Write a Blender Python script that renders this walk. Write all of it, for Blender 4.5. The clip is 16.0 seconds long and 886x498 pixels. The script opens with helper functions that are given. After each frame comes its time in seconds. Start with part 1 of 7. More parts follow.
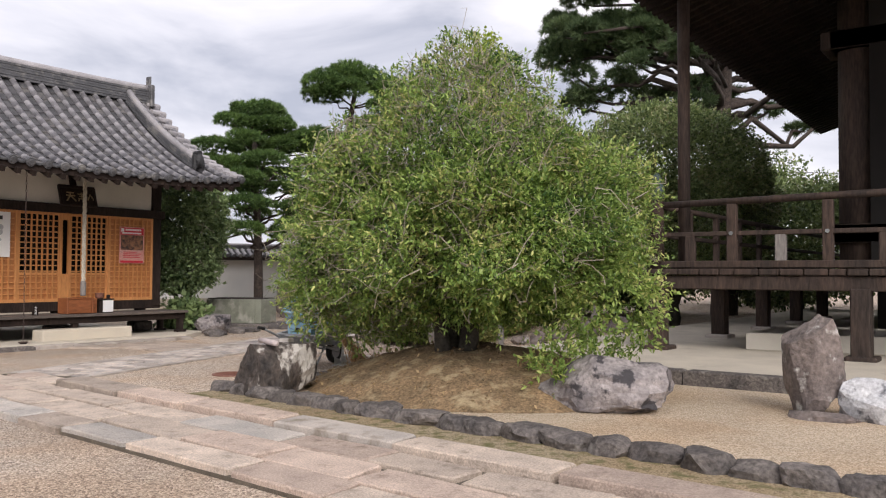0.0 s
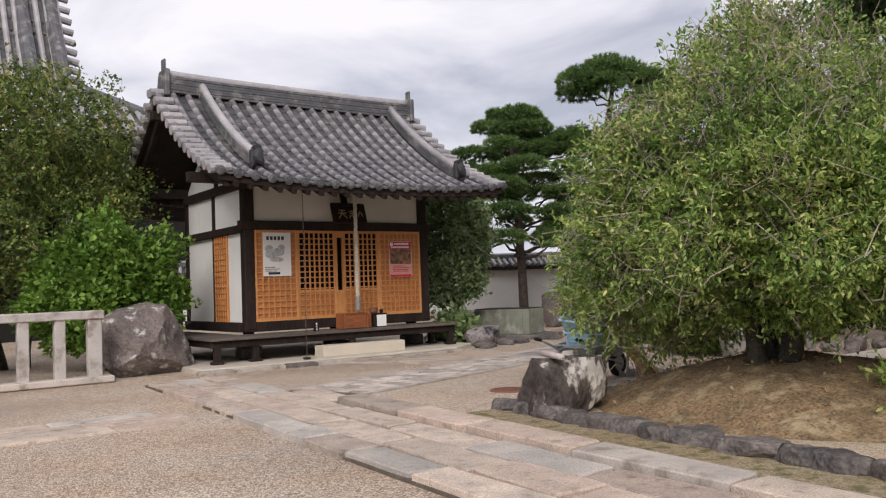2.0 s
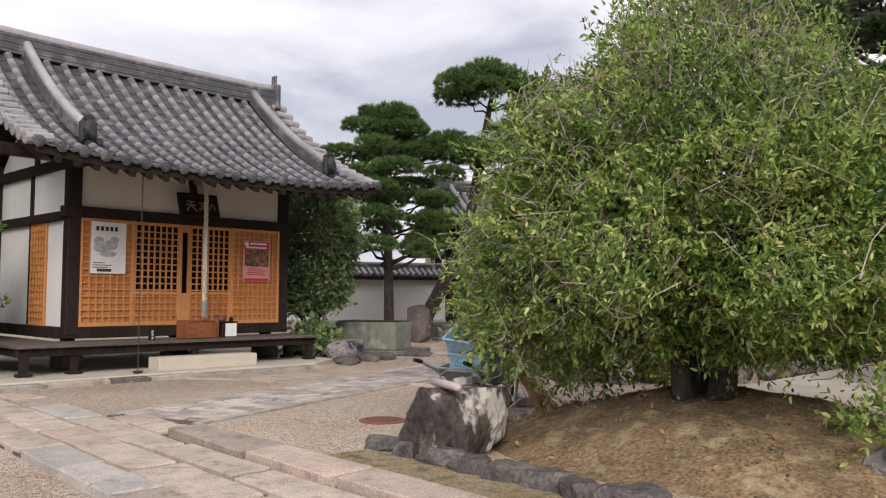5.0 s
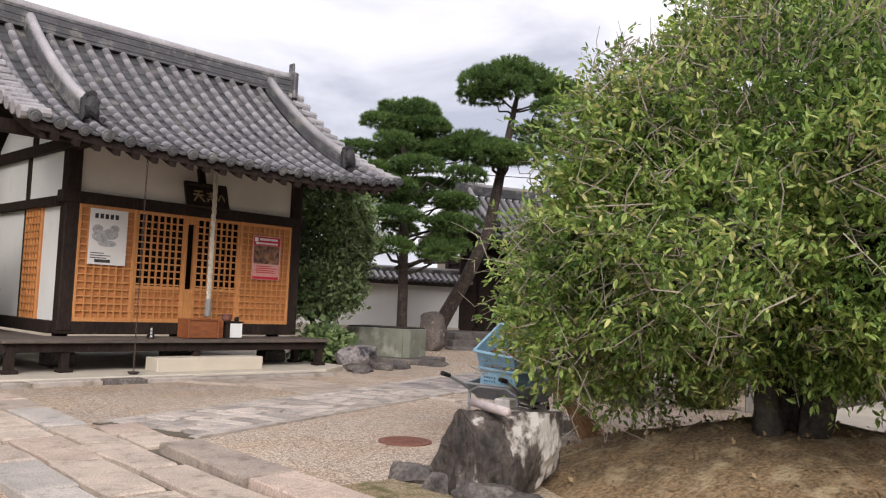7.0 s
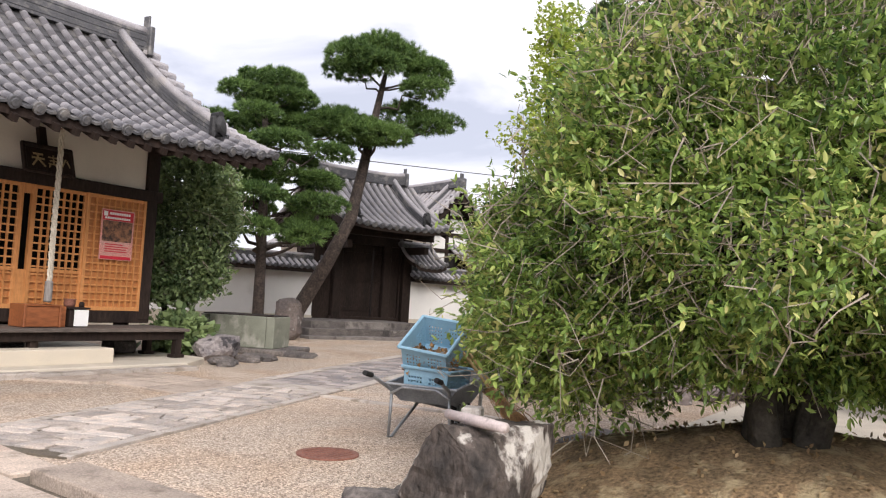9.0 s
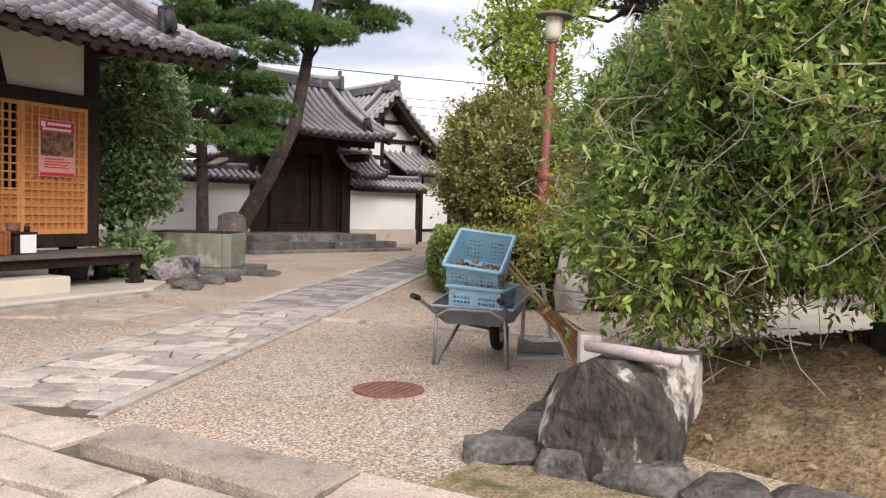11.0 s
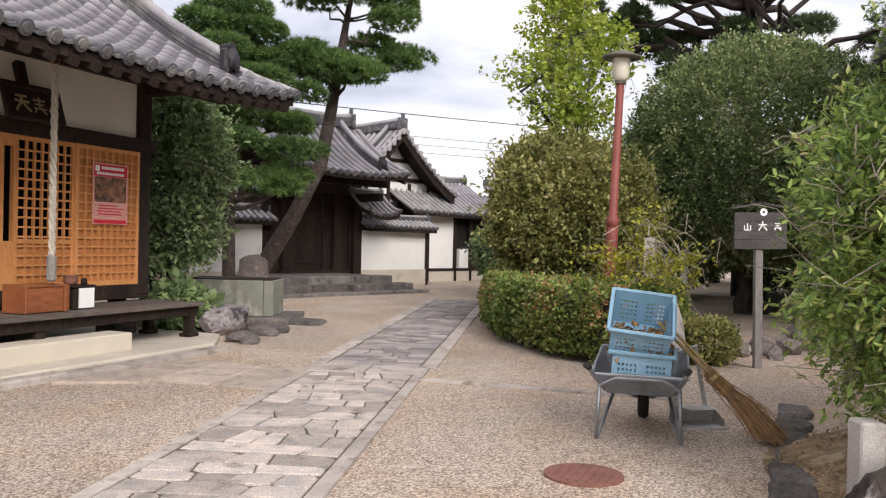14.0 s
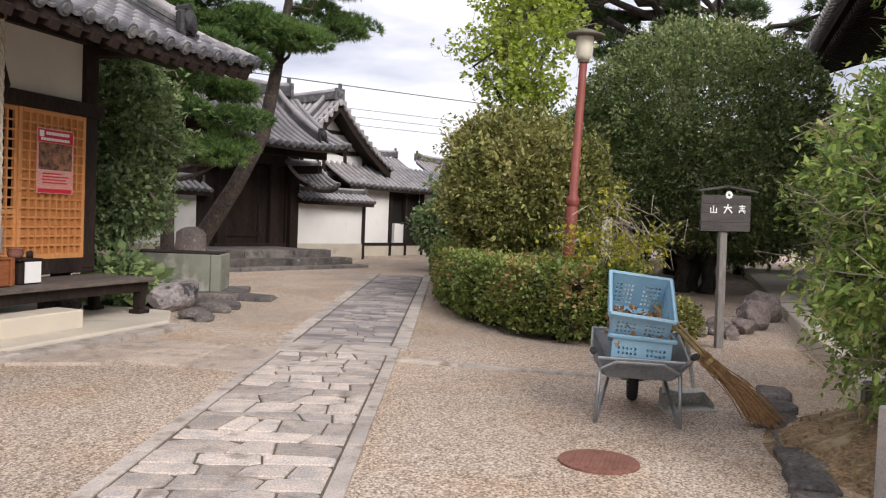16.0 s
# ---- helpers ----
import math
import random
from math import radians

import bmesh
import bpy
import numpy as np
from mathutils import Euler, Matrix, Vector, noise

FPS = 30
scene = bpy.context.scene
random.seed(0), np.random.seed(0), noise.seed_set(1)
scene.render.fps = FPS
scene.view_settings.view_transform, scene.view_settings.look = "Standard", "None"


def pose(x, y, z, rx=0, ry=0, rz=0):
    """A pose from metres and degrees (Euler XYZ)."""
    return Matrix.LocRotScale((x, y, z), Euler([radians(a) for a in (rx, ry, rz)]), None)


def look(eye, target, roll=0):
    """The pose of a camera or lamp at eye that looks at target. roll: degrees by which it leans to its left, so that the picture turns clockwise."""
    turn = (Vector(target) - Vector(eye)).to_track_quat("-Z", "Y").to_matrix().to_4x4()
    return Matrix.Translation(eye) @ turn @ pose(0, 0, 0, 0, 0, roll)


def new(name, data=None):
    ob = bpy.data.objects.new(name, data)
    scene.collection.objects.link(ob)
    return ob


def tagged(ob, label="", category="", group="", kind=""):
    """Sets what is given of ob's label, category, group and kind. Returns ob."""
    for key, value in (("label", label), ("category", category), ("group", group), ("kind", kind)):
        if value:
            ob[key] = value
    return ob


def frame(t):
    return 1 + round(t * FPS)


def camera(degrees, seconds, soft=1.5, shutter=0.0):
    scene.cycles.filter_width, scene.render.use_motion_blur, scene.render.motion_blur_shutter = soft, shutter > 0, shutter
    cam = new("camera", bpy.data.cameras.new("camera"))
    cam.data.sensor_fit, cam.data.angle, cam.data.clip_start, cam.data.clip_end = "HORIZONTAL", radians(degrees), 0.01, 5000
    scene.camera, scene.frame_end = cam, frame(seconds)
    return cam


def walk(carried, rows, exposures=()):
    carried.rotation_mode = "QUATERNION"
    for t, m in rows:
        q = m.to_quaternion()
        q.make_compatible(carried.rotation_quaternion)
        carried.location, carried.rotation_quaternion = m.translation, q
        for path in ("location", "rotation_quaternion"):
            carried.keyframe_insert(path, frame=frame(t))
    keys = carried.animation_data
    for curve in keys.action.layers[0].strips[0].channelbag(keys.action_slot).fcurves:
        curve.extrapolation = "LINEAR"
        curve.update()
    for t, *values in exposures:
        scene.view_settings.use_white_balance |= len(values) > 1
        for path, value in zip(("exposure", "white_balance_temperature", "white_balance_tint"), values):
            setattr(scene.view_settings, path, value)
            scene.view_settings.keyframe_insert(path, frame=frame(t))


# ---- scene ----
cam = camera(56.6, 16.0, soft=1.2)
PATH = [
    (0, (0.997, 0.25, 1.295), (2.613, 1.426, 1.357), 0.3),
    (0.5, (1.104, 0.467, 1.282), (2.56, 1.837, 1.356), 0.3),
    (1, (1.229, 0.706, 1.291), (2.566, 2.19, 1.392), -1.2),
    (1.5, (1.376, 0.926, 1.298), (2.547, 2.544, 1.392), -2.1),
    (2, (1.523, 1.17, 1.257), (2.709, 2.777, 1.349), -2.1),
    (2.5, (1.631, 1.412, 1.265), (2.888, 2.965, 1.342), -1.2),
    (3, (1.776, 1.66, 1.257), (3.009, 3.233, 1.33), -0.4),
    (3.5, (1.876, 1.789, 1.269), (3.15, 3.33, 1.312), -0.8),
    (4, (2.015, 2.065, 1.26), (3.399, 3.508, 1.297), -1.3),
    (6.5, (2.828, 3.107, 1.239), (4.277, 4.477, 1.389), 1.2),
    (7, (2.903, 3.401, 1.223), (4.335, 4.791, 1.355), 2.5),
    (7.5, (2.929, 3.709, 1.244), (4.383, 5.079, 1.343), 2.5),
    (8, (3.0, 4.065, 1.235), (4.475, 5.411, 1.349), 2.6),
    (8.5, (3.055, 4.384, 1.214), (4.621, 5.624, 1.312), 2.5),
    (9, (3.09, 4.709, 1.216), (4.781, 5.769, 1.335), 3.4),
    (9.5, (3.114, 5.054, 1.195), (4.851, 6.038, 1.321), 4.2),
    (10, (3.164, 5.407, 1.176), (4.903, 6.394, 1.156), 2.4),
    (12.5, (3.277, 6.889, 1.299), (5.129, 7.64, 1.216), 1.7),
    (13, (3.246, 7.124, 1.322), (5.099, 7.873, 1.259), 1.5),
    (13.5, (3.177, 7.37, 1.362), (5.04, 8.096, 1.323), 1.5),
    (14, (3.161, 7.561, 1.357), (5.001, 8.345, 1.342), 1.3),
    (14.5, (3.21, 7.723, 1.364), (5.029, 8.555, 1.344), 0.5),
    (15, (3.243, 7.824, 1.353), (5.06, 8.656, 1.262), 0.5),
    (15.5, (3.173, 7.977, 1.372), (5.035, 8.699, 1.261), 0.5),
    (16, (3.145, 8.163, 1.381), (5.052, 8.761, 1.308), 2.3),
]
walk(cam, [(t, look(eye, target, roll)) for t, eye, target, roll in PATH], exposures=[(0.0, 0.28), (0.5, 0.15), (1.0, -0.12), (1.5, 0.02), (3.5, 0.17), (6.5, 0.27), (9.0, 0.66), (12.5, 0.6), (16.0, 0.5)])

# ---- world and light ----
world = bpy.data.worlds.new("overcast_sky")
scene.world = world
world.use_nodes = True
wn, wl = world.node_tree.nodes, world.node_tree.links
wn.clear()
w_out, w_bg = wn.new("ShaderNodeOutputWorld"), wn.new("ShaderNodeBackground")
w_sky = wn.new("ShaderNodeTexSky")
w_sky.sky_type, w_sky.sun_disc = "NISHITA", False
SUN_ELEV, SUN_ROT = 33.0, 222.0
w_sky.sun_elevation, w_sky.sun_rotation = radians(SUN_ELEV), radians(SUN_ROT)
w_scale = wn.new("ShaderNodeVectorMath")
w_scale.operation, w_scale.inputs[3].default_value = "SCALE", 0.1
w_tc, w_map = wn.new("ShaderNodeTexCoord"), wn.new("ShaderNodeMapping")
w_map.inputs["Scale"].default_value = (1.0, 1.0, 3.2)
w_n1 = wn.new("ShaderNodeTexNoise")
w_n1.inputs["Scale"].default_value, w_n1.inputs["Detail"].default_value = 2.6, 7.0
w_n1.inputs["Roughness"].default_value, w_n1.inputs["Distortion"].default_value = 0.52, 0.35
w_ramp = wn.new("ShaderNodeValToRGB")
w_ramp.color_ramp.elements[0].position, w_ramp.color_ramp.elements[0].color = 0.33, (0.46, 0.47, 0.56, 1)
w_ramp.color_ramp.elements[1].position, w_ramp.color_ramp.elements[1].color = 0.60, (1.0, 0.955, 0.995, 1)
mid = w_ramp.color_ramp.elements.new(0.46)
mid.color = (0.76, 0.745, 0.82, 1)
w_mix = wn.new("ShaderNodeMix")
w_mix.data_type = "RGBA"
w_mix.inputs[0].default_value = 0.9
wl.new(w_tc.outputs["Generated"], w_map.inputs["Vector"])
wl.new(w_map.outputs["Vector"], w_n1.inputs["Vector"])
wl.new(w_n1.outputs["Fac"], w_ramp.inputs["Fac"])
wl.new(w_sky.outputs["Color"], w_scale.inputs[0])
wl.new(w_scale.outputs[0], w_mix.inputs[6])
wl.new(w_ramp.outputs["Color"], w_mix.inputs[7])
wl.new(w_mix.outputs[2], w_bg.inputs["Color"])
w_bg.inputs["Strength"].default_value = 1.0
wl.new(w_bg.outputs[0], w_out.inputs[0])

sun_data = bpy.data.lights.new("sun", "SUN")
sun_data.energy, sun_data.angle, sun_data.color = 2.3, radians(30), (1.0, 0.94, 0.9)
sun = new("sun", sun_data)
sun_dir = Vector((math.sin(radians(SUN_ROT)) * math.cos(radians(SUN_ELEV)), math.cos(radians(SUN_ROT)) * math.cos(radians(SUN_ELEV)), math.sin(radians(SUN_ELEV))))
sun.matrix_basis = look(sun_dir * 40, (0, 0, 0))


# ---- materials ----
def M(name, c1, c2, scale=6.0, rough=0.7, bump=0.2, bscale=60.0, fine=0.35, metal=0.0, stretch=(1, 1, 1), stain=None, stain_scale=1.5, stain_at=(0.52, 0.66), rnd=0.0, spec=0.4, island=0.0):
    """Two scales of colour, a stain with its own outline and fine relief."""
    m = bpy.data.materials.new(name)
    m.use_nodes = True
    n, l = m.node_tree.nodes, m.node_tree.links
    b = n["Principled BSDF"]
    tc, mp = n.new("ShaderNodeTexCoord"), n.new("ShaderNodeMapping")
    mp.inputs["Scale"].default_value = stretch
    l.new(tc.outputs["Object"], mp.inputs["Vector"])

    def noi(s, d=5.0, r=0.55):
        t = n.new("ShaderNodeTexNoise")
        t.inputs["Scale"].default_value, t.inputs["Detail"].default_value, t.inputs["Roughness"].default_value = s, d, r
        l.new(mp.outputs["Vector"], t.inputs["Vector"])
        return t

    def mix(fac, a, c, blend="MIX"):
        x = n.new("ShaderNodeMix")
        x.data_type, x.blend_type = "RGBA", blend
        for sock, v in ((x.inputs[0], fac), (x.inputs[6], a), (x.inputs[7], c)):
            if isinstance(v, (int, float)):
                sock.default_value = v
            elif isinstance(v, tuple):
                sock.default_value = (*v, 1)
            else:
                l.new(v, sock)
        return x.outputs[2]

    def ramp(src, lo, hi):
        r = n.new("ShaderNodeMapRange")
        r.inputs["From Min"].default_value, r.inputs["From Max"].default_value = lo, hi
        l.new(src, r.inputs["Value"])
        return r.outputs["Result"]

    big, small = noi(scale), noi(bscale, 3.0, 0.6)
    col = mix(ramp(big.outputs["Fac"], 0.35, 0.65), c1, c2)
    g = n.new("ShaderNodeMapRange")
    g.inputs["From Min"].default_value, g.inputs["From Max"].default_value = 0.3, 0.7
    g.inputs["To Min"].default_value, g.inputs["To Max"].default_value = 1 - fine, 1 + fine
    l.new(small.outputs["Fac"], g.inputs["Value"])
    vm = n.new("ShaderNodeVectorMath")
    vm.operation = "SCALE"
    l.new(col, vm.inputs[0])
    l.new(g.outputs["Result"], vm.inputs[3])
    col = vm.outputs[0]
    if stain:
        s = noi(stain_scale, 6.0, 0.62)
        col = mix(ramp(s.outputs["Fac"], *stain_at), col, stain)
    if rnd or island:
        if rnd:
            src = n.new("ShaderNodeObjectInfo").outputs["Random"]
        else:
            src = n.new("ShaderNodeNewGeometry").outputs["Random Per Island"]
        k = rnd or island
        r = n.new("ShaderNodeMapRange")
        r.inputs["To Min"].default_value, r.inputs["To Max"].default_value = 1 - k, 1 + k
        l.new(src, r.inputs["Value"])
        v2 = n.new("ShaderNodeVectorMath")
        v2.operation = "SCALE"
        l.new(col, v2.inputs[0])
        l.new(r.outputs["Result"], v2.inputs[3])
        col = v2.outputs[0]
    l.new(col, b.inputs["Base Color"])
    b.inputs["Roughness"].default_value, b.inputs["Metallic"].default_value = rough, metal
    b.inputs["Specular IOR Level"].default_value = spec
    if bump:
        bp = n.new("ShaderNodeBump")
        bp.inputs["Strength"].default_value, bp.inputs["Distance"].default_value = bump, 0.02
        l.new(small.outputs["Fac"], bp.inputs["Height"])
        l.new(bp.outputs["Normal"], b.inputs["Normal"])
    return m


def leaf_mat(name, dark, light, third=None, rough=0.45, trans=0.35):
    m = bpy.data.materials.new(name)
    m.use_nodes = True
    n, l = m.node_tree.nodes, m.node_tree.links
    b, out = n["Principled BSDF"], n["Material Output"]
    r = n.new("ShaderNodeValToRGB")
    r.color_ramp.elements[0].color, r.color_ramp.elements[1].color = (*dark, 1), (*light, 1)
    if third:
        r.color_ramp.elements[1].position = 0.86
        e = r.color_ramp.elements.new(0.97)
        e.color = (*third, 1)
    geo, tc, no = n.new("ShaderNodeNewGeometry"), n.new("ShaderNodeTexCoord"), n.new("ShaderNodeTexNoise")
    no.inputs["Scale"].default_value, no.inputs["Detail"].default_value = 1.3, 4.0
    l.new(tc.outputs["Object"], no.inputs["Vector"])
    mr = n.new("ShaderNodeMapRange")
    mr.inputs["From Min"].default_value, mr.inputs["From Max"].default_value = 0.3, 0.7
    mr.inputs["To Min"].default_value, mr.inputs["To Max"].default_value = -0.3, 0.3
    l.new(no.outputs["Fac"], mr.inputs["Value"])
    ad = n.new("ShaderNodeMath")
    l.new(geo.outputs["Random Per Island"], ad.inputs[0])
    l.new(mr.outputs["Result"], ad.inputs[1])
    ad.use_clamp = True
    l.new(ad.outputs[0], r.inputs["Fac"])
    l.new(r.outputs["Color"], b.inputs["Base Color"])
    b.inputs["Roughness"].default_value, b.inputs["Specular IOR Level"].default_value = rough, 0.35
    tr, mx = n.new("ShaderNodeBsdfTranslucent"), n.new("ShaderNodeMixShader")
    l.new(r.outputs["Color"], tr.inputs["Color"])
    mx.inputs[0].default_value = trans
    l.new(b.outputs[0], mx.inputs[1])
    l.new(tr.outputs[0], mx.inputs[2])
    l.new(mx.outputs[0], out.inputs["Surface"])
    return m


def gravel_mat(name, c1, c2, c3, cells=70.0, moss=None):
    m = bpy.data.materials.new(name)
    m.use_nodes = True
    n, l = m.node_tree.nodes, m.node_tree.links
    b = n["Principled BSDF"]
    tc = n.new("ShaderNodeTexCoord")
    vo, big, mid2 = n.new("ShaderNodeTexVoronoi"), n.new("ShaderNodeTexNoise"), n.new("ShaderNodeTexNoise")
    vo.inputs["Scale"].default_value = cells
    big.inputs["Scale"].default_value, big.inputs["Detail"].default_value = 0.5, 6.0
    mid2.inputs["Scale"].default_value, mid2.inputs["Detail"].default_value = 9.0, 4.0
    for t in (vo, big, mid2):
        l.new(tc.outputs["Object"], t.inputs["Vector"])
    sep = n.new("ShaderNodeSeparateColor")
    l.new(vo.outputs["Color"], sep.inputs[0])
    r = n.new("ShaderNodeValToRGB")
    r.color_ramp.elements[0].color, r.color_ramp.elements[1].color = (*c1, 1), (*c3, 1)
    e = r.color_ramp.elements.new(0.5)
    e.color = (*c2, 1)
    l.new(sep.outputs[0], r.inputs["Fac"])
    mr = n.new("ShaderNodeMapRange")
    mr.inputs["From Min"].default_value, mr.inputs["From Max"].default_value = 0.3, 0.7
    mr.inputs["To Min"].default_value, mr.inputs["To Max"].default_value = 0.82, 1.12
    l.new(big.outputs["Fac"], mr.inputs["Value"])
    v = n.new("ShaderNodeVectorMath")
    v.operation = "SCALE"
    l.new(r.outputs["Color"], v.inputs[0])
    l.new(mr.outputs["Result"], v.inputs[3])
    tint, amt = n.new("ShaderNodeMix"), n.new("ShaderNodeTexNoise")
    tint.data_type, tint.blend_type = "RGBA", "MULTIPLY"
    amt.inputs["Scale"].default_value, amt.inputs["Detail"].default_value = 0.9, 5.0
    l.new(tc.outputs["Object"], amt.inputs["Vector"])
    mt = n.new("ShaderNodeMapRange")
    mt.inputs["From Min"].default_value, mt.inputs["From Max"].default_value = 0.42, 0.62
    l.new(amt.outputs["Fac"], mt.inputs["Value"])
    l.new(mt.outputs["Result"], tint.inputs[0])
    l.new(v.outputs[0], tint.inputs[6])
    tint.inputs[7].default_value = (0.96, 0.885, 0.81, 1)
    col = tint.outputs[2]
    if moss:
        m2 = n.new("ShaderNodeMapRange")
        m2.inputs["From Min"].default_value, m2.inputs["From Max"].default_value = 0.5, 0.68
        l.new(mid2.outputs["Fac"], m2.inputs["Value"])
        x = n.new("ShaderNodeMix")
        x.data_type = "RGBA"
        l.new(m2.outputs["Result"], x.inputs[0])
        l.new(col, x.inputs[6])
        x.inputs[7].default_value = (*moss, 1)
        col = x.outputs[2]
    l.new(col, b.inputs["Base Color"])
    b.inputs["Roughness"].default_value = 0.85
    bp = n.new("ShaderNodeBump")
    bp.inputs["Strength"].default_value, bp.inputs["Distance"].default_value, bp.invert = 0.9, 0.012, True
    l.new(vo.outputs["Distance"], bp.inputs["Height"])
    l.new(bp.outputs["Normal"], b.inputs["Normal"])
    return m


GRAVEL = gravel_mat("yard_gravel", (0.19, 0.14, 0.105), (0.455, 0.362, 0.285), (0.76, 0.65, 0.53), 82.0)
GRAVEL_BED = gravel_mat("bed_gravel", (0.33, 0.245, 0.16), (0.55, 0.435, 0.31), (0.72, 0.60, 0.47), 85.0)
MOSSY = gravel_mat("mossy_gravel", (0.20, 0.15, 0.09), (0.34, 0.27, 0.16), (0.46, 0.38, 0.26), 85.0, moss=(0.13, 0.12, 0.04))
EARTH = M("mound_earth", (0.29, 0.195, 0.11), (0.165, 0.115, 0.065), 4.0, 0.95, 1.0, 38.0, 0.55, stain=(0.42, 0.33, 0.20), stain_scale=5.0)
SLAB = M("path_granite", (0.55, 0.45, 0.37), (0.40, 0.33, 0.275), 3.5, 0.8, 0.6, 75.0, 0.3, stain=(0.23, 0.185, 0.14), stain_scale=7.0, stain_at=(0.56, 0.74), rnd=0.24)
SLAB_ROSE = M("path_granite_rose", (0.54, 0.425, 0.35), (0.41, 0.32, 0.265), 3.5, 0.8, 0.6, 75.0, 0.3, stain=(0.24, 0.175, 0.135), stain_scale=8.0, stain_at=(0.56, 0.74), rnd=0.2)
SLAB_GREY = M("path_granite_grey", (0.51, 0.455, 0.405), (0.37, 0.34, 0.31), 3.0, 0.8, 0.6, 80.0, 0.3, stain=(0.22, 0.20, 0.17), stain_scale=7.0, stain_at=(0.56, 0.74), rnd=0.2)
SLABS = [SLAB, SLAB, SLAB_ROSE, SLAB_GREY]
KERB = M("kerb_stone", (0.50, 0.44, 0.39), (0.38, 0.34, 0.305), 3.0, 0.85, 0.35, 110.0, 0.25, stain=(0.24, 0.20, 0.155), stain_scale=4.0, rnd=0.16)
FLAG = M("flagstone", (0.54, 0.455, 0.39), (0.38, 0.345, 0.32), 6.0, 0.85, 0.6, 80.0, 0.35, stain=(0.22, 0.19, 0.16), stain_scale=4.0, stain_at=(0.55, 0.7), rnd=0.32)
MORTAR = M("path_mortar", (0.15, 0.125, 0.095), (0.09, 0.075, 0.058), 4.0, 0.95, 0.4, 90.0, 0.3)
DARKROCK = M("dark_rock", (0.15, 0.13, 0.118), (0.07, 0.062, 0.06), 4.0, 0.8, 0.7, 30.0, 0.5, stain=(0.24, 0.22, 0.20), stain_scale=6.0, stain_at=(0.60, 0.72), rnd=0.25)
LICHEN = M("lichen_rock", (0.026, 0.022, 0.02), (0.11, 0.088, 0.075), 5.0, 0.8, 1.0, 26.0, 0.55, stretch=(1, 1, 0.5), stain=(0.46, 0.43, 0.39), stain_scale=4.4, stain_at=(0.535, 0.60))
GREYROCK = M("grey_rock", (0.32, 0.285, 0.275), (0.15, 0.135, 0.14), 3.2, 0.8, 0.8, 22.0, 0.35, stain=(0.05, 0.046, 0.05), stain_scale=5.0, stain_at=(0.53, 0.59))
STEPSTONE = M("weathered_step_stone", (0.20, 0.18, 0.165), (0.12, 0.105, 0.10), 3.0, 0.85, 0.5, 60.0, 0.35, stain=(0.07, 0.06, 0.055), stain_scale=4.0, rnd=0.15)
BROWNROCK = M("brown_rock", (0.19, 0.155, 0.14), (0.12, 0.10, 0.095), 3.0, 0.85, 0.7, 24.0, 0.4, stain=(0.45, 0.43, 0.40), stain_scale=5.0, stain_at=(0.58, 0.66))
WHITEROCK = M("white_rock", (0.55, 0.55, 0.56), (0.40, 0.40, 0.42), 3.0, 0.8, 0.5, 30.0, 0.3, stain=(0.12, 0.12, 0.13), stain_scale=6.0, stain_at=(0.53, 0.62))
PLASTER = M("white_plaster", (0.78, 0.765, 0.74), (0.72, 0.71, 0.69), 1.2, 0.85, 0.06, 60.0, 0.03, stain=(0.62, 0.60, 0.56), stain_scale=1.6, stain_at=(0.58, 0.8))
PLASTER_OLD = M("cream_plaster", (0.70, 0.66, 0.58), (0.62, 0.58, 0.51), 1.4, 0.85, 0.06, 60.0, 0.04)
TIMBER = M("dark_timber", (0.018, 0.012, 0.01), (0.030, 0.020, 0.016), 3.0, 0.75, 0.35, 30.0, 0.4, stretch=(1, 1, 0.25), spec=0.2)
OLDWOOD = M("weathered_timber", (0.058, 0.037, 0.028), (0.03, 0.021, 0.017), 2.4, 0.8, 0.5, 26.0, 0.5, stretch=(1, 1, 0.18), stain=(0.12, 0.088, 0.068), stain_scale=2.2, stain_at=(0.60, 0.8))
DECK = M("grey_deck_boards", (0.13, 0.105, 0.09), (0.08, 0.066, 0.058), 2.0, 0.7, 0.4, 34.0, 0.35, stretch=(0.2, 1, 1))
CEDAR = M("cedar_lattice", (0.58, 0.265, 0.095), (0.50, 0.22, 0.075), 2.0, 0.55, 0.15, 40.0, 0.14, stretch=(1, 1, 0.2))
# darker than the slats: shadow in the lattice gaps is put into this colour
CEDAR_SHADED = M("shaded_cedar_panel", (0.45, 0.19, 0.066), (0.38, 0.155, 0.053), 2.0, 0.6, 0.15, 40.0, 0.16, stretch=(0.25, 1, 1))
BOXWOOD = M("offering_box_wood", (0.30, 0.105, 0.04), (0.22, 0.075, 0.03), 3.0, 0.45, 0.15, 36.0, 0.25, stretch=(0.2, 1, 1))
# near-black: shade of rooms and openings put into colour; also far hall walls
BLACK = M("shade_and_wall_black", (0.008, 0.007, 0.006), (0.012, 0.01, 0.009), 3.0, 0.9, 0.0)
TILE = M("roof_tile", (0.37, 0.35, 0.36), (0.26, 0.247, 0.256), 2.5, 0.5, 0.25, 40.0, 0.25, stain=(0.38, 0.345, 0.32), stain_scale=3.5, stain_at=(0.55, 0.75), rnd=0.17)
# far darker than the covers: shade of the channels is put into the colour
TILE_PAN = M("shaded_pan_tile", (0.075, 0.073, 0.076), (0.042, 0.042, 0.045), 2.5, 0.55, 0.25, 40.0, 0.25, stain=(0.15, 0.14, 0.13), stain_scale=3.0, island=0.2)
TILE_BLACK = M("demon_tile_clay", (0.035, 0.034, 0.036), (0.02, 0.02, 0.021), 4.0, 0.6, 0.5, 40.0, 0.3)
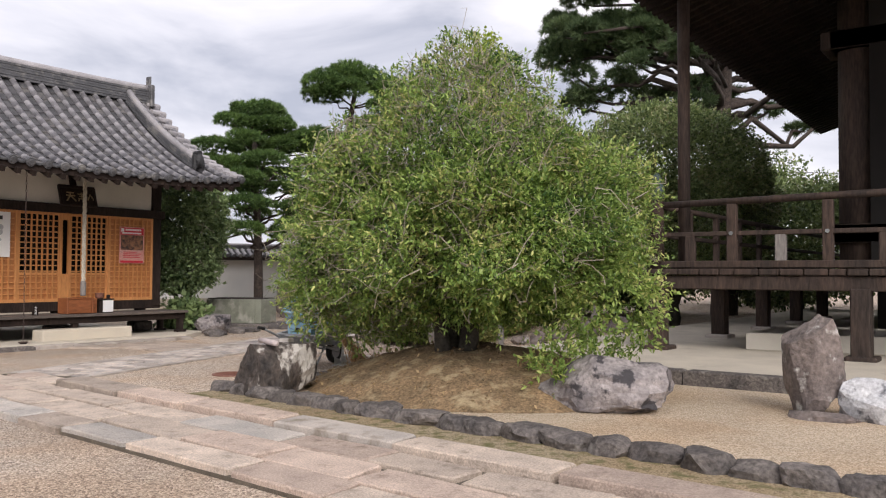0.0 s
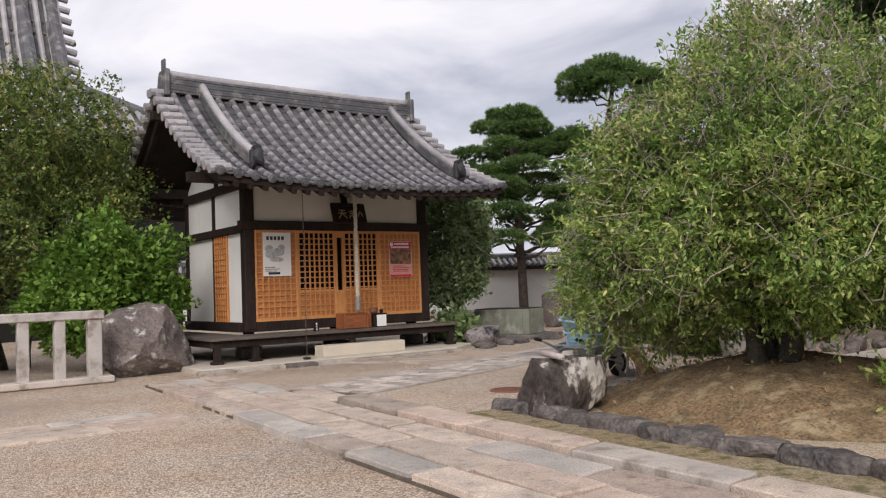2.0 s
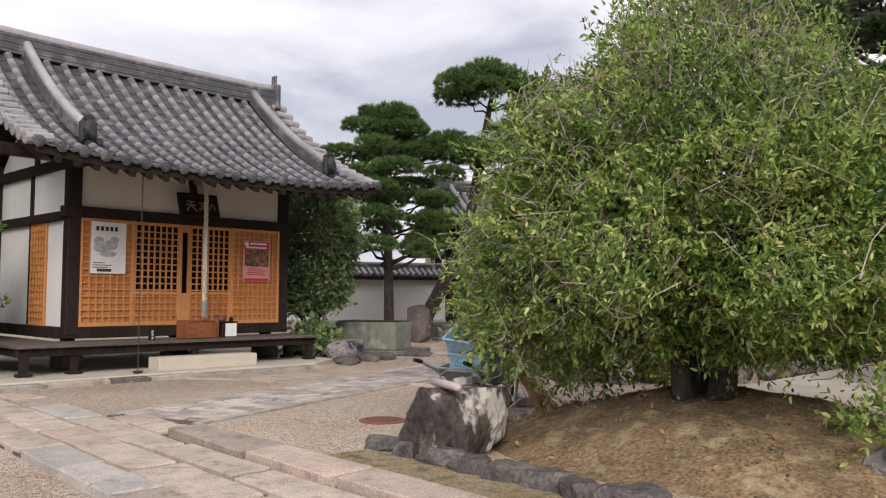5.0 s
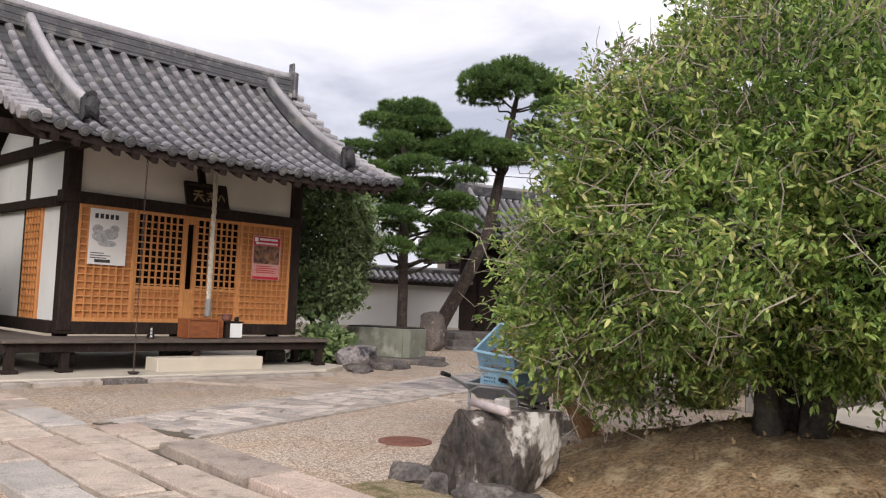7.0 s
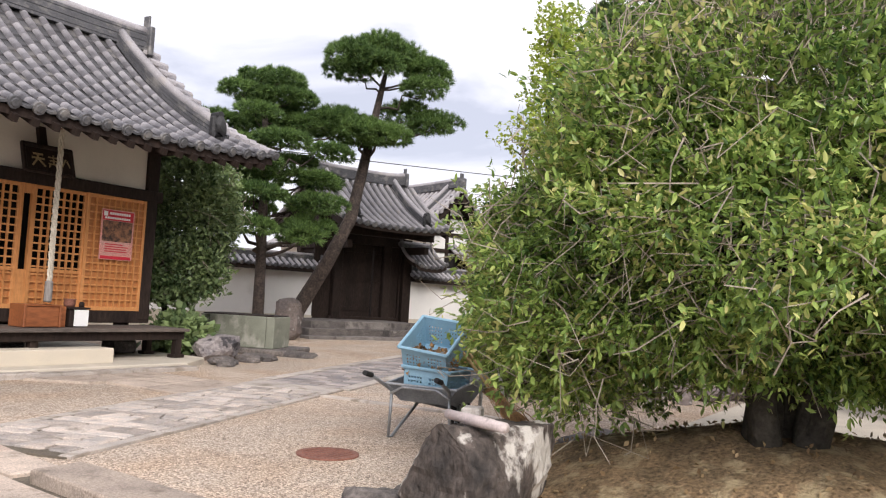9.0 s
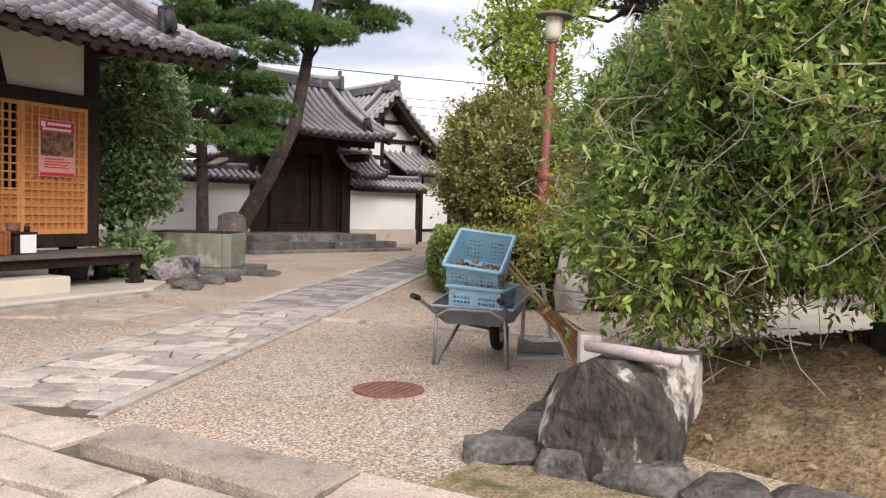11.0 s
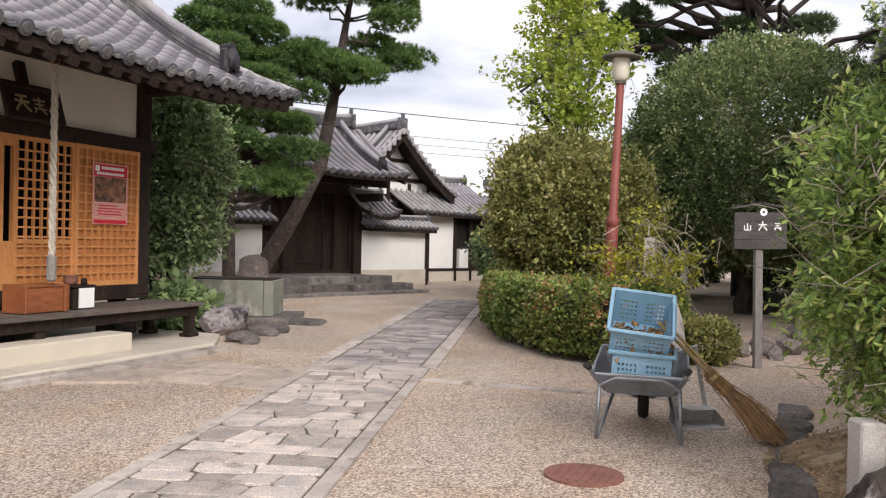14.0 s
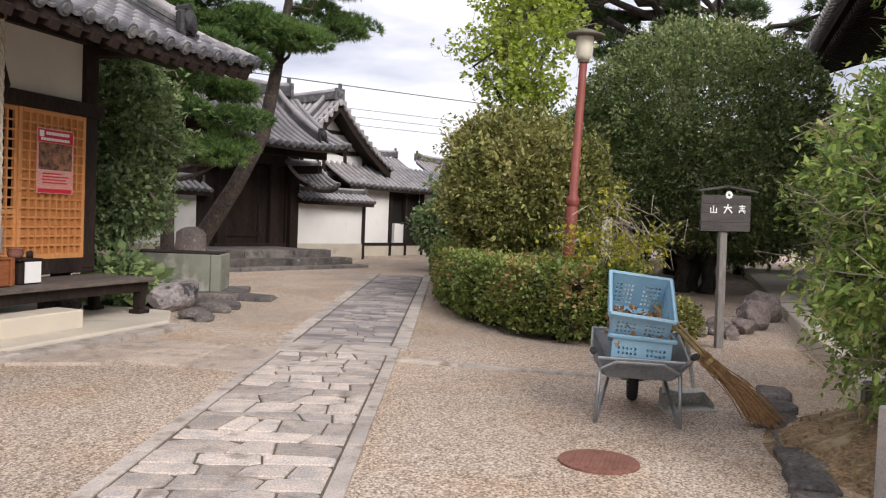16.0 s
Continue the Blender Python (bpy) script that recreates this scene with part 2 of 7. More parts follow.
TILE_DARK = M("ridge_tile", (0.11, 0.11, 0.118), (0.075, 0.075, 0.08), 3.0, 0.5, 0.3, 40.0, 0.3, stain=(0.22, 0.21, 0.20), stain_scale=4.0)
GRANITE = M("pale_granite", (0.62, 0.55, 0.44), (0.56, 0.50, 0.41), 2.0, 0.8, 0.3, 150.0, 0.2)
FENCESTONE = M("fence_granite", (0.50, 0.46, 0.43), (0.40, 0.37, 0.35), 3.0, 0.8, 0.3, 140.0, 0.2, stain=(0.27, 0.23, 0.2), stain_scale=4.0)
CONCRETE = M("platform_concrete", (0.56, 0.50, 0.41), (0.47, 0.42, 0.35), 1.4, 0.85, 0.15, 80.0, 0.1, stain=(0.34, 0.30, 0.25), stain_scale=2.0, stain_at=(0.58, 0.75))
WELLSTONE = M("mossy_well_stone", (0.24, 0.25, 0.20), (0.18, 0.185, 0.145), 2.6, 0.85, 0.35, 90.0, 0.25, stain=(0.36, 0.35, 0.30), stain_scale=3.0)
BARK = M("pine_bark", (0.085, 0.065, 0.055), (0.045, 0.036, 0.032), 6.0, 0.95, 1.0, 22.0, 0.5)
TWIG = M("pale_twig", (0.37, 0.32, 0.26), (0.22, 0.19, 0.15), 6.0, 0.85, 0.2, 60.0, 0.3)
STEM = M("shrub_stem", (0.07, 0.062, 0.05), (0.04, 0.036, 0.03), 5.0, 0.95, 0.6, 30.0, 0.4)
RED_PAINT = M("faded_red_paint", (0.27, 0.075, 0.055), (0.21, 0.055, 0.045), 4.0, 0.55, 0.1, 60.0, 0.15)
LAMP_METAL = M("green_grey_lamp_cap", (0.15, 0.14, 0.11), (0.11, 0.10, 0.08), 4.0, 0.6, 0.1)
LAMP_GLASS = M("lamp_opal_cover", (0.72, 0.68, 0.55), (0.66, 0.62, 0.5), 3.0, 0.4, 0.0, fine=0.04)
BLUE = M("pale_blue_plastic", (0.28, 0.47, 0.60), (0.25, 0.43, 0.56), 5.0, 0.4, 0.05, 60.0, 0.06)
STEEL = M("galvanised_steel", (0.34, 0.35, 0.36), (0.26, 0.27, 0.28), 6.0, 0.4, 0.1, 60.0, 0.12, metal=0.6)
TRAYMETAL = M("grey_tray", (0.38, 0.39, 0.40), (0.28, 0.29, 0.30), 4.0, 0.5, 0.1, 60.0, 0.15, metal=0.3)
RUBBER = M("black_rubber", (0.012, 0.012, 0.012), (0.02, 0.02, 0.02), 6.0, 0.75, 0.2)
RUST = M("rust_iron", (0.24, 0.105, 0.075), (0.17, 0.075, 0.055), 8.0, 0.75, 0.3, 60.0, 0.25)
BAMBOO = M("bamboo", (0.50, 0.35, 0.15), (0.40, 0.27, 0.11), 6.0, 0.5, 0.1, 40.0, 0.15)
BRISTLE = M("broom_twigs", (0.36, 0.21, 0.09), (0.24, 0.135, 0.06), 9.0, 0.8, 0.2, 60.0, 0.3, island=0.3)
GREYPLASTIC = M("grey_plastic", (0.50, 0.49, 0.46), (0.43, 0.42, 0.40), 4.0, 0.5, 0.05)
SIGNWOOD = M("weathered_sign_board", (0.085, 0.075, 0.072), (0.055, 0.05, 0.048), 3.0, 0.8, 0.4, 30.0, 0.35, stretch=(1, 1, 5))
POSTWOOD = M("grey_post", (0.23, 0.21, 0.195), (0.17, 0.155, 0.145), 4.0, 0.85, 0.3, 40.0, 0.25, stretch=(1, 1, 0.2))
WHITE = M("white_paint", (0.80, 0.80, 0.79), (0.76, 0.76, 0.75), 4.0, 0.6, 0.0, fine=0.03)
INK = M("black_ink", (0.03, 0.03, 0.03), (0.04, 0.04, 0.04), 4.0, 0.7, 0.0)
POSTER_WHITE = M("poster_paper", (0.74, 0.72, 0.69), (0.70, 0.68, 0.65), 3.0, 0.5, 0.0, fine=0.03)
POSTER_GREY = M("poster_grey_print", (0.30, 0.30, 0.30), (0.52, 0.51, 0.50), 14.0, 0.5, 0.0)
POSTER_RED = M("poster_red_print", (0.55, 0.03, 0.05), (0.50, 0.025, 0.045), 4.0, 0.45, 0.0)
POSTER_PINK = M("poster_pink_print", (0.62, 0.28, 0.24), (0.58, 0.34, 0.30), 6.0, 0.45, 0.0)
POSTER_DARK = M("poster_photo_print", (0.045, 0.03, 0.03), (0.32, 0.16, 0.09), 16.0, 0.45, 0.0)
ROPE = M("hemp_rope", (0.52, 0.47, 0.39), (0.42, 0.38, 0.31), 10.0, 0.85, 0.4, 60.0, 0.2)
PALEPOLE = M("pale_pink_tube", (0.56, 0.48, 0.46), (0.48, 0.41, 0.40), 5.0, 0.6, 0.1, 60.0, 0.15, stain=(0.2, 0.17, 0.15), stain_scale=6.0, stain_at=(0.6, 0.72))
COPPER = M("aged_copper", (0.055, 0.085, 0.085), (0.04, 0.06, 0.06), 5.0, 0.6, 0.2)
GILT = M("faded_gilt", (0.40, 0.30, 0.16), (0.32, 0.24, 0.13), 6.0, 0.5, 0.0, metal=0.3)
LEAF_BUSH = leaf_mat("osmanthus_leaf", (0.045, 0.10, 0.026), (0.31, 0.44, 0.105), (0.52, 0.50, 0.2), 0.32, 0.35)
LEAF_SPRAY = leaf_mat("osmanthus_spray_leaf", (0.12, 0.21, 0.05), (0.42, 0.54, 0.15), (0.62, 0.62, 0.24), 0.3, 0.4)
IRON = M("dark_chain_iron", (0.085, 0.055, 0.045), (0.05, 0.035, 0.03), 8.0, 0.7, 0.2, 60.0, 0.25)
FLAG_DARK = M("small_flagstone", (0.36, 0.305, 0.275), (0.23, 0.215, 0.215), 3.0, 0.8, 0.3, 120.0, 0.25, rnd=0.34)
LITTER = leaf_mat("dry_leaf", (0.16, 0.10, 0.05), (0.42, 0.30, 0.16), None, 0.6, 0.1)
LEAF_DARK = leaf_mat("camellia_leaf", (0.085, 0.135, 0.06), (0.32, 0.41, 0.18), None, 0.35, 0.3)
LEAF_DOME = leaf_mat("evergreen_leaf", (0.08, 0.12, 0.046), (0.28, 0.35, 0.135), (0.38, 0.38, 0.20), 0.4, 0.3)
LEAF_HEDGE = leaf_mat("hedge_leaf", (0.09, 0.14, 0.034), (0.34, 0.40, 0.11), (0.52, 0.30, 0.15))
LEAF_OLIVE = leaf_mat("olive_leaf", (0.10, 0.115, 0.03), (0.40, 0.40, 0.135), (0.52, 0.46, 0.2))
LEAF_GINKGO = leaf_mat("ginkgo_leaf", (0.22, 0.30, 0.035), (0.50, 0.58, 0.12), None, 0.5, 0.45)
LEAF_YELLOW = leaf_mat("yellow_leaf", (0.20, 0.22, 0.03), (0.50, 0.46, 0.06), None, 0.5, 0.4)
LEAF_BRIGHT = leaf_mat("nandina_leaf", (0.09, 0.19, 0.03), (0.27, 0.42, 0.085), None, 0.4, 0.35)
LEAF_MAPLE = leaf_mat("maple_leaf", (0.05, 0.085, 0.024), (0.22, 0.29, 0.075), (0.40, 0.36, 0.11), 0.5, 0.35)
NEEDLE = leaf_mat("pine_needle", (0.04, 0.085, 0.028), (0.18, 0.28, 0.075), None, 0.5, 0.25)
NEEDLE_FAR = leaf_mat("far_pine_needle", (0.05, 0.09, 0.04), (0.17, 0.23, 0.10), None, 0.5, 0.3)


# ---- builders ----
def thing(name, base=(0, 0, 0), label="", category="", group="", kind=""):
    ob = new(name)
    ob.empty_display_size = 0.1
    ob.location = base
    return tagged(ob, label, category, group, kind)


def put(name, bm, mat, smooth=False):
    me = bpy.data.meshes.new(name)
    bm.to_mesh(me)
    bm.free()
    me.materials.append(mat)
    if smooth:
        me.shade_smooth()
    return new(name, me)


def standing(ob):
    """Where a thing or part stands in the world."""
    own = ob.matrix_basis.copy()
    return standing(ob.parent) @ ob.matrix_parent_inverse @ own if ob.parent else own


def under(ob, parent):
    ob.parent = parent
    ob.matrix_parent_inverse = standing(parent).inverted()
    return ob


def part(name, bm, mat, parent, label="", smooth=False):
    ob = under(put(name, bm, mat, smooth), parent)
    return tagged(ob, label)


def piece(name, me, m, parent):
    """One of many alike pieces on shared mesh data."""
    ob = new(name, me)
    ob.matrix_basis = m
    return under(ob, parent)


def mesh_of(name, bm, mat, smooth=False):
    me = bpy.data.meshes.new(name)
    bm.to_mesh(me)
    bm.free()
    me.materials.append(mat)
    if smooth:
        me.shade_smooth()
    return me


def box(bm, c, s, m=None, bevel=0.0):
    r = bmesh.ops.create_cube(bm, size=1.0)
    vs = r["verts"]
    bmesh.ops.scale(bm, vec=s, verts=vs)
    if bevel:
        es = list({e for v in vs for e in v.link_edges})
        b = bmesh.ops.bevel(bm, geom=es, offset=bevel, segments=1, affect="EDGES", profile=0.5)
        vs = list({v for f in b["faces"] for v in f.verts} | {v for v in vs if v.is_valid})
    bmesh.ops.translate(bm, vec=c, verts=vs)
    if m is not None:
        bmesh.ops.transform(bm, matrix=m, verts=vs)
    return vs


def B():
    return bmesh.new()


def boxes(*items, bevel=0.0, m=None):
    bm = B()
    for c, s in items:
        box(bm, c, s, m, bevel)
    return bm


def span(x0, x1, y0, y1, z0, z1):
    return ((x0 + x1) / 2, (y0 + y1) / 2, (z0 + z1) / 2), (abs(x1 - x0), abs(y1 - y0), abs(z1 - z0))


def tube(bm, pts, r, n=8, caps=True):
    """A tube along points; r is one radius or one for each point."""
    pts = [Vector(p) for p in pts]
    rs = [r] * len(pts) if isinstance(r, (int, float)) else r
    rings = []
    side = None
    for i, p in enumerate(pts):
        d = (pts[min(i + 1, len(pts) - 1)] - pts[max(i - 1, 0)]).normalized()
        if side is None:
            side = d.orthogonal().normalized()
        side = (side - d * side.dot(d)).normalized()
        up = d.cross(side)
        rings.append([bm.verts.new(p + rs[i] * (math.cos(2 * math.pi * k / n) * side + math.sin(2 * math.pi * k / n) * up)) for k in range(n)])
    for a, b in zip(rings, rings[1:]):
        for k in range(n):
            bm.faces.new((a[k], a[(k + 1) % n], b[(k + 1) % n], b[k]))
    if caps:
        bm.faces.new(list(reversed(rings[0])))
        bm.faces.new(rings[-1])
    return rings


def lathe(bm, prof, c=(0, 0, 0), n=20):
    rings = []
    for r, z in prof:
        rings.append([bm.verts.new((c[0] + r * math.cos(2 * math.pi * k / n), c[1] + r * math.sin(2 * math.pi * k / n), c[2] + z)) for k in range(n)])
    for a, b in zip(rings, rings[1:]):
        for k in range(n):
            bm.faces.new((a[k], a[(k + 1) % n], b[(k + 1) % n], b[k]))
    bm.faces.new(list(reversed(rings[0])))
    bm.faces.new(rings[-1])


def slab(bm, poly, z0, z1, inset=0.0):
    """A prism over a polygon, its upper edge drawn in a little."""
    cx, cy = sum(p[0] for p in poly) / len(poly), sum(p[1] for p in poly) / len(poly)
    area = sum(a[0] * b[1] - b[0] * a[1] for a, b in zip(poly, poly[1:] + poly[:1]))
    if area < 0:
        poly = poly[::-1]
    lo = [bm.verts.new((x, y, z0)) for x, y in poly]
    md = [bm.verts.new((x, y, z1 - inset)) for x, y in poly]
    k = 1 - inset / max(0.05, math.sqrt(abs(area) / 2) / 2)
    hi = [bm.verts.new((cx + (x - cx) * k, cy + (y - cy) * k, z1)) for x, y in poly]
    n = len(poly)
    for a, b in ((lo, md), (md, hi)):
        for i in range(n):
            bm.faces.new((a[i], a[(i + 1) % n], b[(i + 1) % n], b[i]))
    bm.faces.new(hi)


def rock(bm, c, s, seed=0, sub=3, rough=0.3, flat=None, freq=1.6, cuts=16):
    """A boulder: a sphere cleft by planes and dented by noise."""
    r = bmesh.ops.create_icosphere(bm, subdivisions=sub, radius=1.0)
    off = Vector((seed * 7.3, seed * 3.1, seed * 5.7))
    g = np.random.default_rng(seed + 100)
    planes = [(Vector(unit(g.normal(size=3))), g.uniform(0.62, 0.9)) for _ in range(cuts)]
    planes += [(Vector(a), 0.84) for a in ((1, 0, 0), (-1, 0, 0), (0, 1, 0), (0, -1, 0))]
    for v in r["verts"]:
        q = v.co * 1.12
        for a, d in planes:
            k = q.dot(a) - d
            if k > 0:
                q = q - a * k
        if flat is not None:
            q.z = min(q.z, flat)
        q = q * (1 + rough * 0.45 * noise.noise(q * freq + off) + rough * 0.22 * noise.noise(q * freq * 3.1 + off) + rough * 0.09 * noise.noise(q * freq * 8 + off))
        v.co = Vector((c[0] + q.x * s[0] * 1.15, c[1] + q.y * s[1] * 1.15, c[2] + q.z * s[2] * 1.15))


def raw_mesh(name, verts, faces, mat, parent=None, label="", smooth=False):
    """A mesh from arrays of corners (n, 3) and of equal-sided faces (m, k)."""
    verts, faces = np.asarray(verts, np.float32), np.asarray(faces, np.int32)
    me = bpy.data.meshes.new(name)
    k = faces.shape[1]
    me.vertices.add(len(verts))
    me.vertices.foreach_set("co", verts.ravel())
    me.loops.add(faces.size)
    me.loops.foreach_set("vertex_index", faces.ravel())
    me.polygons.add(len(faces))
    me.polygons.foreach_set("loop_start", np.arange(0, faces.size, k, dtype=np.int32))
    me.update(calc_edges=True)
    me.materials.append(mat)
    if smooth:
        me.shade_smooth()
    ob = new(name, me)
    if parent:
        under(ob, parent)
    return tagged(ob, label)


def unit(v):
    return v / np.maximum(np.linalg.norm(v, axis=-1, keepdims=True), 1e-9)


def leaf_arrays(tips, outs, rng, per=6, size=0.08, width=0.42, spread=0.9, droop=0.0, jitter=0.5, oval=False):
    """Rosettes of folded leaves round twig tips; oval ones have six corners."""
    n = len(tips) * per
    p, o = np.repeat(tips, per, 0), np.repeat(outs, per, 0)
    d = unit(o + spread * rng.normal(size=(n, 3)) + np.array([0, 0, -droop]))
    s = size * rng.uniform(0.6, 1.25, (n, 1))
    p = p + rng.normal(size=(n, 3)) * size * jitter
    side = unit(np.cross(d, rng.normal(size=(n, 3)) * 0.6 + np.array([0, 0, 1.0])))
    up = np.cross(side, d)
    w = s * width
    if oval:
        bow = up * s * rng.uniform(-0.16, 0.06, (n, 1))
        v = np.stack([p, p + d * s * 0.3 + side * w * 0.8 + up * w * 0.3, p + d * s * 0.68 + side * w * 0.72 + up * w * 0.25 + bow * 0.5, p + d * s + bow, p + d * s * 0.68 - side * w * 0.72 + up * w * 0.25 + bow * 0.5, p + d * s * 0.3 - side * w * 0.8 + up * w * 0.3], 1).reshape(-1, 3)
        i = np.arange(n)[:, None] * 6
        f = np.concatenate([i + np.array([q]) for q in ((0, 1, 2), (0, 2, 3), (0, 3, 4), (0, 4, 5))], 0)
        return v, f
    v = np.stack([p, p + d * s * 0.5 + side * w + up * w * 0.35, p + d * s, p + d * s * 0.5 - side * w + up * w * 0.35], 1).reshape(-1, 3)
    i = np.arange(n)[:, None] * 4
    f = np.concatenate([i + np.array([[0, 1, 2]]), i + np.array([[0, 2, 3]])], 0)
    return v, f


def crown_points(ells, n, rng, shell=0.16, lump=0.16, freq=1.1, low=None, sprig=0.1):
    """Twig tips in the outer shell of a union of ellipsoids (x, y, z, rx, ry, rz), and the ways out."""
    e = np.array(ells, float)
    area = (e[:, 3] * e[:, 4] + e[:, 3] * e[:, 5] + e[:, 4] * e[:, 5])
    which = rng.choice(len(e), n * 2, p=area / area.sum())
    d = unit(rng.normal(size=(n * 2, 3)))
    r = 1 - np.abs(rng.normal(size=n * 2)) * shell + (rng.uniform(size=n * 2) < 0.14) * rng.uniform(0, sprig, n * 2)
    c, s = e[which, :3], e[which, 3:]
    p = c + d * s
    k = np.array([noise.noise(Vector(q) * freq) + 0.6 * noise.noise(Vector(q) * freq * 2.6) for q in p])
    p = c + d * s * (r * (1 + lump * k))[:, None]
    inside = np.zeros(len(p), bool)
    for j in range(len(e)):
        q = ((p - e[j, :3]) / e[j, 3:]) ** 2
        inside |= (q.sum(1) < 0.62) & (which != j)
    keep = ~inside
    if low is not None:
        keep &= p[:, 2] > low + 0.13 * np.array([noise.noise(Vector((q[0] * 1.7, q[1] * 1.7, 3.1))) for q in p])
    p, o = p[keep][:n], unit(d / s)[keep][:n]
    return p, o


def branch(a, b, rng, n=6, wob=0.12):
    a, b = np.array(a, float), np.array(b, float)
    ln = np.linalg.norm(b - a)
    t = np.linspace(0, 1, n)[:, None]
    off = rng.normal(size=(n, 3)) * wob * ln * np.sin(np.pi * t)
    return a + (b - a) * t + off


def twigs(bm, tips, centre, rng, r=0.005, length=(0.3, 0.8), n=5):
    for p in tips:
        d = unit(p - centre)
        ln = rng.uniform(*length)
        q = p - unit(d + rng.normal(size=3) * 0.75) * ln
        pts = branch(q, p + d * 0.15, rng, n, 0.17)
        tube(bm, pts, [r * 1.5] + [r] * (n - 2) + [r * 0.4], 3, False)


def leafy(name, base, ells, mat, rng, n, size, label, category="tree", per=6, stems=5, stem_r=0.06, group="", fork=None, twig_n=60, low=None, shell=0.16, lump=0.16, width=0.34, spread=0.9, droop=0.0, twig_mat=None, fill=0.3, freq=1.1, sprig=0.1, twig_r=0.005, twig_len=(0.3, 0.8), oval=False, thin=None):
    """A tree or shrub: tapered stems with limbs, a crown of leaves and bare twigs."""
    th = thing(name, base, label, category, group)
    bm = B()
    e = np.array(ells, float)
    fk = fork if fork is not None else base[2] + 0.25 * (e[:, 2].max() - base[2])
    for i in range(stems):
        a = 2 * math.pi * i / max(1, stems) + rng.uniform(-0.5, 0.5)
        rad = stem_r * (1.8 if stems > 1 else 0)
        foot = np.array([base[0] + rad * math.cos(a), base[1] + rad * math.sin(a), base[2] - 0.08])
        knee = np.array([base[0] + rad * 1.6 * math.cos(a), base[1] + rad * 1.6 * math.sin(a), fk])
        tube(bm, np.concatenate([branch(foot, knee, rng, 4, 0.05)]), [stem_r * 1.25, stem_r, stem_r * 0.9, stem_r * 0.85], 7)
        for c in e[rng.choice(len(e), min(len(e), 4), replace=False)]:
            d = unit(rng.normal(size=3) + np.array([math.cos(a), math.sin(a), 0.4]))
            tip = c[:3] + d * c[3:] * 0.8
            tube(bm, branch(knee, tip, rng, 6, 0.08), [stem_r * k for k in (0.75, 0.6, 0.45, 0.32, 0.2, 0.08)], 5, False)
    part("trunk", bm, STEM, th, smooth=True)
    tips, outs = crown_points(ells, n, rng, shell, lump, freq, low, sprig)
    if thin:
        keep = (tips[:, 2] < thin[0]) | (rng.uniform(size=len(tips)) < thin[1])
        tips, outs = tips[keep], outs[keep]
    v, f = leaf_arrays(tips, outs, rng, per, size, width, spread, droop, oval=oval)
    if fill:
        core, co = crown_points(e * np.array([1, 1, 1, 0.82, 0.82, 0.82]), int(n * fill), rng, 0.12, lump, freq, low)
        if thin:
            keep = core[:, 2] < thin[0] - 0.3
            core, co = core[keep], co[keep]
        v2, f2 = leaf_arrays(core, co, rng, per, size * 1.3, width, 1.4, 0.2)
        f = np.concatenate([f, f2 + len(v)])
        v = np.concatenate([v, v2])
    raw_mesh("crown", v, f, mat, th)
    if twig_n:
        bm = B()
        twigs(bm, tips[rng.choice(len(tips), min(twig_n, len(tips)), replace=False)], e[:, :3].mean(0), rng, twig_r, twig_len)
        tagged(part("twig_growth", bm, twig_mat or TWIG, th), kind="stuff")
    return th


def sprays(name, parent, ells, rng, n, ln, mat, low, size=0.075, width=0.24, steps=6, lump=0.2, freq=1.5, rise=0.25):
    """Leafy shoots that stand out of a crown, leaves along each."""
    tips, outs = crown_points(ells, n, rng, 0.06, lump, freq, low)
    d = unit(outs + 0.6 * rng.normal(size=outs.shape) + np.array([0, 0, rise]))
    s = rng.uniform(*ln, (len(tips), 1))
    bend = 0.35 * rng.normal(size=outs.shape)
    P0, D0 = [], []
    for k in range(steps):
        t = k / (steps - 1)
        P0.append(tips + d * s * (t - 0.35) + bend * s * t * t * 0.5)
        D0.append(unit(d + bend * t))
    v, f = leaf_arrays(np.concatenate(P0), np.concatenate(D0), rng, 3, size, width, 0.75, 0.0, 0.12, oval=True)
    return raw_mesh(name, v, f, mat, parent)


# ---- ground ----
def sheet(name, poly, z, mat, label, category):
    bm = B()
    bm.faces.new([bm.verts.new((x, y, z)) for x, y in poly])
    return tagged(put(name, bm, mat), label, category, kind="structure")


sheet("ground", [(-600, -600), (600, -600), (600, 600), (-600, 600)], 0.0, GRAVEL, "tan gravel temple yard raked flat", "ground")
sheet("ground_bed", [(6.0, -8), (11.0, -8), (10.9, 4), (11.0, 7.55), (6.85, 7.55)], 0.02, GRAVEL_BED, "yellowish gravel bed behind the stone border", "gravel bed")
sheet("ground_moss", [(5.35, -6), (6.1, -6), (7.1, 7.5), (6.25, 7.6)], 0.026, MOSSY, "mossy gravel strip beside the stone border", "moss")

# mound of earth under the shrub
RNG = np.random.default_rng(3)
bm = B()
MC = (8.9, 5.55)


def mound_z(x, y):
    r = math.hypot((x - MC[0]) / 0.88, (y - MC[1]) / 1.04) / 2.12
    k = max(0.0, 1 - r * r) ** 1.15
    return 0.50 * k + 0.07 * k * noise.noise(Vector((x * 1.6, y * 1.6, 0))) + 0.016 * noise.noise(Vector((x * 7, y * 7, 3))) * min(1, 4 * k)


rings = []
for i in range(0, 34):
    rr = 2.5 * i / 33
    rings.append([bm.verts.new((MC[0] + rr * 1.05 * math.cos(a), MC[1] + rr * math.sin(a), 0.0)) for a in [2 * math.pi * k / 80 for k in range(80)]])
for ring in rings:
    for v in ring:
        v.co.z = mound_z(v.co.x, v.co.y) - 0.012
for a, b in zip(rings, rings[1:]):
    for k in range(80):
        bm.faces.new((a[k], b[k], b[(k + 1) % 80], a[(k + 1) % 80]))
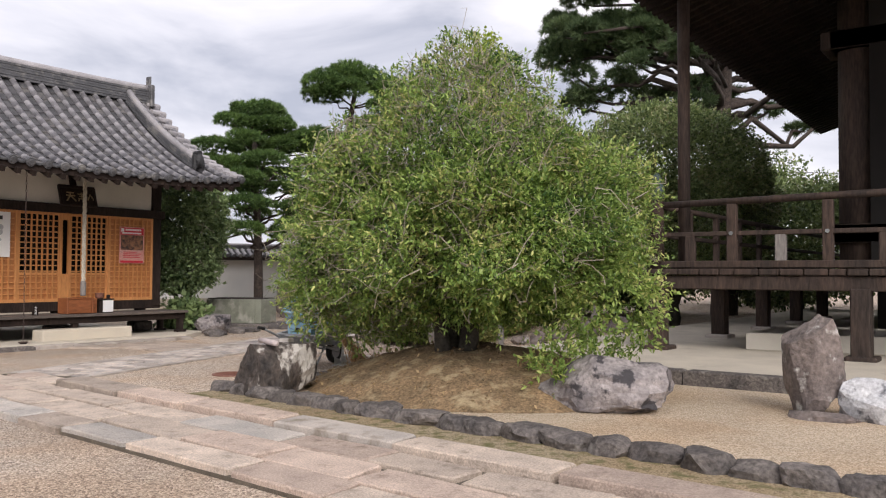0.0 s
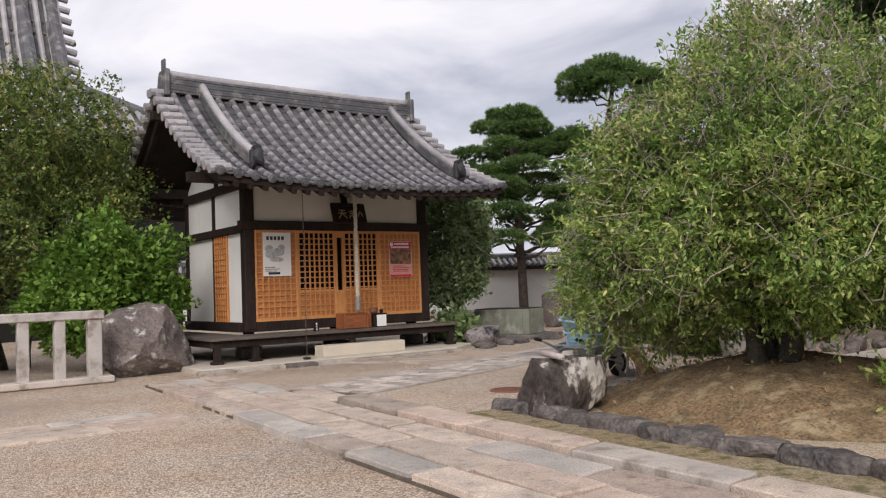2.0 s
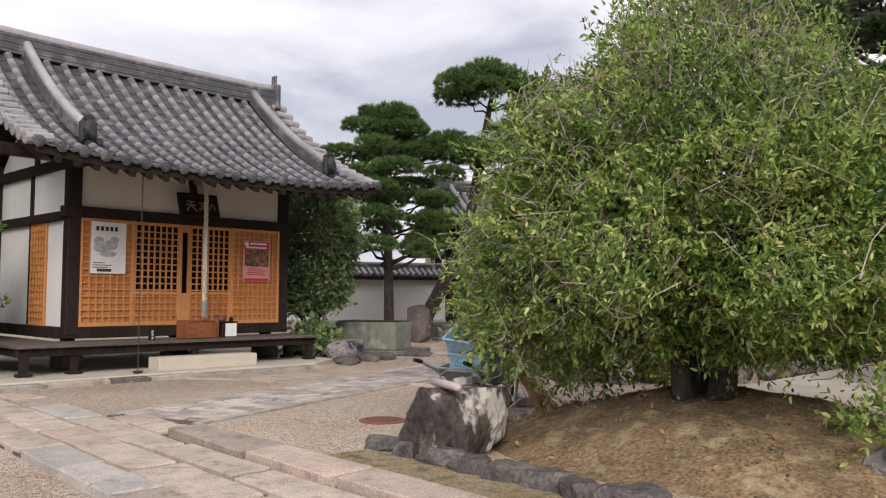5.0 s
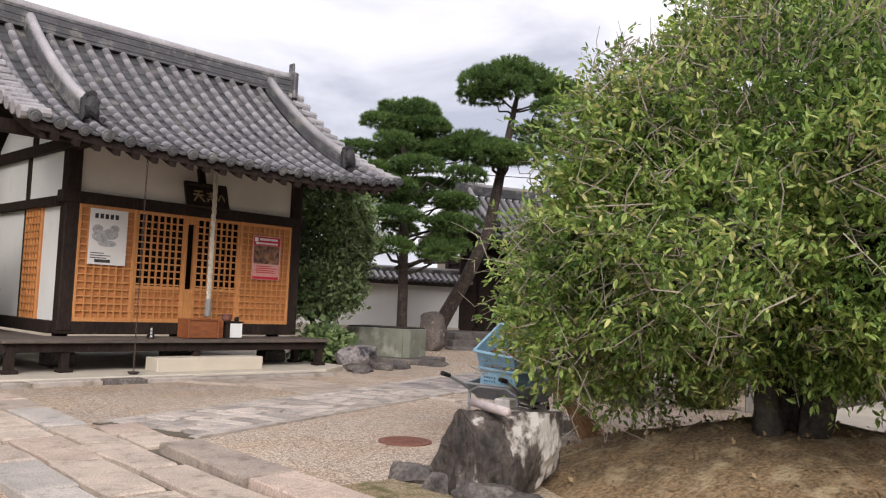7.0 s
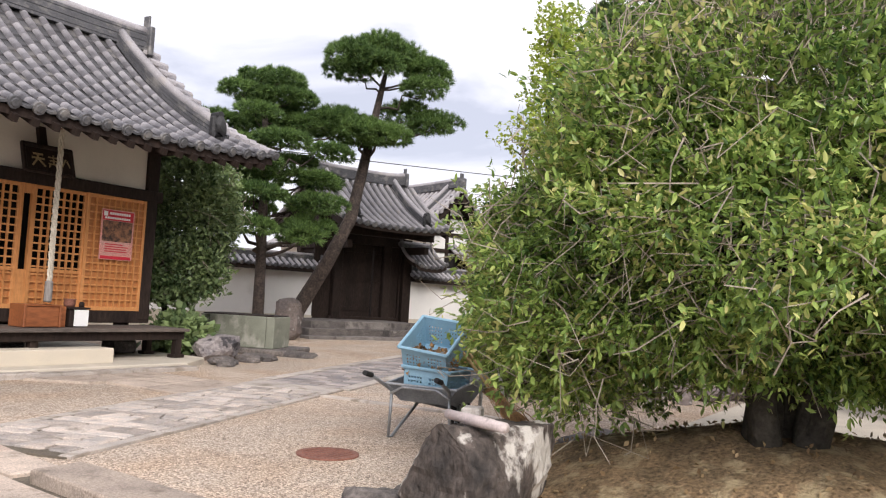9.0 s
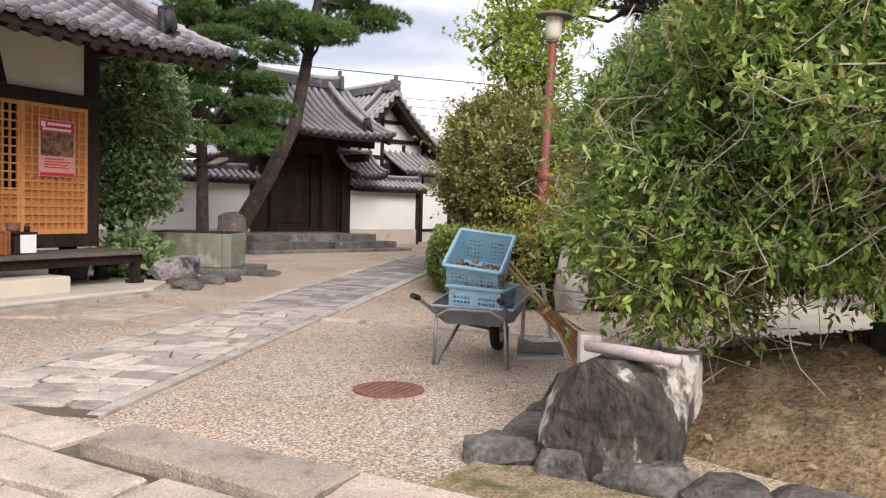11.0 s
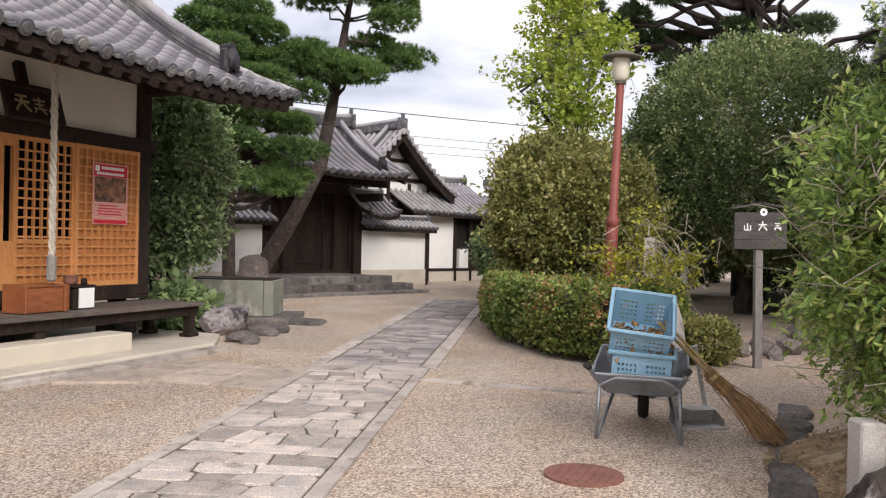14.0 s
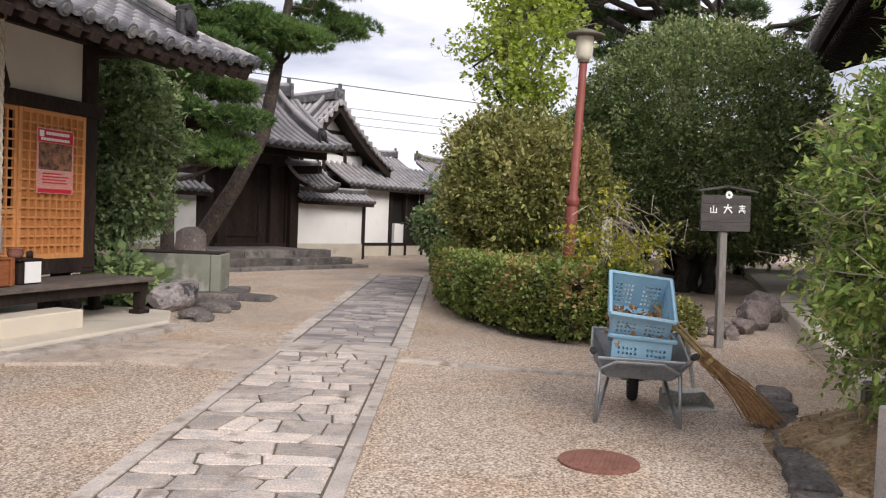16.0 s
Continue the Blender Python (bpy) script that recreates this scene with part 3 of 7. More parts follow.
tagged(put("ground_mound", bm, EARTH, True), "low mound of dry brown earth under the shrub", "mound", kind="structure")


lr = np.random.default_rng(77)
pts = []
while len(pts) < 900:
    x, y = MC[0] + lr.uniform(-1.9, 1.6), MC[1] + lr.uniform(-2.2, 2.2)
    if mound_z(x, y) > 0.03:
        pts.append((x, y, mound_z(x, y) + 0.002))
v, f = leaf_arrays(np.array(pts), np.tile(np.array([[0.0, 0.0, 0.15]]), (len(pts), 1)), lr, 1, 0.045, 0.3, 1.0, 0.0, 0.0)
v[:, 2] = np.maximum(v[:, 2], np.array([mound_z(*q) for q in v[:, :2]]) - 0.008)
tagged(raw_mesh("leaf_litter", v, f, LITTER), "dry fallen leaves scattered on the earth mound", "leaves", kind="stuff")


# ---- stone paths ----
def axis_x(y, x_at_0, slope):
    return x_at_0 + slope * y


def path_pieces(parent, cols, y0, y1, lens, z, mat, rng, gap=0.02, slope=0.072, thick=0.12):
    for xa, xb in cols:
        y = y0 - rng.uniform(0, 0.6)
        while y < y1:
            ln = rng.uniform(*lens)
            a, b = y + gap, min(y + ln, y1 + rng.uniform(-0.1, 0.2)) - gap
            if b - a > 0.15:
                j = [rng.uniform(-0.032, 0.032) for _ in range(6)]
                poly = [(axis_x(a, xa, slope) + gap + j[0], a + j[1]), (axis_x(a, xb, slope) - gap + j[2], a + j[3]), (axis_x(b, xb, slope) - gap + j[4], b + j[3]), (axis_x(b, xa, slope) + gap + j[5], b + j[1])]
                bm = B()
                ring = []
                for p, q in zip(poly, poly[1:] + poly[:1]):
                    ring.append(p)
                    for t in (0.34, 0.7):
                        ring.append((p[0] + (q[0] - p[0]) * t + rng.uniform(-0.012, 0.012), p[1] + (q[1] - p[1]) * t + rng.uniform(-0.012, 0.012)))
                slab(bm, ring, z - thick, z + rng.uniform(-0.009, 0.009), 0.012)
                part("slab", bm, mat[int(rng.integers(len(mat)))], parent)
            y += ln


rng = np.random.default_rng(11)
pav = thing("pavement_main", (5, 5, 0), "old granite slab path with worn uneven joints", "stone path", kind="structure")
bm = B()
slab(bm, [(3.79, -4), (5.3, -4), (6.34, 10.4), (5.95, 10.5), (6.13, 13.0), (5.02, 13.1)], -0.1, 0.026)
part("joint_bed", bm, MORTAR, pav)
path_pieces(pav, [(4.06, 4.42), (4.42, 4.82), (4.82, 5.19)], -3.4, 13.0, (0.65, 1.35), 0.068, SLABS, rng)
path_pieces(pav, [(5.21, 5.60)], 9.4, 10.45, (0.6, 0.7), 0.062, SLABS, rng)
kerb = thing("kerb_strip", (6, 4, 0), "raised row of long granite slabs along the path", "kerb", kind="structure")
path_pieces(kerb, [(5.21, 5.60)], -3.4, 9.15, (0.95, 1.5), 0.112, [KERB, SLAB, SLAB_GREY, SLAB_ROSE], rng, thick=0.15)
west = thing("pavement_west", (2, 9.4, 0), "side path of pale granite slabs joining the main path", "stone path", kind="structure")
for ya, yb in ((9.30, 9.66), (9.68, 10.02), (10.04, 10.36)):
    x = 4.5 - rng.uniform(0, 0.25)
    while x > -3:
        ln = rng.uniform(0.6, 1.15)
        bm = B()
        slab(bm, [(x - ln + 0.012, ya), (x - 0.012, ya + rng.uniform(-0.01, 0.01)), (x - 0.012, yb), (x - ln + 0.012, yb - rng.uniform(0, 0.012))], -0.06, 0.022 + rng.uniform(-0.005, 0.005), 0.01)
        part("slab", bm, SLABS[int(rng.integers(4))], west)
        x -= ln

# flagged path towards the gate, at 17 degrees
FD = Vector((math.cos(radians(17)), math.sin(radians(17))))
FN = Vector((-FD.y, FD.x))
F0 = Vector((6.34, 10.28))


def fl(s, t):
    p = F0 + FD * s + FN * t
    return (p.x, p.y)


flag = thing("pavement_flags", (8, 10.7, 0), "crazy paving of grey and pink flagstones with pale edges", "stone path", kind="structure")
bm = B()
slab(bm, [fl(-0.02, -0.6), fl(15.4, -0.6), fl(15.4, 0.6), fl(-0.02, 0.6)], -0.05, 0.012)
part("joint_bed", bm, MORTAR, flag)


def flags(parent, s0, s1, half, rows, cols, z, mat, rng, gap=0.008):
    """Uneven courses of flags, each course cut at its own places and slants."""
    s, cuts = s0, [(s0, s0)]
    while s < s1 - rows[1]:
        s += rng.uniform(*rows)
        k = rng.uniform(-0.35, 0.35) * rows[0]
        cuts.append((s + k, s - k))
    cuts.append((s1, s1))
    for (a0, a1), (b0, b1) in zip(cuts, cuts[1:]):
        n = int(rng.integers(cols[0], cols[1] + 1))
        w = rng.uniform(0.6, 1.5, n)
        e = np.concatenate([[0], np.cumsum(w) / w.sum()]) * 2 * half - half
        lo_t = [t + (rng.uniform(-0.05, 0.05) if 0 < i < n else 0) for i, t in enumerate(e)]
        hi_t = [t + (rng.uniform(-0.05, 0.05) if 0 < i < n else 0) for i, t in enumerate(e)]

        def at(p0, p1, t):
            return p0 + (p1 - p0) * (t + half) / (2 * half)

        for i in range(n):
            q = [(at(a0, a1, lo_t[i]), lo_t[i]), (at(b0, b1, hi_t[i]), hi_t[i]), (at(b0, b1, hi_t[i + 1]), hi_t[i + 1]), (at(a0, a1, lo_t[i + 1]), lo_t[i + 1])]
            cs, ct = sum(p[0] for p in q) / 4, sum(p[1] for p in q) / 4
            ring = []
            for m, p in enumerate(q):
                p = (p[0] + (gap if p[0] < cs else -gap), p[1] + (gap if p[1] < ct else -gap))
                if rng.uniform() < 0.45:
                    c = rng.uniform(0.08, 0.28)
                    o, u = q[m - 1], q[(m + 1) % 4]
                    ring += [(p[0] + (o[0] - p[0]) * c, p[1] + (o[1] - p[1]) * c), (p[0] + (u[0] - p[0]) * c, p[1] + (u[1] - p[1]) * c)]
                else:
                    ring.append(p)
            bm = B()
            slab(bm, [fl(*p) for p in ring][::-1], -0.04, z + rng.uniform(-0.007, 0.005), 0.006)
            part("flagstone", bm, mat, parent)


flags(flag, 0.1, 4.35, 0.52, (0.17, 0.34), (3, 5), 0.026, FLAG, rng)
for s0, ln in ((4.4, 0.5),):
    for t0, t1 in ((-0.6, -0.02), (0.0, 0.6)):
        bm = B()
        slab(bm, [fl(s0, t0), fl(s0 + ln, t0), fl(s0 + ln, t1), fl(s0, t1)], -0.04, 0.028, 0.008)
        part("threshold_slab", bm, KERB, flag)
for side in (-1, 1):
    s = 0.0
    while s < 15.3:
        ln = rng.uniform(0.7, 1.3)
        wd = 0.10 if s < 4.4 else 0.17
        a, b = (0.53, 0.53 + wd) if side > 0 else (-0.53 - wd, -0.53)
        bm = B()
        slab(bm, [fl(s, a), fl(s + ln - 0.01, a), fl(s + ln - 0.01, b), fl(s, b)], -0.04, 0.022, 0.006)
        part("edge_stone", bm, KERB, flag)
        s += ln
flags(flag, 4.95, 15.3, 0.51, (0.10, 0.22), (3, 5), 0.022, FLAG_DARK, rng, 0.005)

cross = thing("pavement_chapel", (9.8, 12.7, 0), "wide pale slabs leading to the chapel step", "stone path", kind="structure")
for poly in ([(9.22, 11.80), (10.45, 12.12), (10.42, 12.62), (9.22, 12.40)], [(9.22, 12.43), (10.42, 12.65), (10.38, 13.1), (9.2, 13.02)], [(9.0, 13.05), (10.37, 13.13), (10.35, 13.62), (8.6, 13.68)]):
    bm = B()
    slab(bm, poly, -0.04, 0.03, 0.01)
    part("slab", bm, SLAB, cross)
line = thing("kerb_line", (10.7, 10, 0), "thin flush line of pale kerb stones in gravel", "kerb", kind="structure")
y = 10.9
while y > 8.7:
    ln = rng.uniform(0.45, 0.7)
    bm = B()
    slab(bm, [(10.47 + 0.09 * (10.9 - y), y), (10.55 + 0.09 * (10.9 - y), y), (10.55 + 0.09 * (10.9 - y + ln), y - ln + 0.01), (10.47 + 0.09 * (10.9 - y + ln), y - ln + 0.01)], -0.04, 0.025, 0.006)
    part("kerb_stone", bm, KERB, line)
    y -= ln

# border of dark rocks round the bed
border = thing("stone_border", (6.7, 4, 0), "row of dark weathered rocks edging the gravel bed", "stone border", kind="structure")
y = 7.6
k = 0
while y > -5:
    ln = rng.uniform(0.26, 0.52)
    bm = B()
    rock(bm, (6.24 + 0.082 * y + rng.uniform(-0.03, 0.03), y - ln / 2, 0.045), (rng.uniform(0.12, 0.16), ln * 0.60, rng.uniform(0.11, 0.15)), k, 3, 0.35, 0.6)
    part("rock", bm, DARKROCK, border)
    y -= ln
    k += 1
x = 6.85
while x < 10.3:
    ln = rng.uniform(0.3, 0.6)
    yc, w = 7.53, rng.uniform(0.1, 0.15)
    bm = B()
    slab(bm, [(x + 0.01 + rng.uniform(0, 0.03), yc - w), (x + ln * 0.5, yc - w - rng.uniform(-0.02, 0.03)), (x + ln - 0.01, yc - w + rng.uniform(0, 0.04)), (x + ln - 0.01 - rng.uniform(0, 0.04), yc + w), (x + ln * 0.45, yc + w + rng.uniform(-0.02, 0.03)), (x + 0.02, yc + w - rng.uniform(0, 0.04))], -0.05, rng.uniform(0.03, 0.06), 0.018)
    part("rock", bm, DARKROCK, border)
    x += ln


# ---- tiled roofs ----
def curve(s, yr, zr, ye, ze, sag):
    return yr + (ye - yr) * s, zr + (ze - zr) * ((1 + sag) * s - sag * s * s)


def roof_side(parent, x0, x1, yr, zr, ye, ze, sag, step, rad, up=0.0, courses=11, single=False, thick=0.1, eave_mat=None):
    """One slope: stepped pan courses, rows of round cover tiles with end discs, and a dark board under the eave."""
    xc, hw = (x0 + x1) / 2, (x1 - x0) / 2

    def P(x, s):
        y, z = curve(s, yr, zr, ye, ze, sag)
        return Vector((x, y, z + up * abs((x - xc) / hw) ** 3 * s * s))

    rows = max(2, round((x1 - x0) / step))
    xs = [x0 + (x1 - x0) * i / rows for i in range(rows + 1)]
    bm = B()
    for i in range(rows):
        a, b = xs[i], xs[i + 1]
        for c in range(courses):
            s0, s1 = c / courses, (c + 1) / courses
            q = []
            for x, dz in ((a, 0.0), ((a + b) / 2, -0.035), (b, 0.0)):
                q.append((P(x, s0) + Vector((0, 0, dz)), P(x, s1) + Vector((0, 0, dz + 0.03)), P(x, s1) + Vector((0, 0, dz))))
            for l, r in zip(q, q[1:]):
                v = [bm.verts.new(p) for p in (l[0], l[1], r[1], r[0])]
                bm.faces.new(v)
                w = [bm.verts.new(p) for p in (l[2], r[2])]
                bm.faces.new((v[1], w[0], w[1], v[2]))
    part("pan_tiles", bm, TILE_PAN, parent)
    if single:
        bm = B()
        n, ln = 7, 1.0
        ra = []
        for y, r in ((-0.5, rad), (0.46, rad * 0.94), (0.5, rad * 0.86)):
            ra.append([bm.verts.new((r * math.cos(math.pi * k / n), y, r * math.sin(math.pi * k / n) + 0.0)) for k in range(n + 1)])
        for a, b in zip(ra, ra[1:]):
            for k in range(n):
                bm.faces.new((a[k], a[k + 1], b[k + 1], b[k]))
        bm.faces.new(ra[0])
        bm.faces.new(ra[-1][::-1])
        me = mesh_of("cover_tile", bm, TILE, True)
        per = max(1, 300 // (rows + 1))
        for x in xs:
            for c in range(per):
                a, b = P(x, c / per), P(x, (c + 1) / per)
                d = a - b
                yv = d.normalized()
                xv = Vector((1, 0, 0))
                zv = xv.cross(yv).normalized()
                m = Matrix(((xv.x, yv.x * d.length * 1.04, zv.x, 0), (xv.y, yv.y * d.length * 1.04, zv.y, 0), (xv.z, yv.z * d.length * 1.04, zv.z, 0), (0, 0, 0, 1)))
                m.translation = (a + b) / 2 + zv * 0.008
                piece("cover_tile", me, m, parent)
    else:
        bm = B()
        for x in xs:
            tube(bm, [P(x, s / 8) + Vector((0, 0, 0.01)) for s in range(9)], rad, 8)
        part("cover_tiles", bm, TILE, parent, smooth=False)
    bm = B()
    d = Vector((0, ye - yr, (ze - zr) * (1 - sag))).normalized()
    for x in xs:
        e = P(x, 1.0)
        tube(bm, [e - d * 0.02 + Vector((0, 0, 0.005)), e + d * 0.025 + Vector((0, 0, 0.005)), e + d * 0.025 + Vector((0, 0, 0.005)), e + d * 0.04 + Vector((0, 0, 0.005))], [rad * 1.18, rad * 1.18, rad * 0.8, rad * 0.7], 12)
        if single:
            part("eave_disc", bm, TILE_DARK, parent)
            bm = B()
    if single:
        bm.free()
    else:
        tagged(part("eave_edge", bm, TILE_DARK, parent), kind="stuff")
    bm = B()
    n = 16
    top, bot = [], []
    for i in range(n + 1):
        x = x0 + (x1 - x0) * i / n
        for lst, dz in ((top, -0.05), (bot, -0.05 - thick)):
            lst.append([bm.verts.new(P(x, s) + Vector((0, 0, dz))) for s in (0.0, 0.25, 0.5, 0.75, 0.985)])
    for i in range(n):
        for j in range(4):
            bm.faces.new((top[i][j], top[i][j + 1], top[i + 1][j + 1], top[i + 1][j]))
            bm.faces.new((bot[i][j], bot[i + 1][j], bot[i + 1][j + 1], bot[i][j + 1]))
        bm.faces.new((top[i][4], bot[i][4], bot[i + 1][4], top[i + 1][4]))
    for i in (0, n):
        for j in range(4):
            bm.faces.new((top[i][j], bot[i][j], bot[i][j + 1], top[i][j + 1]))
    part("eave_board", bm, eave_mat or TIMBER, parent)
    return P


def ridge(parent, x0, x1, y, z, h=0.3, w=0.24, curl=0.12, name="ridge_course"):
    """A stack of flat tiles with a round top, its ends turned up."""
    n = 24
    layers = 6
    for k in range(layers):
        bm = B()
        ww = w * (1 - 0.06 * k) / 2 + (0.012 if k % 2 else 0)
        rings = []
        for i in range(n + 1):
            t = 2 * i / n - 1
            x, dz = x0 + (x1 - x0) * i / n, curl * abs(t) ** 4
            za, zb = z + h * 0.8 * k / layers + dz, z + h * 0.8 * (k + 0.86) / layers + dz
            rings.append([bm.verts.new(p) for p in ((x, y - ww, za), (x, y - ww, zb), (x, y + ww, zb), (x, y + ww, za))])
        for a, b in zip(rings, rings[1:]):
            for j in range(4):
                bm.faces.new((a[j], b[j], b[(j + 1) % 4], a[(j + 1) % 4]))
        bm.faces.new(rings[0][::-1])
        bm.faces.new(rings[-1])
        part(name, bm, TILE_DARK, parent)
    bm = B()
    tube(bm, [(x0 + (x1 - x0) * i / n, y, z + h * 0.84 + curl * abs(2 * i / n - 1) ** 4) for i in range(n + 1)], w * 0.36, 10)
    part("ridge_cap", bm, TILE, parent, smooth=True)
    for x, sg in ((x0, -1), (x1, 1)):
        bm = B()
        box(bm, (x + sg * 0.04, y, z + h * 0.42 + curl), (0.1, w * 1.5, h * 1.25), None, 0.02)
        rock(bm, (x + sg * 0.09, y, z + h * 0.5 + curl), (0.06, w * 0.5, h * 0.4), 4, 2, 0.4)
        box(bm, (x + sg * 0.05, y, z + h * 1.2 + curl), (0.05, w * 0.6, h * 0.7), None, 0.015)
        part("end_tile", bm, TILE_DARK, parent)


def down_ridge(parent, P, x, s0, s1, w=0.17, h=0.2):
    """A ridge that runs down the slope to an ornamental end tile."""
    bm = B()
    n = 12
    for k in range(3):
        ww = w / 2 * (1.0 if k % 2 == 0 else 0.88)
        rings = []
        for i in range(n + 1):
            p = P(x, s0 + (s1 - s0) * i / n)
            za, zb = p.z + 0.03 + h * k / 3, p.z + 0.03 + h * (k + 0.9) / 3
            rings.append([bm.verts.new(q) for q in ((x - ww, p.y, za), (x - ww, p.y, zb), (x + ww, p.y, zb), (x + ww, p.y, za))])
        for a, b in zip(rings, rings[1:]):
            for j in range(4):
                bm.faces.new((a[j], a[(j + 1) % 4], b[(j + 1) % 4], b[j]))
        bm.faces.new(rings[0])
        bm.faces.new(rings[-1][::-1])
    part("descending_ridge", bm, TILE_DARK, parent)
    bm = B()
    tube(bm, [P(x, s0 + (s1 - s0) * i / n) + Vector((0, 0, h + 0.05)) for i in range(n + 1)], w * 0.42, 10)
    part("descending_cap", bm, TILE, parent, smooth=True)
    e = P(x, s1)
    sg = -1 if P(x, 1).y < P(x, 0).y else 1
    bm = B()
    box(bm, (x, e.y + sg * 0.04, e.z + 0.17), (w * 1.35, 0.12, 0.3), None, 0.03)
    rock(bm, (x, e.y + sg * 0.1, e.z + 0.18), (w * 0.55, 0.08, 0.14), 2, 2, 0.5)
    for q in (-1, 1):
        tube(bm, [(x + q * w * 0.5, e.y + sg * 0.08, e.z + 0.06), (x + q * w * 0.8, e.y + sg * 0.12, e.z - 0.01), (x + q * w * 0.95, e.y + sg * 0.1, e.z + 0.06)], 0.035, 6)
    tube(bm, [(x, e.y - sg * 0.05, e.z + 0.33), (x, e.y + sg * 0.12, e.z + 0.34)], 0.06, 10)
    part("demon_tile", bm, TILE_BLACK, parent)


# ---- chapel ----
CYM = 16.62
FY = 15.36
chapel = thing("chapel", (9.5, 16.6, 0.1), "small white-walled temple chapel with a curved grey tile roof", "chapel")


def cpart(name, items, mat, bevel=0.0, label=""):
    return part(name, boxes(*items, bevel=bevel), mat, chapel, label)


for x in (7.58, 11.45):
    for y in (15.40, 18.35):
        cpart("post", [((x, y, 1.98), (0.2, 0.2, 2.75))], TIMBER, 0.012)
for x in (7.55, 11.49):
    cpart("post", [((x, 16.82, 1.98), (0.14, 0.15, 2.75))], TIMBER, 0.01)
cpart("sill_beam", [span(7.47, 11.56, 15.31, 15.49, 0.56, 0.74)], TIMBER, 0.01)
cpart("head_beam", [span(7.41, 11.62, 15.27, 15.46, 2.43, 2.60)], TIMBER, 0.01)
cpart("wall_plate", [span(6.75, 12.0, 15.29, 15.5, 3.30, 3.50)], TIMBER, 0.01)
cpart("wall_plate", [span(6.75, 12.0, 18.25, 18.43, 3.30, 3.50)], TIMBER, 0.01)
for x in (7.51, 11.52):
    cpart("sill_beam", [span(x - 0.09, x + 0.09, 15.5, 18.4, 0.56, 0.74)], TIMBER, 0.01)
    cpart("side_beam", [span(x - 0.1, x + 0.1, 15.5, 18.4, 2.38, 2.52)], TIMBER, 0.01)
    cpart("tie_beam", [span(x - 0.1, x + 0.1, 14.75, 18.9, 3.18, 3.34)], TIMBER, 0.01)
cpart("front_plaster", [span(7.66, 11.38, 15.38, 15.44, 2.58, 3.36)], PLASTER_OLD)
cpart("back_wall", [span(7.5, 11.5, 18.32, 18.38, 0.6, 3.4)], PLASTER)
for x in (7.53, 11.50):
    cpart("upper_plaster", [span(x - 0.03, x + 0.03, 15.45, 18.35, 2.5, 3.3)], PLASTER)
    cpart("back_plaster", [span(x - 0.03, x + 0.03, 16.89, 18.28, 0.72, 2.4)], PLASTER)
    cpart("fore_plaster", [span(x - 0.03, x + 0.03, 15.48, 16.12, 0.72, 2.4)], PLASTER)
    # gable triangle
    bm = B()
    q = [(x, 15.3, 3.3), (x, 18.4, 3.3), (x, CYM, 4.85)]
    a = [bm.verts.new((p[0] - 0.03, p[1], p[2])) for p in q]
    b = [bm.verts.new((p[0] + 0.03, p[1], p[2])) for p in q]
    bm.faces.new(a)
    bm.faces.new(b[::-1])
    for i in range(3):
        bm.faces.new((a[i], b[i], b[(i + 1) % 3], a[(i + 1) % 3]))
    part("gable", bm, PLASTER, chapel)
    cpart("king_post", [span(x - 0.07, x + 0.07, CYM - 0.07, CYM + 0.07, 3.3, 4.75)], TIMBER)
# side door with a cedar grid
side_door = part("side_door", boxes(span(7.48, 7.52, 16.12, 16.75, 0.72, 2.4)), CEDAR_SHADED, chapel, "sliding cedar lattice side door")
bm = B()
for i in range(6):
    box(bm, (7.47, 16.14 + 0.59 * i / 5, 1.56), (0.03, 0.022, 1.66))
for i in range(16):
    box(bm, (7.468, 16.435, 0.75 + 1.62 * i / 15), (0.03, 0.61, 0.022))
part("lattice", bm, CEDAR, side_door)
cpart("interior_floor", [span(7.56, 11.45, 15.5, 18.3, 0.58, 0.66)], TIMBER)
# added black sheet stands for the unlit room behind the lattice
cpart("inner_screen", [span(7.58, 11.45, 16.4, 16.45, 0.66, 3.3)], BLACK)


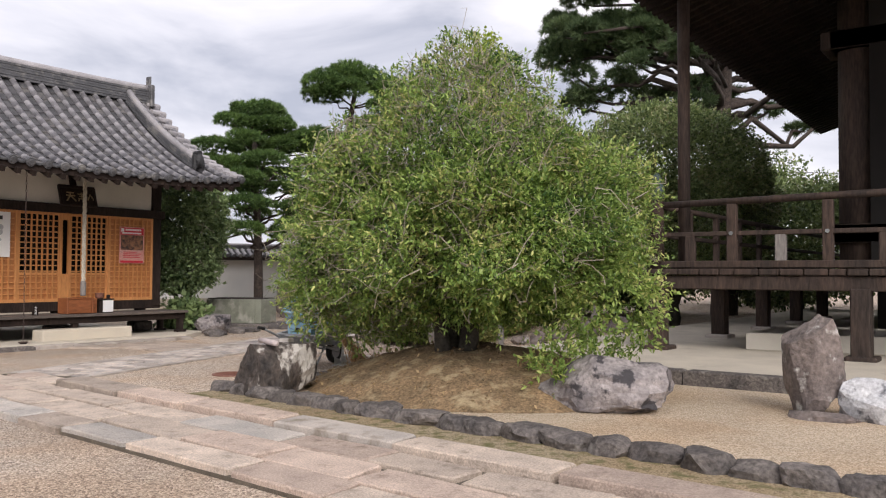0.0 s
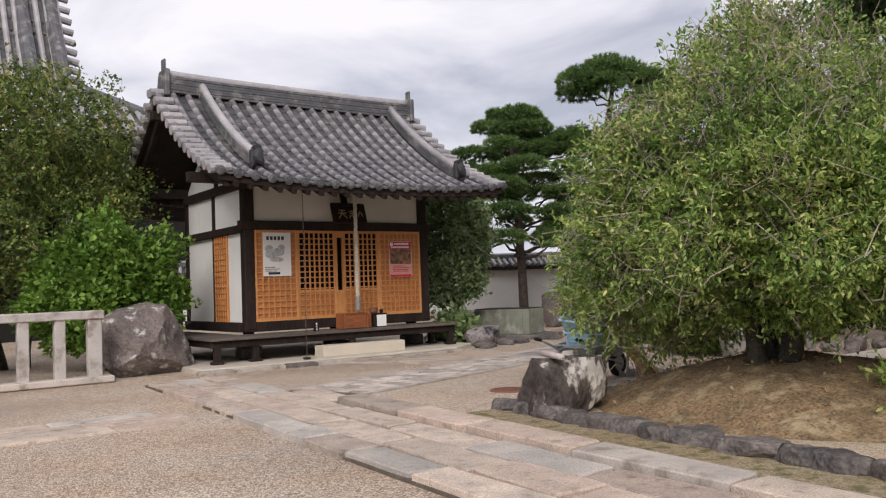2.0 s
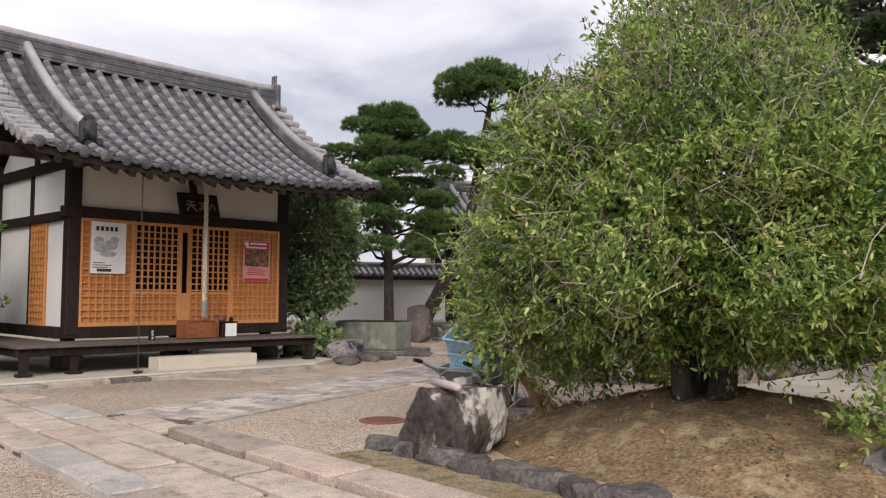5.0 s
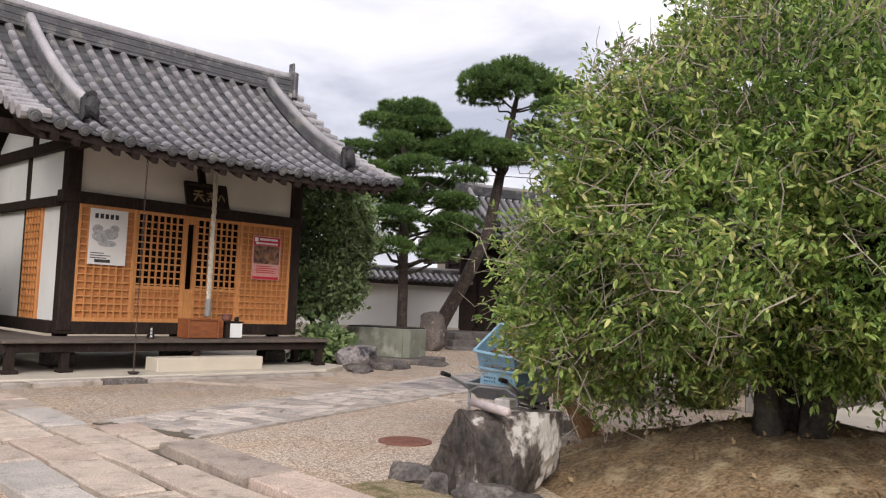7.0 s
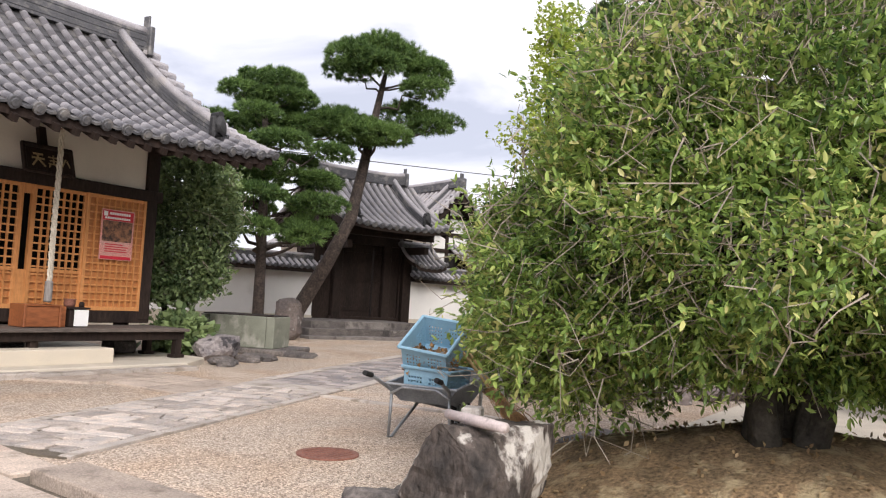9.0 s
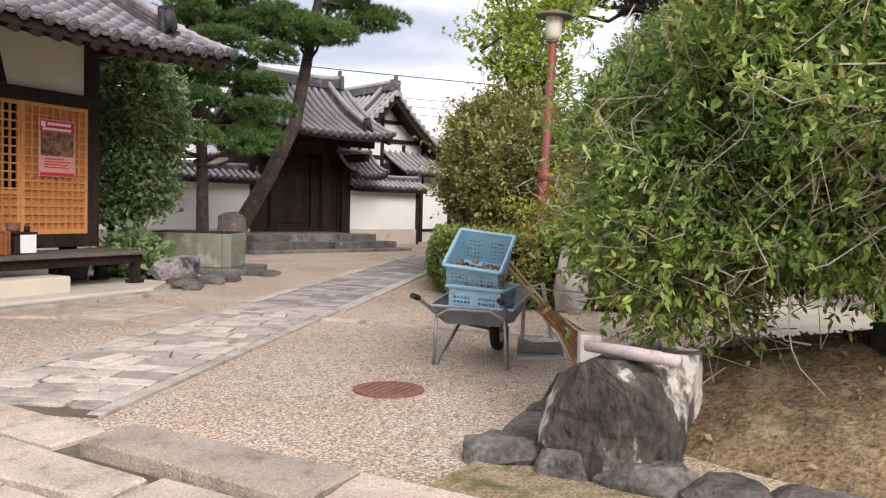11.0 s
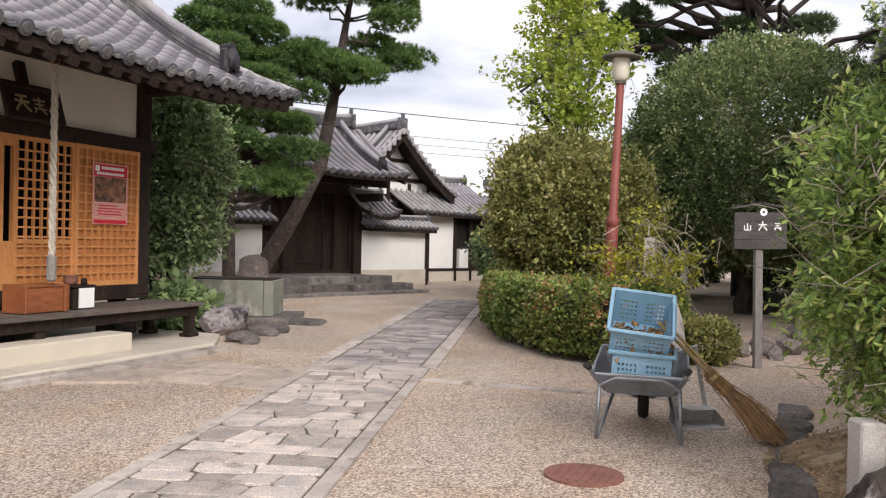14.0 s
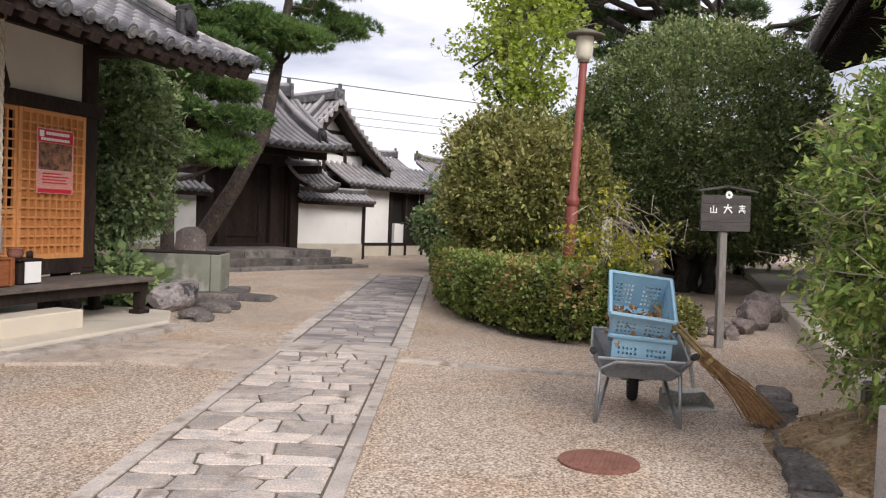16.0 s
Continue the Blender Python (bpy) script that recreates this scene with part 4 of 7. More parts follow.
def lattice_panel(name, x0, x1, z0, z1, window=None, y=FY, px=0.105, pz=0.105):
    """A cedar panel with a raised grid; above `window` the grid stands open before the dark room."""
    bm = B()
    f = 0.05
    for c in (span(x0, x0 + f, y - 0.022, y + 0.022, z0, z1), span(x1 - f, x1, y - 0.022, y + 0.022, z0, z1), span(x0 + f, x1 - f, y - 0.022, y + 0.022, z1 - f, z1), span(x0 + f, x1 - f, y - 0.022, y + 0.022, z0, z0 + f * 1.2)):
        box(bm, *c, None, 0.004)
    if window:
        box(bm, *span(x0 + f, x1 - f, y - 0.02, y + 0.02, window - 0.025, window + 0.025))
    p = part(name, bm, CEDAR, chapel, "cedar lattice panel")
    if not window or window > z0 + 0.1:
        # backing in the darker cedar, gap shadow painted in
        part("backing", boxes(span(x0 + f, x1 - f, y + 0.012, y + 0.021, z0 + f, (window or z1) - 0.02)), CEDAR_SHADED, p)
    nx = max(2, round((x1 - x0 - 2 * f) / px))
    h = z1 - z0 - 2 * f
    bm = B()
    box(bm, (0, 0, 0), (0.02, 0.036, h))
    mv = mesh_of("vertical_slat", bm, CEDAR)
    bm = B()
    box(bm, (0, 0, 0), (x1 - x0 - 2 * f, 0.032, 0.02))
    mh = mesh_of("cross_slat", bm, CEDAR)
    for i in range(1, nx):
        piece("vertical_slat", mv, Matrix.Translation((x0 + f + (x1 - x0 - 2 * f) * i / nx, y - 0.008, z0 + f + h / 2)), p)
    nz = max(2, round(h / pz))
    for i in range(1, nz):
        piece("cross_slat", mh, Matrix.Translation(((x0 + x1) / 2, y - 0.004, z0 + f + h * i / nz)), p)
    return p


lattice_panel("wall_panel", 7.67, 8.55, 0.74, 2.43, y=FY - 0.03)
lattice_panel("sliding_door", 8.55, 9.38, 0.74, 2.43, 1.27)
lattice_panel("sliding_door", 9.54, 10.36, 0.74, 2.43, 1.27)
lattice_panel("wall_panel", 10.34, 11.36, 0.74, 2.43, y=FY - 0.03)
cpart("door_stile", [span(9.365, 9.40, FY - 0.03, FY + 0.03, 0.74, 2.43), span(9.52, 9.555, FY - 0.03, FY + 0.03, 0.74, 2.43), span(9.40, 9.52, FY - 0.02, FY + 0.02, 2.30, 2.43), span(9.40, 9.52, FY - 0.02, FY + 0.02, 0.74, 1.27)], CEDAR)

# veranda
for i in range(6):
    y = 14.50 + 0.155 * i
    cpart("veranda_board", [((9.1, y + 0.075, 0.505), (5.15, 0.148, 0.045))], DECK, 0.006)
for i in range(6):
    cpart("veranda_board", [((6.55 + 0.14 * i + 0.07, 16.8, 0.505), (0.134, 2.7, 0.045))], DECK, 0.006)
cpart("veranda_beam", [span(6.55, 11.65, 14.58, 14.70, 0.36, 0.48)], TIMBER, 0.008)
cpart("veranda_beam", [span(6.60, 6.72, 14.7, 18.1, 0.36, 0.48)], TIMBER, 0.008)
for x, y in ((6.66, 14.62), (7.36, 14.66), (9.28, 14.66), (11.56, 14.64), (6.66, 16.2), (6.66, 17.9), (11.55, 15.3)):
    cpart("veranda_leg", [((x, y, 0.27), (0.11, 0.11, 0.34))], TIMBER, 0.008)
    cpart("leg_foot", [((x, y, 0.115), (0.2, 0.16, 0.05))], TIMBER, 0.01)
for x in (7.6, 9.4, 11.2):
    cpart("base_stone", [((x, 15.5, 0.2), (0.4, 0.35, 0.2))], DARKROCK, 0.03)
    cpart("floor_post", [((x, 15.5, 0.42), (0.16, 0.16, 0.3))], TIMBER)
# roof
RX0, RX1, YE, ZE, ZR = 6.36, 12.17, 13.50, 3.07, 5.13
Pf = roof_side(chapel, RX0, RX1, CYM, ZR, YE, ZE, 0.42, 0.285, 0.064, 0.14, 14, True)
Pb = roof_side(chapel, RX0, RX1, CYM, ZR, 2 * CYM - YE, ZE, 0.42, 0.285, 0.064, 0.14, 6)
ridge(chapel, 6.56, 12.03, CYM, ZR - 0.04, 0.41, 0.26, 0.03)
for x in (7.22, 11.52):
    down_ridge(chapel, Pf, x, 0.03, 0.80)
    down_ridge(chapel, Pb, x, 0.03, 0.80)
# verge tiles laid across the slope, bargeboards and soffit
for x, sg in ((RX0, -1), (RX1, 1)):
    for P in (Pf, Pb):
        for i in range(14):
            p = P(x, (i + 0.3) / 14)
            bm = B()
            tube(bm, [p + Vector((-sg * 0.22, 0, 0.03)), p + Vector((sg * 0.13, 0, 0.0))], [0.072, 0.085], 9)
            part("verge_tile", bm, TILE, chapel, smooth=False)
        bm = B()
        n = 12
        rg = []
        for i in range(n + 1):
            p = P(x, i / n * 0.97)
            rg.append([bm.verts.new(p + Vector((-sg * a, 0, b))) for a, b in ((0.10, -0.08), (0.10, -0.34 + 0.08 * i / n), (0.17, -0.34 + 0.08 * i / n), (0.17, -0.08))])
        for a, b in zip(rg, rg[1:]):
            for j in range(4):
                bm.faces.new((a[j], a[(j + 1) % 4], b[(j + 1) % 4], b[j]))
        bm.faces.new(rg[0])
        bm.faces.new(rg[-1][::-1])
        part("bargeboard", bm, TIMBER, chapel)
    bm = B()
    box(bm, (x - sg * 0.1, CYM, 4.73), (0.07, 0.26, 0.42), None, 0.03)
    part("gable_pendant", bm, TIMBER, chapel)
    for y, z in ((14.75, 3.26), (18.5, 3.26), (CYM, 4.65)):
        bm = B()
        box(bm, (x - sg * 0.55, y, z), (1.3, 0.15, 0.17), None, 0.01)
        part("purlin", bm, TIMBER, chapel)
# rafters under the front eave
bm = B()
box(bm, (0, 0, 0), (0.07, 2.0, 0.09))
raf = mesh_of("rafter", bm, TIMBER)
for i in range(22):
    x = RX0 + 0.25 + (RX1 - RX0 - 0.5) * i / 21
    a, b = Pf(x, 0.985), Pf(x, 0.55)
    ang = math.degrees(math.atan2(b.z - a.z, b.y - a.y))
    piece("rafter", raf, pose(x, a.y + 0.85, a.z - 0.17 + 0.85 * math.tan(radians(ang)) * 0.9, ang * 0.9, 0, 0), chapel)

# platform under the chapel
plat = thing("chapel_platform", (9, 16, 0), "low pale concrete platform with a stone edge", "platform", kind="structure")
bm = B()
slab(bm, [(6.15, 13.95), (11.2, 13.95), (12.0, 14.5), (12.0, 19.0), (6.15, 19.0)], -0.05, 0.09, 0.015)
part("platform_top", bm, CONCRETE, plat)
x = 6.05
k = 60
while x < 8.7:
    ln = rng.uniform(0.5, 0.9)
    bm = B()
    slab(bm, [(x, 13.78), (x + ln - 0.015, 13.78 + rng.uniform(-0.03, 0.03)), (x + ln - 0.015, 13.96), (x, 13.96)], -0.05, 0.07, 0.02)
    part("edge_stone", bm, DARKROCK if rng.uniform() < 0.4 else KERB, plat)
    x += ln
for a, b in ((8.75, 10.1), (10.12, 11.2)):
    bm = B()
    slab(bm, [(a, 13.72), (b, 13.72), (b, 13.95), (a, 13.95)], -0.05, 0.055, 0.01)
    part("edge_stone", bm, KERB, plat, "long grey kerb stone")

# ---- gate and walls, set at an angle ----
GATE = pose(24.62, 19.4, 0, 0, 0, -20)


def local(name, label, category, kind=""):
    return thing(name, (0, 0, 0), label, category, kind=kind)


def lp(root, name, items, mat, bevel=0.0, label=""):
    return part(name, boxes(*items, bevel=bevel), mat, root, label)


gate = local("temple_gate", "dark timber temple gate under a heavy tiled roof", "gate")
for x, w in ((-2.68, 0.28), (-0.93, 0.26), (-0.1, 0.14)):
    lp(gate, "post", [((x, 0.0, 1.85), (w, w, 3.0))], TIMBER, 0.02)
for x in (-3.05, -0.35):
    lp(gate, "post", [((x, 1.5, 1.75), (0.24, 0.24, 2.8))], TIMBER, 0.02)
    lp(gate, "brace", [((x, 0.2, 2.6), (0.16, 3.0, 0.22))], TIMBER, 0.01)
lp(gate, "lintel", [((-1.7, 0, 2.85), (3.3, 0.26, 0.3))], TIMBER, 0.01)
lp(gate, "lintel", [((-1.7, 0, 3.3), (3.5, 0.3, 0.24))], TIMBER, 0.01)
lp(gate, "purlin", [((-1.7, -1.1, 3.0), (3.4, 0.2, 0.22))], TIMBER, 0.01)
lp(gate, "purlin", [((-1.7, 1.5, 3.0), (3.4, 0.2, 0.22))], TIMBER, 0.01)
lp(gate, "sill", [((-1.7, 0, 0.46), (2.4, 0.25, 0.1))], TIMBER, 0.01)
for x, w in ((-1.97, 1.12), (-1.2, 0.27)):
    d = lp(gate, "door_leaf", [((x, 0.06, 1.6), (w, 0.07, 2.2))], TIMBER, 0.01)
    for z in (0.75, 1.65, 2.5):
        part("rail", boxes(((x, 0.01, z), (w - 0.04, 0.04, 0.12))), TIMBER, d)
lp(gate, "wicket_wall", [((-0.48, 0.1, 1.6), (0.62, 0.06, 2.2))], TIMBER)
lp(gate, "upper_wall", [span(-3.0, -0.1, 0.08, 0.14, 2.6, 3.4)], TIMBER)
lp(gate, "side_wall", [span(-3.4, -2.8, 0.06, 0.14, 0.4, 3.0)], TIMBER)
lp(gate, "side_screen", [span(-3.06, -3.0, 0.15, 1.5, 0.4, 2.6)], TIMBER)
lp(gate, "side_screen", [span(-0.4, -0.34, 0.0, 1.5, 0.4, 2.6)], TIMBER)
Pg = roof_side(gate, -3.75, -0.02, 0.15, 4.62, -2.05, 3.12, 0.4, 0.25, 0.07, 0.14, 9)
Pg2 = roof_side(gate, -3.75, -0.02, 0.15, 4.62, 2.35, 3.12, 0.4, 0.25, 0.07, 0.14, 5)
ridge(gate, -3.6, -0.35, 0.15, 4.64, 0.34, 0.26, 0.08)
for x in (-3.2, -0.75):
    down_ridge(gate, Pg, x, 0.03, 0.84)
    down_ridge(gate, Pg2, x, 0.03, 0.84)
for x in (-3.65, -0.12):
    for P in (Pg, Pg2):
        bm = B()
        rg = []
        for i in range(9):
            p = P(x, i / 8 * 0.97)
            rg.append([bm.verts.new(p + Vector((a, 0, b))) for a, b in ((-0.05, -0.06), (-0.05, -0.3), (0.05, -0.3), (0.05, -0.06))])
        for a, b in zip(rg, rg[1:]):
            for j in range(4):
                bm.faces.new((a[j], a[(j + 1) % 4], b[(j + 1) % 4], b[j]))
        bm.faces.new(rg[0])
        bm.faces.new(rg[-1][::-1])
        part("bargeboard", bm, TIMBER, gate)
# small dark side roof beside the gate
Pw = roof_side(gate, -0.45, 0.75, -0.15, 2.72, -0.95, 2.12, 0.4, 0.2, 0.05, 0.14, 4)
ridge(gate, -0.45, 0.6, -0.15, 2.72, 0.16, 0.16, 0.03)
lp(gate, "side_gate_wall", [span(-0.3, 0.0, -0.1, 0.3, 0.3, 2.5)], TIMBER)
gate.matrix_basis = GATE

gstep = local("gate_steps", "two broad weathered stone steps before the gate", "steps", "structure")
for i, (x0, x1, y0, z) in enumerate(((-4.65, -0.74, -2.23, 0.44), (-4.9, -0.3, -2.6, 0.25), (-5.1, -0.1, -3.0, 0.08))):
    x = x0
    while x < x1 - 0.05:
        ln = min(rng.uniform(1.0, 1.6), x1 - x)
        bm = B()
        slab(bm, [(x + 0.006, y0), (x + ln - 0.006, y0), (x + ln - 0.006, y0 + 0.5), (x + 0.006, y0 + 0.5)], z - 0.2, z, 0.015)
        part("step_stone", bm, DARKROCK if i == 1 else STEPSTONE, gstep)
        x += ln
lp(gstep, "step_core", [span(-4.6, -0.8, -1.9, 0.9, 0.0, 0.425)], STEPSTONE)
gstep.matrix_basis = GATE


def plaster_wall(name, x0, x1, label, z1=1.68):
    w = local(name, label, "wall", "structure")
    lp(w, "wall_face", [span(x0, x1, 0.0, 0.35, 0.48, z1)], PLASTER)
    lp(w, "plinth", [span(x0 - 0.01, x1 + 0.01, -0.03, 0.38, 0.0, 0.5)], CONCRETE, 0.01)
    for z in (0.78, 1.08, 1.38):
        lp(w, "moulding", [span(x0, x1, -0.008, 0.0, z, z + 0.012)], PLASTER)
    lp(w, "end_post", [span(x1 - 0.02, x1 + 0.12, -0.03, 0.38, 0.0, z1)], TIMBER)
    roof_side(w, x0 - 0.05, x1 + 0.2, 0.17, z1 + 0.36, -0.32, z1 + 0.12, 0.2, 0.2, 0.05, 0.0, 3)
    roof_side(w, x0 - 0.05, x1 + 0.2, 0.17, z1 + 0.36, 0.66, z1 + 0.12, 0.2, 0.2, 0.05, 0.0, 2)
    ridge(w, x0 - 0.05, x1 + 0.2, 0.17, z1 + 0.34, 0.16, 0.16, 0.02)
    w.matrix_basis = GATE
    return w


plaster_wall("wall_east", 0.05, 2.8, "white plaster boundary wall with a small tiled roof")
plaster_wall("wall_west", -16.0, -3.4, "long white plaster wall with a small tiled roof", 1.75)

# house behind the wall: its gable looks over
house = local("house", "white timber-framed temple house with dark beams and a tiled gable roof", "house")
HX, HY = 3.1, 2.15
lp(house, "gable_wall", [span(HX - 2.0, HX + 2.0, HY, HY + 0.2, 0.0, 3.55)], PLASTER)
bm = B()
a = [bm.verts.new(p) for p in ((HX - 2.0, HY, 3.4), (HX + 2.0, HY, 3.4), (HX, HY, 5.05))]
b = [bm.verts.new((v.co.x, HY + 0.2, v.co.z)) for v in a]
bm.faces.new(a)
bm.faces.new(b[::-1])
part("gable", bm, PLASTER, house)
for z in (2.25, 2.85, 3.45):
    lp(house, "beam", [span(HX - 2.1, HX + 2.3, HY - 0.05, HY, z, z + 0.13)], TIMBER)
lp(house, "beam", [span(HX - 1.0, HX + 1.0, HY - 0.05, HY, 4.1, 4.22)], TIMBER)
for x in (-2.0, -1.0, 0.0, 1.0, 1.95):
    lp(house, "stud", [span(HX + x - 0.06, HX + x + 0.06, HY - 0.055, HY, 0.0, 3.4 if x else 4.9)], TIMBER)
lp(house, "side_wall", [span(HX - 2.0, HX - 1.8, HY, HY + 9, 0, 3.5)], PLASTER)
lp(house, "side_wall", [span(HX + 2.0, HX + 2.2, HY, HY + 9, 0, 3.5)], PLASTER)
hroof = local("house_roof", "grey tiled gable roof of the temple house", "roof")
PL = roof_side(hroof, -5.0, 5.0, 0, 5.12, -2.6, 3.05, 0.3, 0.27, 0.07, 0.05, 9)
PR = roof_side(hroof, -5.0, 5.0, 0, 5.12, 2.65, 3.0, 0.3, 0.27, 0.07, 0.05, 9)
ridge(hroof, -4.9, 4.9, 0, 5.13, 0.32, 0.28, 0.06)
for P in (PL, PR):
    down_ridge(hroof, P, 4.3, 0.03, 0.86)
    for i in range(12):
        p = P(5.0, (i + 0.4) / 12)
        bm = B()
        tube(bm, [p + Vector((-0.22, 0, 0.03)), p + Vector((0.12, 0, 0.0))], [0.07, 0.085], 8)
        part("verge_tile", bm, TILE, hroof)
    bm = B()
    rg = []
    for i in range(10):
        p = P(4.95, i / 9 * 0.98)
        rg.append([bm.verts.new(p + Vector((a, 0, b))) for a, b in ((-0.06, -0.06), (-0.06, -0.36), (0.05, -0.36), (0.05, -0.06))])
    for a, b in zip(rg, rg[1:]):
        for j in range(4):
            bm.faces.new((a[j], a[(j + 1) % 4], b[(j + 1) % 4], b[j]))
    bm.faces.new(rg[0])
    bm.faces.new(rg[-1][::-1])
    part("bargeboard", bm, TIMBER, hroof)
hroof.matrix_basis = GATE @ pose(HX, HY + 4.28, 0, 0, 0, -90)
# lower annex to the right
annex = local("house_annex", "white annex with a grey lean-to tile roof and a dark doorway", "annex")
roof_side(annex, HX + 0.1, HX + 9.0, HY + 0.1, 3.2, HY - 1.25, 2.38, 0.1, 0.27, 0.065, 0.03, 6)
lp(annex, "annex_wall", [span(HX + 1.26, HX + 2.55, HY - 0.75, HY - 0.6, 0.35, 2.55)], PLASTER)
lp(annex, "annex_wall", [span(HX + 2.9, HX + 3.4, HY - 0.75, HY - 0.6, 0.35, 1.15)], PLASTER)
lp(annex, "annex_wall", [span(HX + 4.4, HX + 9.0, HY - 0.75, HY - 0.6, 0.35, 2.55)], PLASTER)
lp(annex, "plinth", [span(HX + 1.2, HX + 9.0, HY - 0.8, HY - 0.5, 0.0, 0.36)], CONCRETE)
# black sheets in place of the shade inside doorway and window
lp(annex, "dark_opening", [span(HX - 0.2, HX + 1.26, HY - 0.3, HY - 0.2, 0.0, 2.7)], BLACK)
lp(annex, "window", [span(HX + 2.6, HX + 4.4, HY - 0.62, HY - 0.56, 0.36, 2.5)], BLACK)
for x in (1.2, 2.62, 3.45, 4.4):
    lp(annex, "post", [span(HX + x - 0.06, HX + x + 0.06, HY - 0.82, HY - 0.70, 0.0, 2.6)], TIMBER)
lp(annex, "beam", [span(HX + 1.2, HX + 4.5, HY - 0.82, HY - 0.7, 0.36, 0.46)], TIMBER)
house.matrix_basis = GATE
annex.matrix_basis = GATE

# far roofs and the wires behind
for k, (x, y, w, h) in enumerate(((13.5, 9.0, 6.0, 3.0), (21.5, 8.0, 7.0, 2.9))):
    far = local("far_house", "distant house with a grey tiled roof", "house")
    lp(far, "wall", [span(x - w / 2, x + w / 2, y, y + 4, 0, h)], PLASTER_OLD)
    roof_side(far, x - w / 2 - 0.5, x + w / 2 + 0.5, y + 2, h + 1.5, y - 0.6, h, 0.2, 0.3, 0.07, 0.05, 5)
    ridge(far, x - w / 2 - 0.4, x + w / 2 + 0.4, y + 2, h + 1.5, 0.3, 0.25, 0.08)
    far.matrix_basis = GATE
for k, z in enumerate((7.6, 6.4, 5.9, 5.4)):
    bm = B()
    tube(bm, [(30 + 50 * t, 36 - 48 * t, z + 0.5 - 1.6 * t * (1 - t) + 0.1 * k) for t in [i / 10 for i in range(11)]], 0.014 if k else 0.025, 4)
    tagged(put("overhead_wire", bm, INK), "thin dark overhead wire against the sky", "wire", "overhead wires")

# ---- great hall with the railed veranda ----
hall = thing("main_hall", (14, 4.9, 0.25), "dark weathered timber temple hall with a railed veranda", "temple hall")


def hp(name, items, mat, bevel=0.0, label=""):
    return part(name, boxes(*items, bevel=bevel), mat, hall, label)


HXW, HYN = 14.0, 4.9
for y in (4.9, 1.88, -1.15, -4.2):
    hp("support_post", [((HXW, y, 0.78), (0.27, 0.27, 1.0))], OLDWOOD, 0.02)
    hp("foot_stone", [((HXW + 0.05, y, 0.27), (0.46, 0.42, 0.09))], OLDWOOD, 0.02)
for x in (17.2, 20.3, 23.4, 26.5):
    hp("support_post", [((x, HYN, 0.78), (0.27, 0.27, 1.0))], OLDWOOD, 0.02)
    hp("foot_stone", [((x, HYN, 0.27), (0.5, 0.45, 0.1))], KERB, 0.02)
hp("deck_beam", [span(HXW - 0.1, HXW + 0.12, -8, 5.4, 1.24, 1.46)], OLDWOOD, 0.015)
hp("deck_beam", [span(HXW - 0.5, 30, HYN - 0.12, HYN + 0.1, 1.22, 1.44)], OLDWOOD, 0.015)
y = 5.12
while y > -8:
    w = rng.uniform(0.22, 0.36)
    hp("deck_board", [((HXW + 0.9 + rng.uniform(-0.03, 0.03), y - w / 2, 1.515), (2.1, w - 0.012, 0.095))], OLDWOOD, 0.012)
    y -= w
hp("north_deck", [span(15.0, 30, 2.9, 5.1, 1.47, 1.56)], OLDWOOD)
# black boxes: the shade within and beneath the hall, put into their colour
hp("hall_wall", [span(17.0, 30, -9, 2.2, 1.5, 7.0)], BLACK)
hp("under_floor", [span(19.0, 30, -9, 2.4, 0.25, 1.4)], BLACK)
# railing
hp("rail_base", [span(HXW - 0.12, HXW + 0.02, -8, 4.9, 1.58, 1.69)], OLDWOOD, 0.01)
hp("rail_middle", [span(HXW - 0.1, HXW + 0.0, -8, 4.9, 2.08, 2.15)], OLDWOOD, 0.008)
bm = B()
tube(bm, [(HXW - 0.05, 4.9, 2.60), (HXW - 0.05, 1.8, 2.64), (HXW - 0.05, -8, 2.62)], 0.055, 8)
part("handrail", bm, OLDWOOD, hall, "pale worn round handrail", smooth=True)
hp("rail_base", [span(HXW, 29, HYN - 0.06, HYN + 0.06, 1.58, 1.69)], OLDWOOD, 0.01)
hp("rail_middle", [span(HXW, 29, HYN - 0.05, HYN + 0.05, 2.08, 2.15)], OLDWOOD, 0.008)
bm = B()
tube(bm, [(HXW, HYN, 2.60), (29, HYN, 2.60)], 0.05, 8)
part("handrail", bm, OLDWOOD, hall, smooth=True)
bm = B()
lathe(bm, [(0.115, 0), (0.115, 1.15), (0.118, 1.16), (0.118, 1.36), (0.09, 1.38), (0.06, 1.41), (0.075, 1.45), (0.08, 1.48), (0.05, 1.54), (0.01, 1.57)], (HXW - 0.05, HYN, 1.56), 16)
corner = part("corner_newel", bm, OLDWOOD, hall, smooth=True)
bm = B()
lathe(bm, [(0.122, 0), (0.124, 0.24), (0.095, 0.26), (0.065, 0.29), (0.08, 0.33), (0.084, 0.37), (0.055, 0.43), (0.012, 0.465)], (HXW - 0.05, HYN, 2.68), 16)
part("newel_cap", bm, COPPER, corner, "dark green copper cap", smooth=True)
k = 0
for y in (3.68, 2.3, 0.9, -0.5, -1.9):
    hp("baluster", [((HXW - 0.05, y, 2.10), (0.12, 0.15, 0.95))], OLDWOOD, 0.012)
    hp("short_baluster", [((HXW - 0.05, y + 0.66, 1.88), (0.10, 0.16, 0.42))], POSTWOOD if k == 1 else OLDWOOD, 0.012)
    bm = B()
    tube(bm, [(HXW - 0.135, y, 2.115), (HXW - 0.11, y, 2.115)], 0.03, 10)
    part("rail_stud", bm, STEEL, hall)
    k += 1
for x in (15.5, 17.0, 18.5, 20.0):
    hp("baluster", [((x, HYN, 2.1), (0.12, 0.1, 0.95))], OLDWOOD, 0.01)
bm = B()
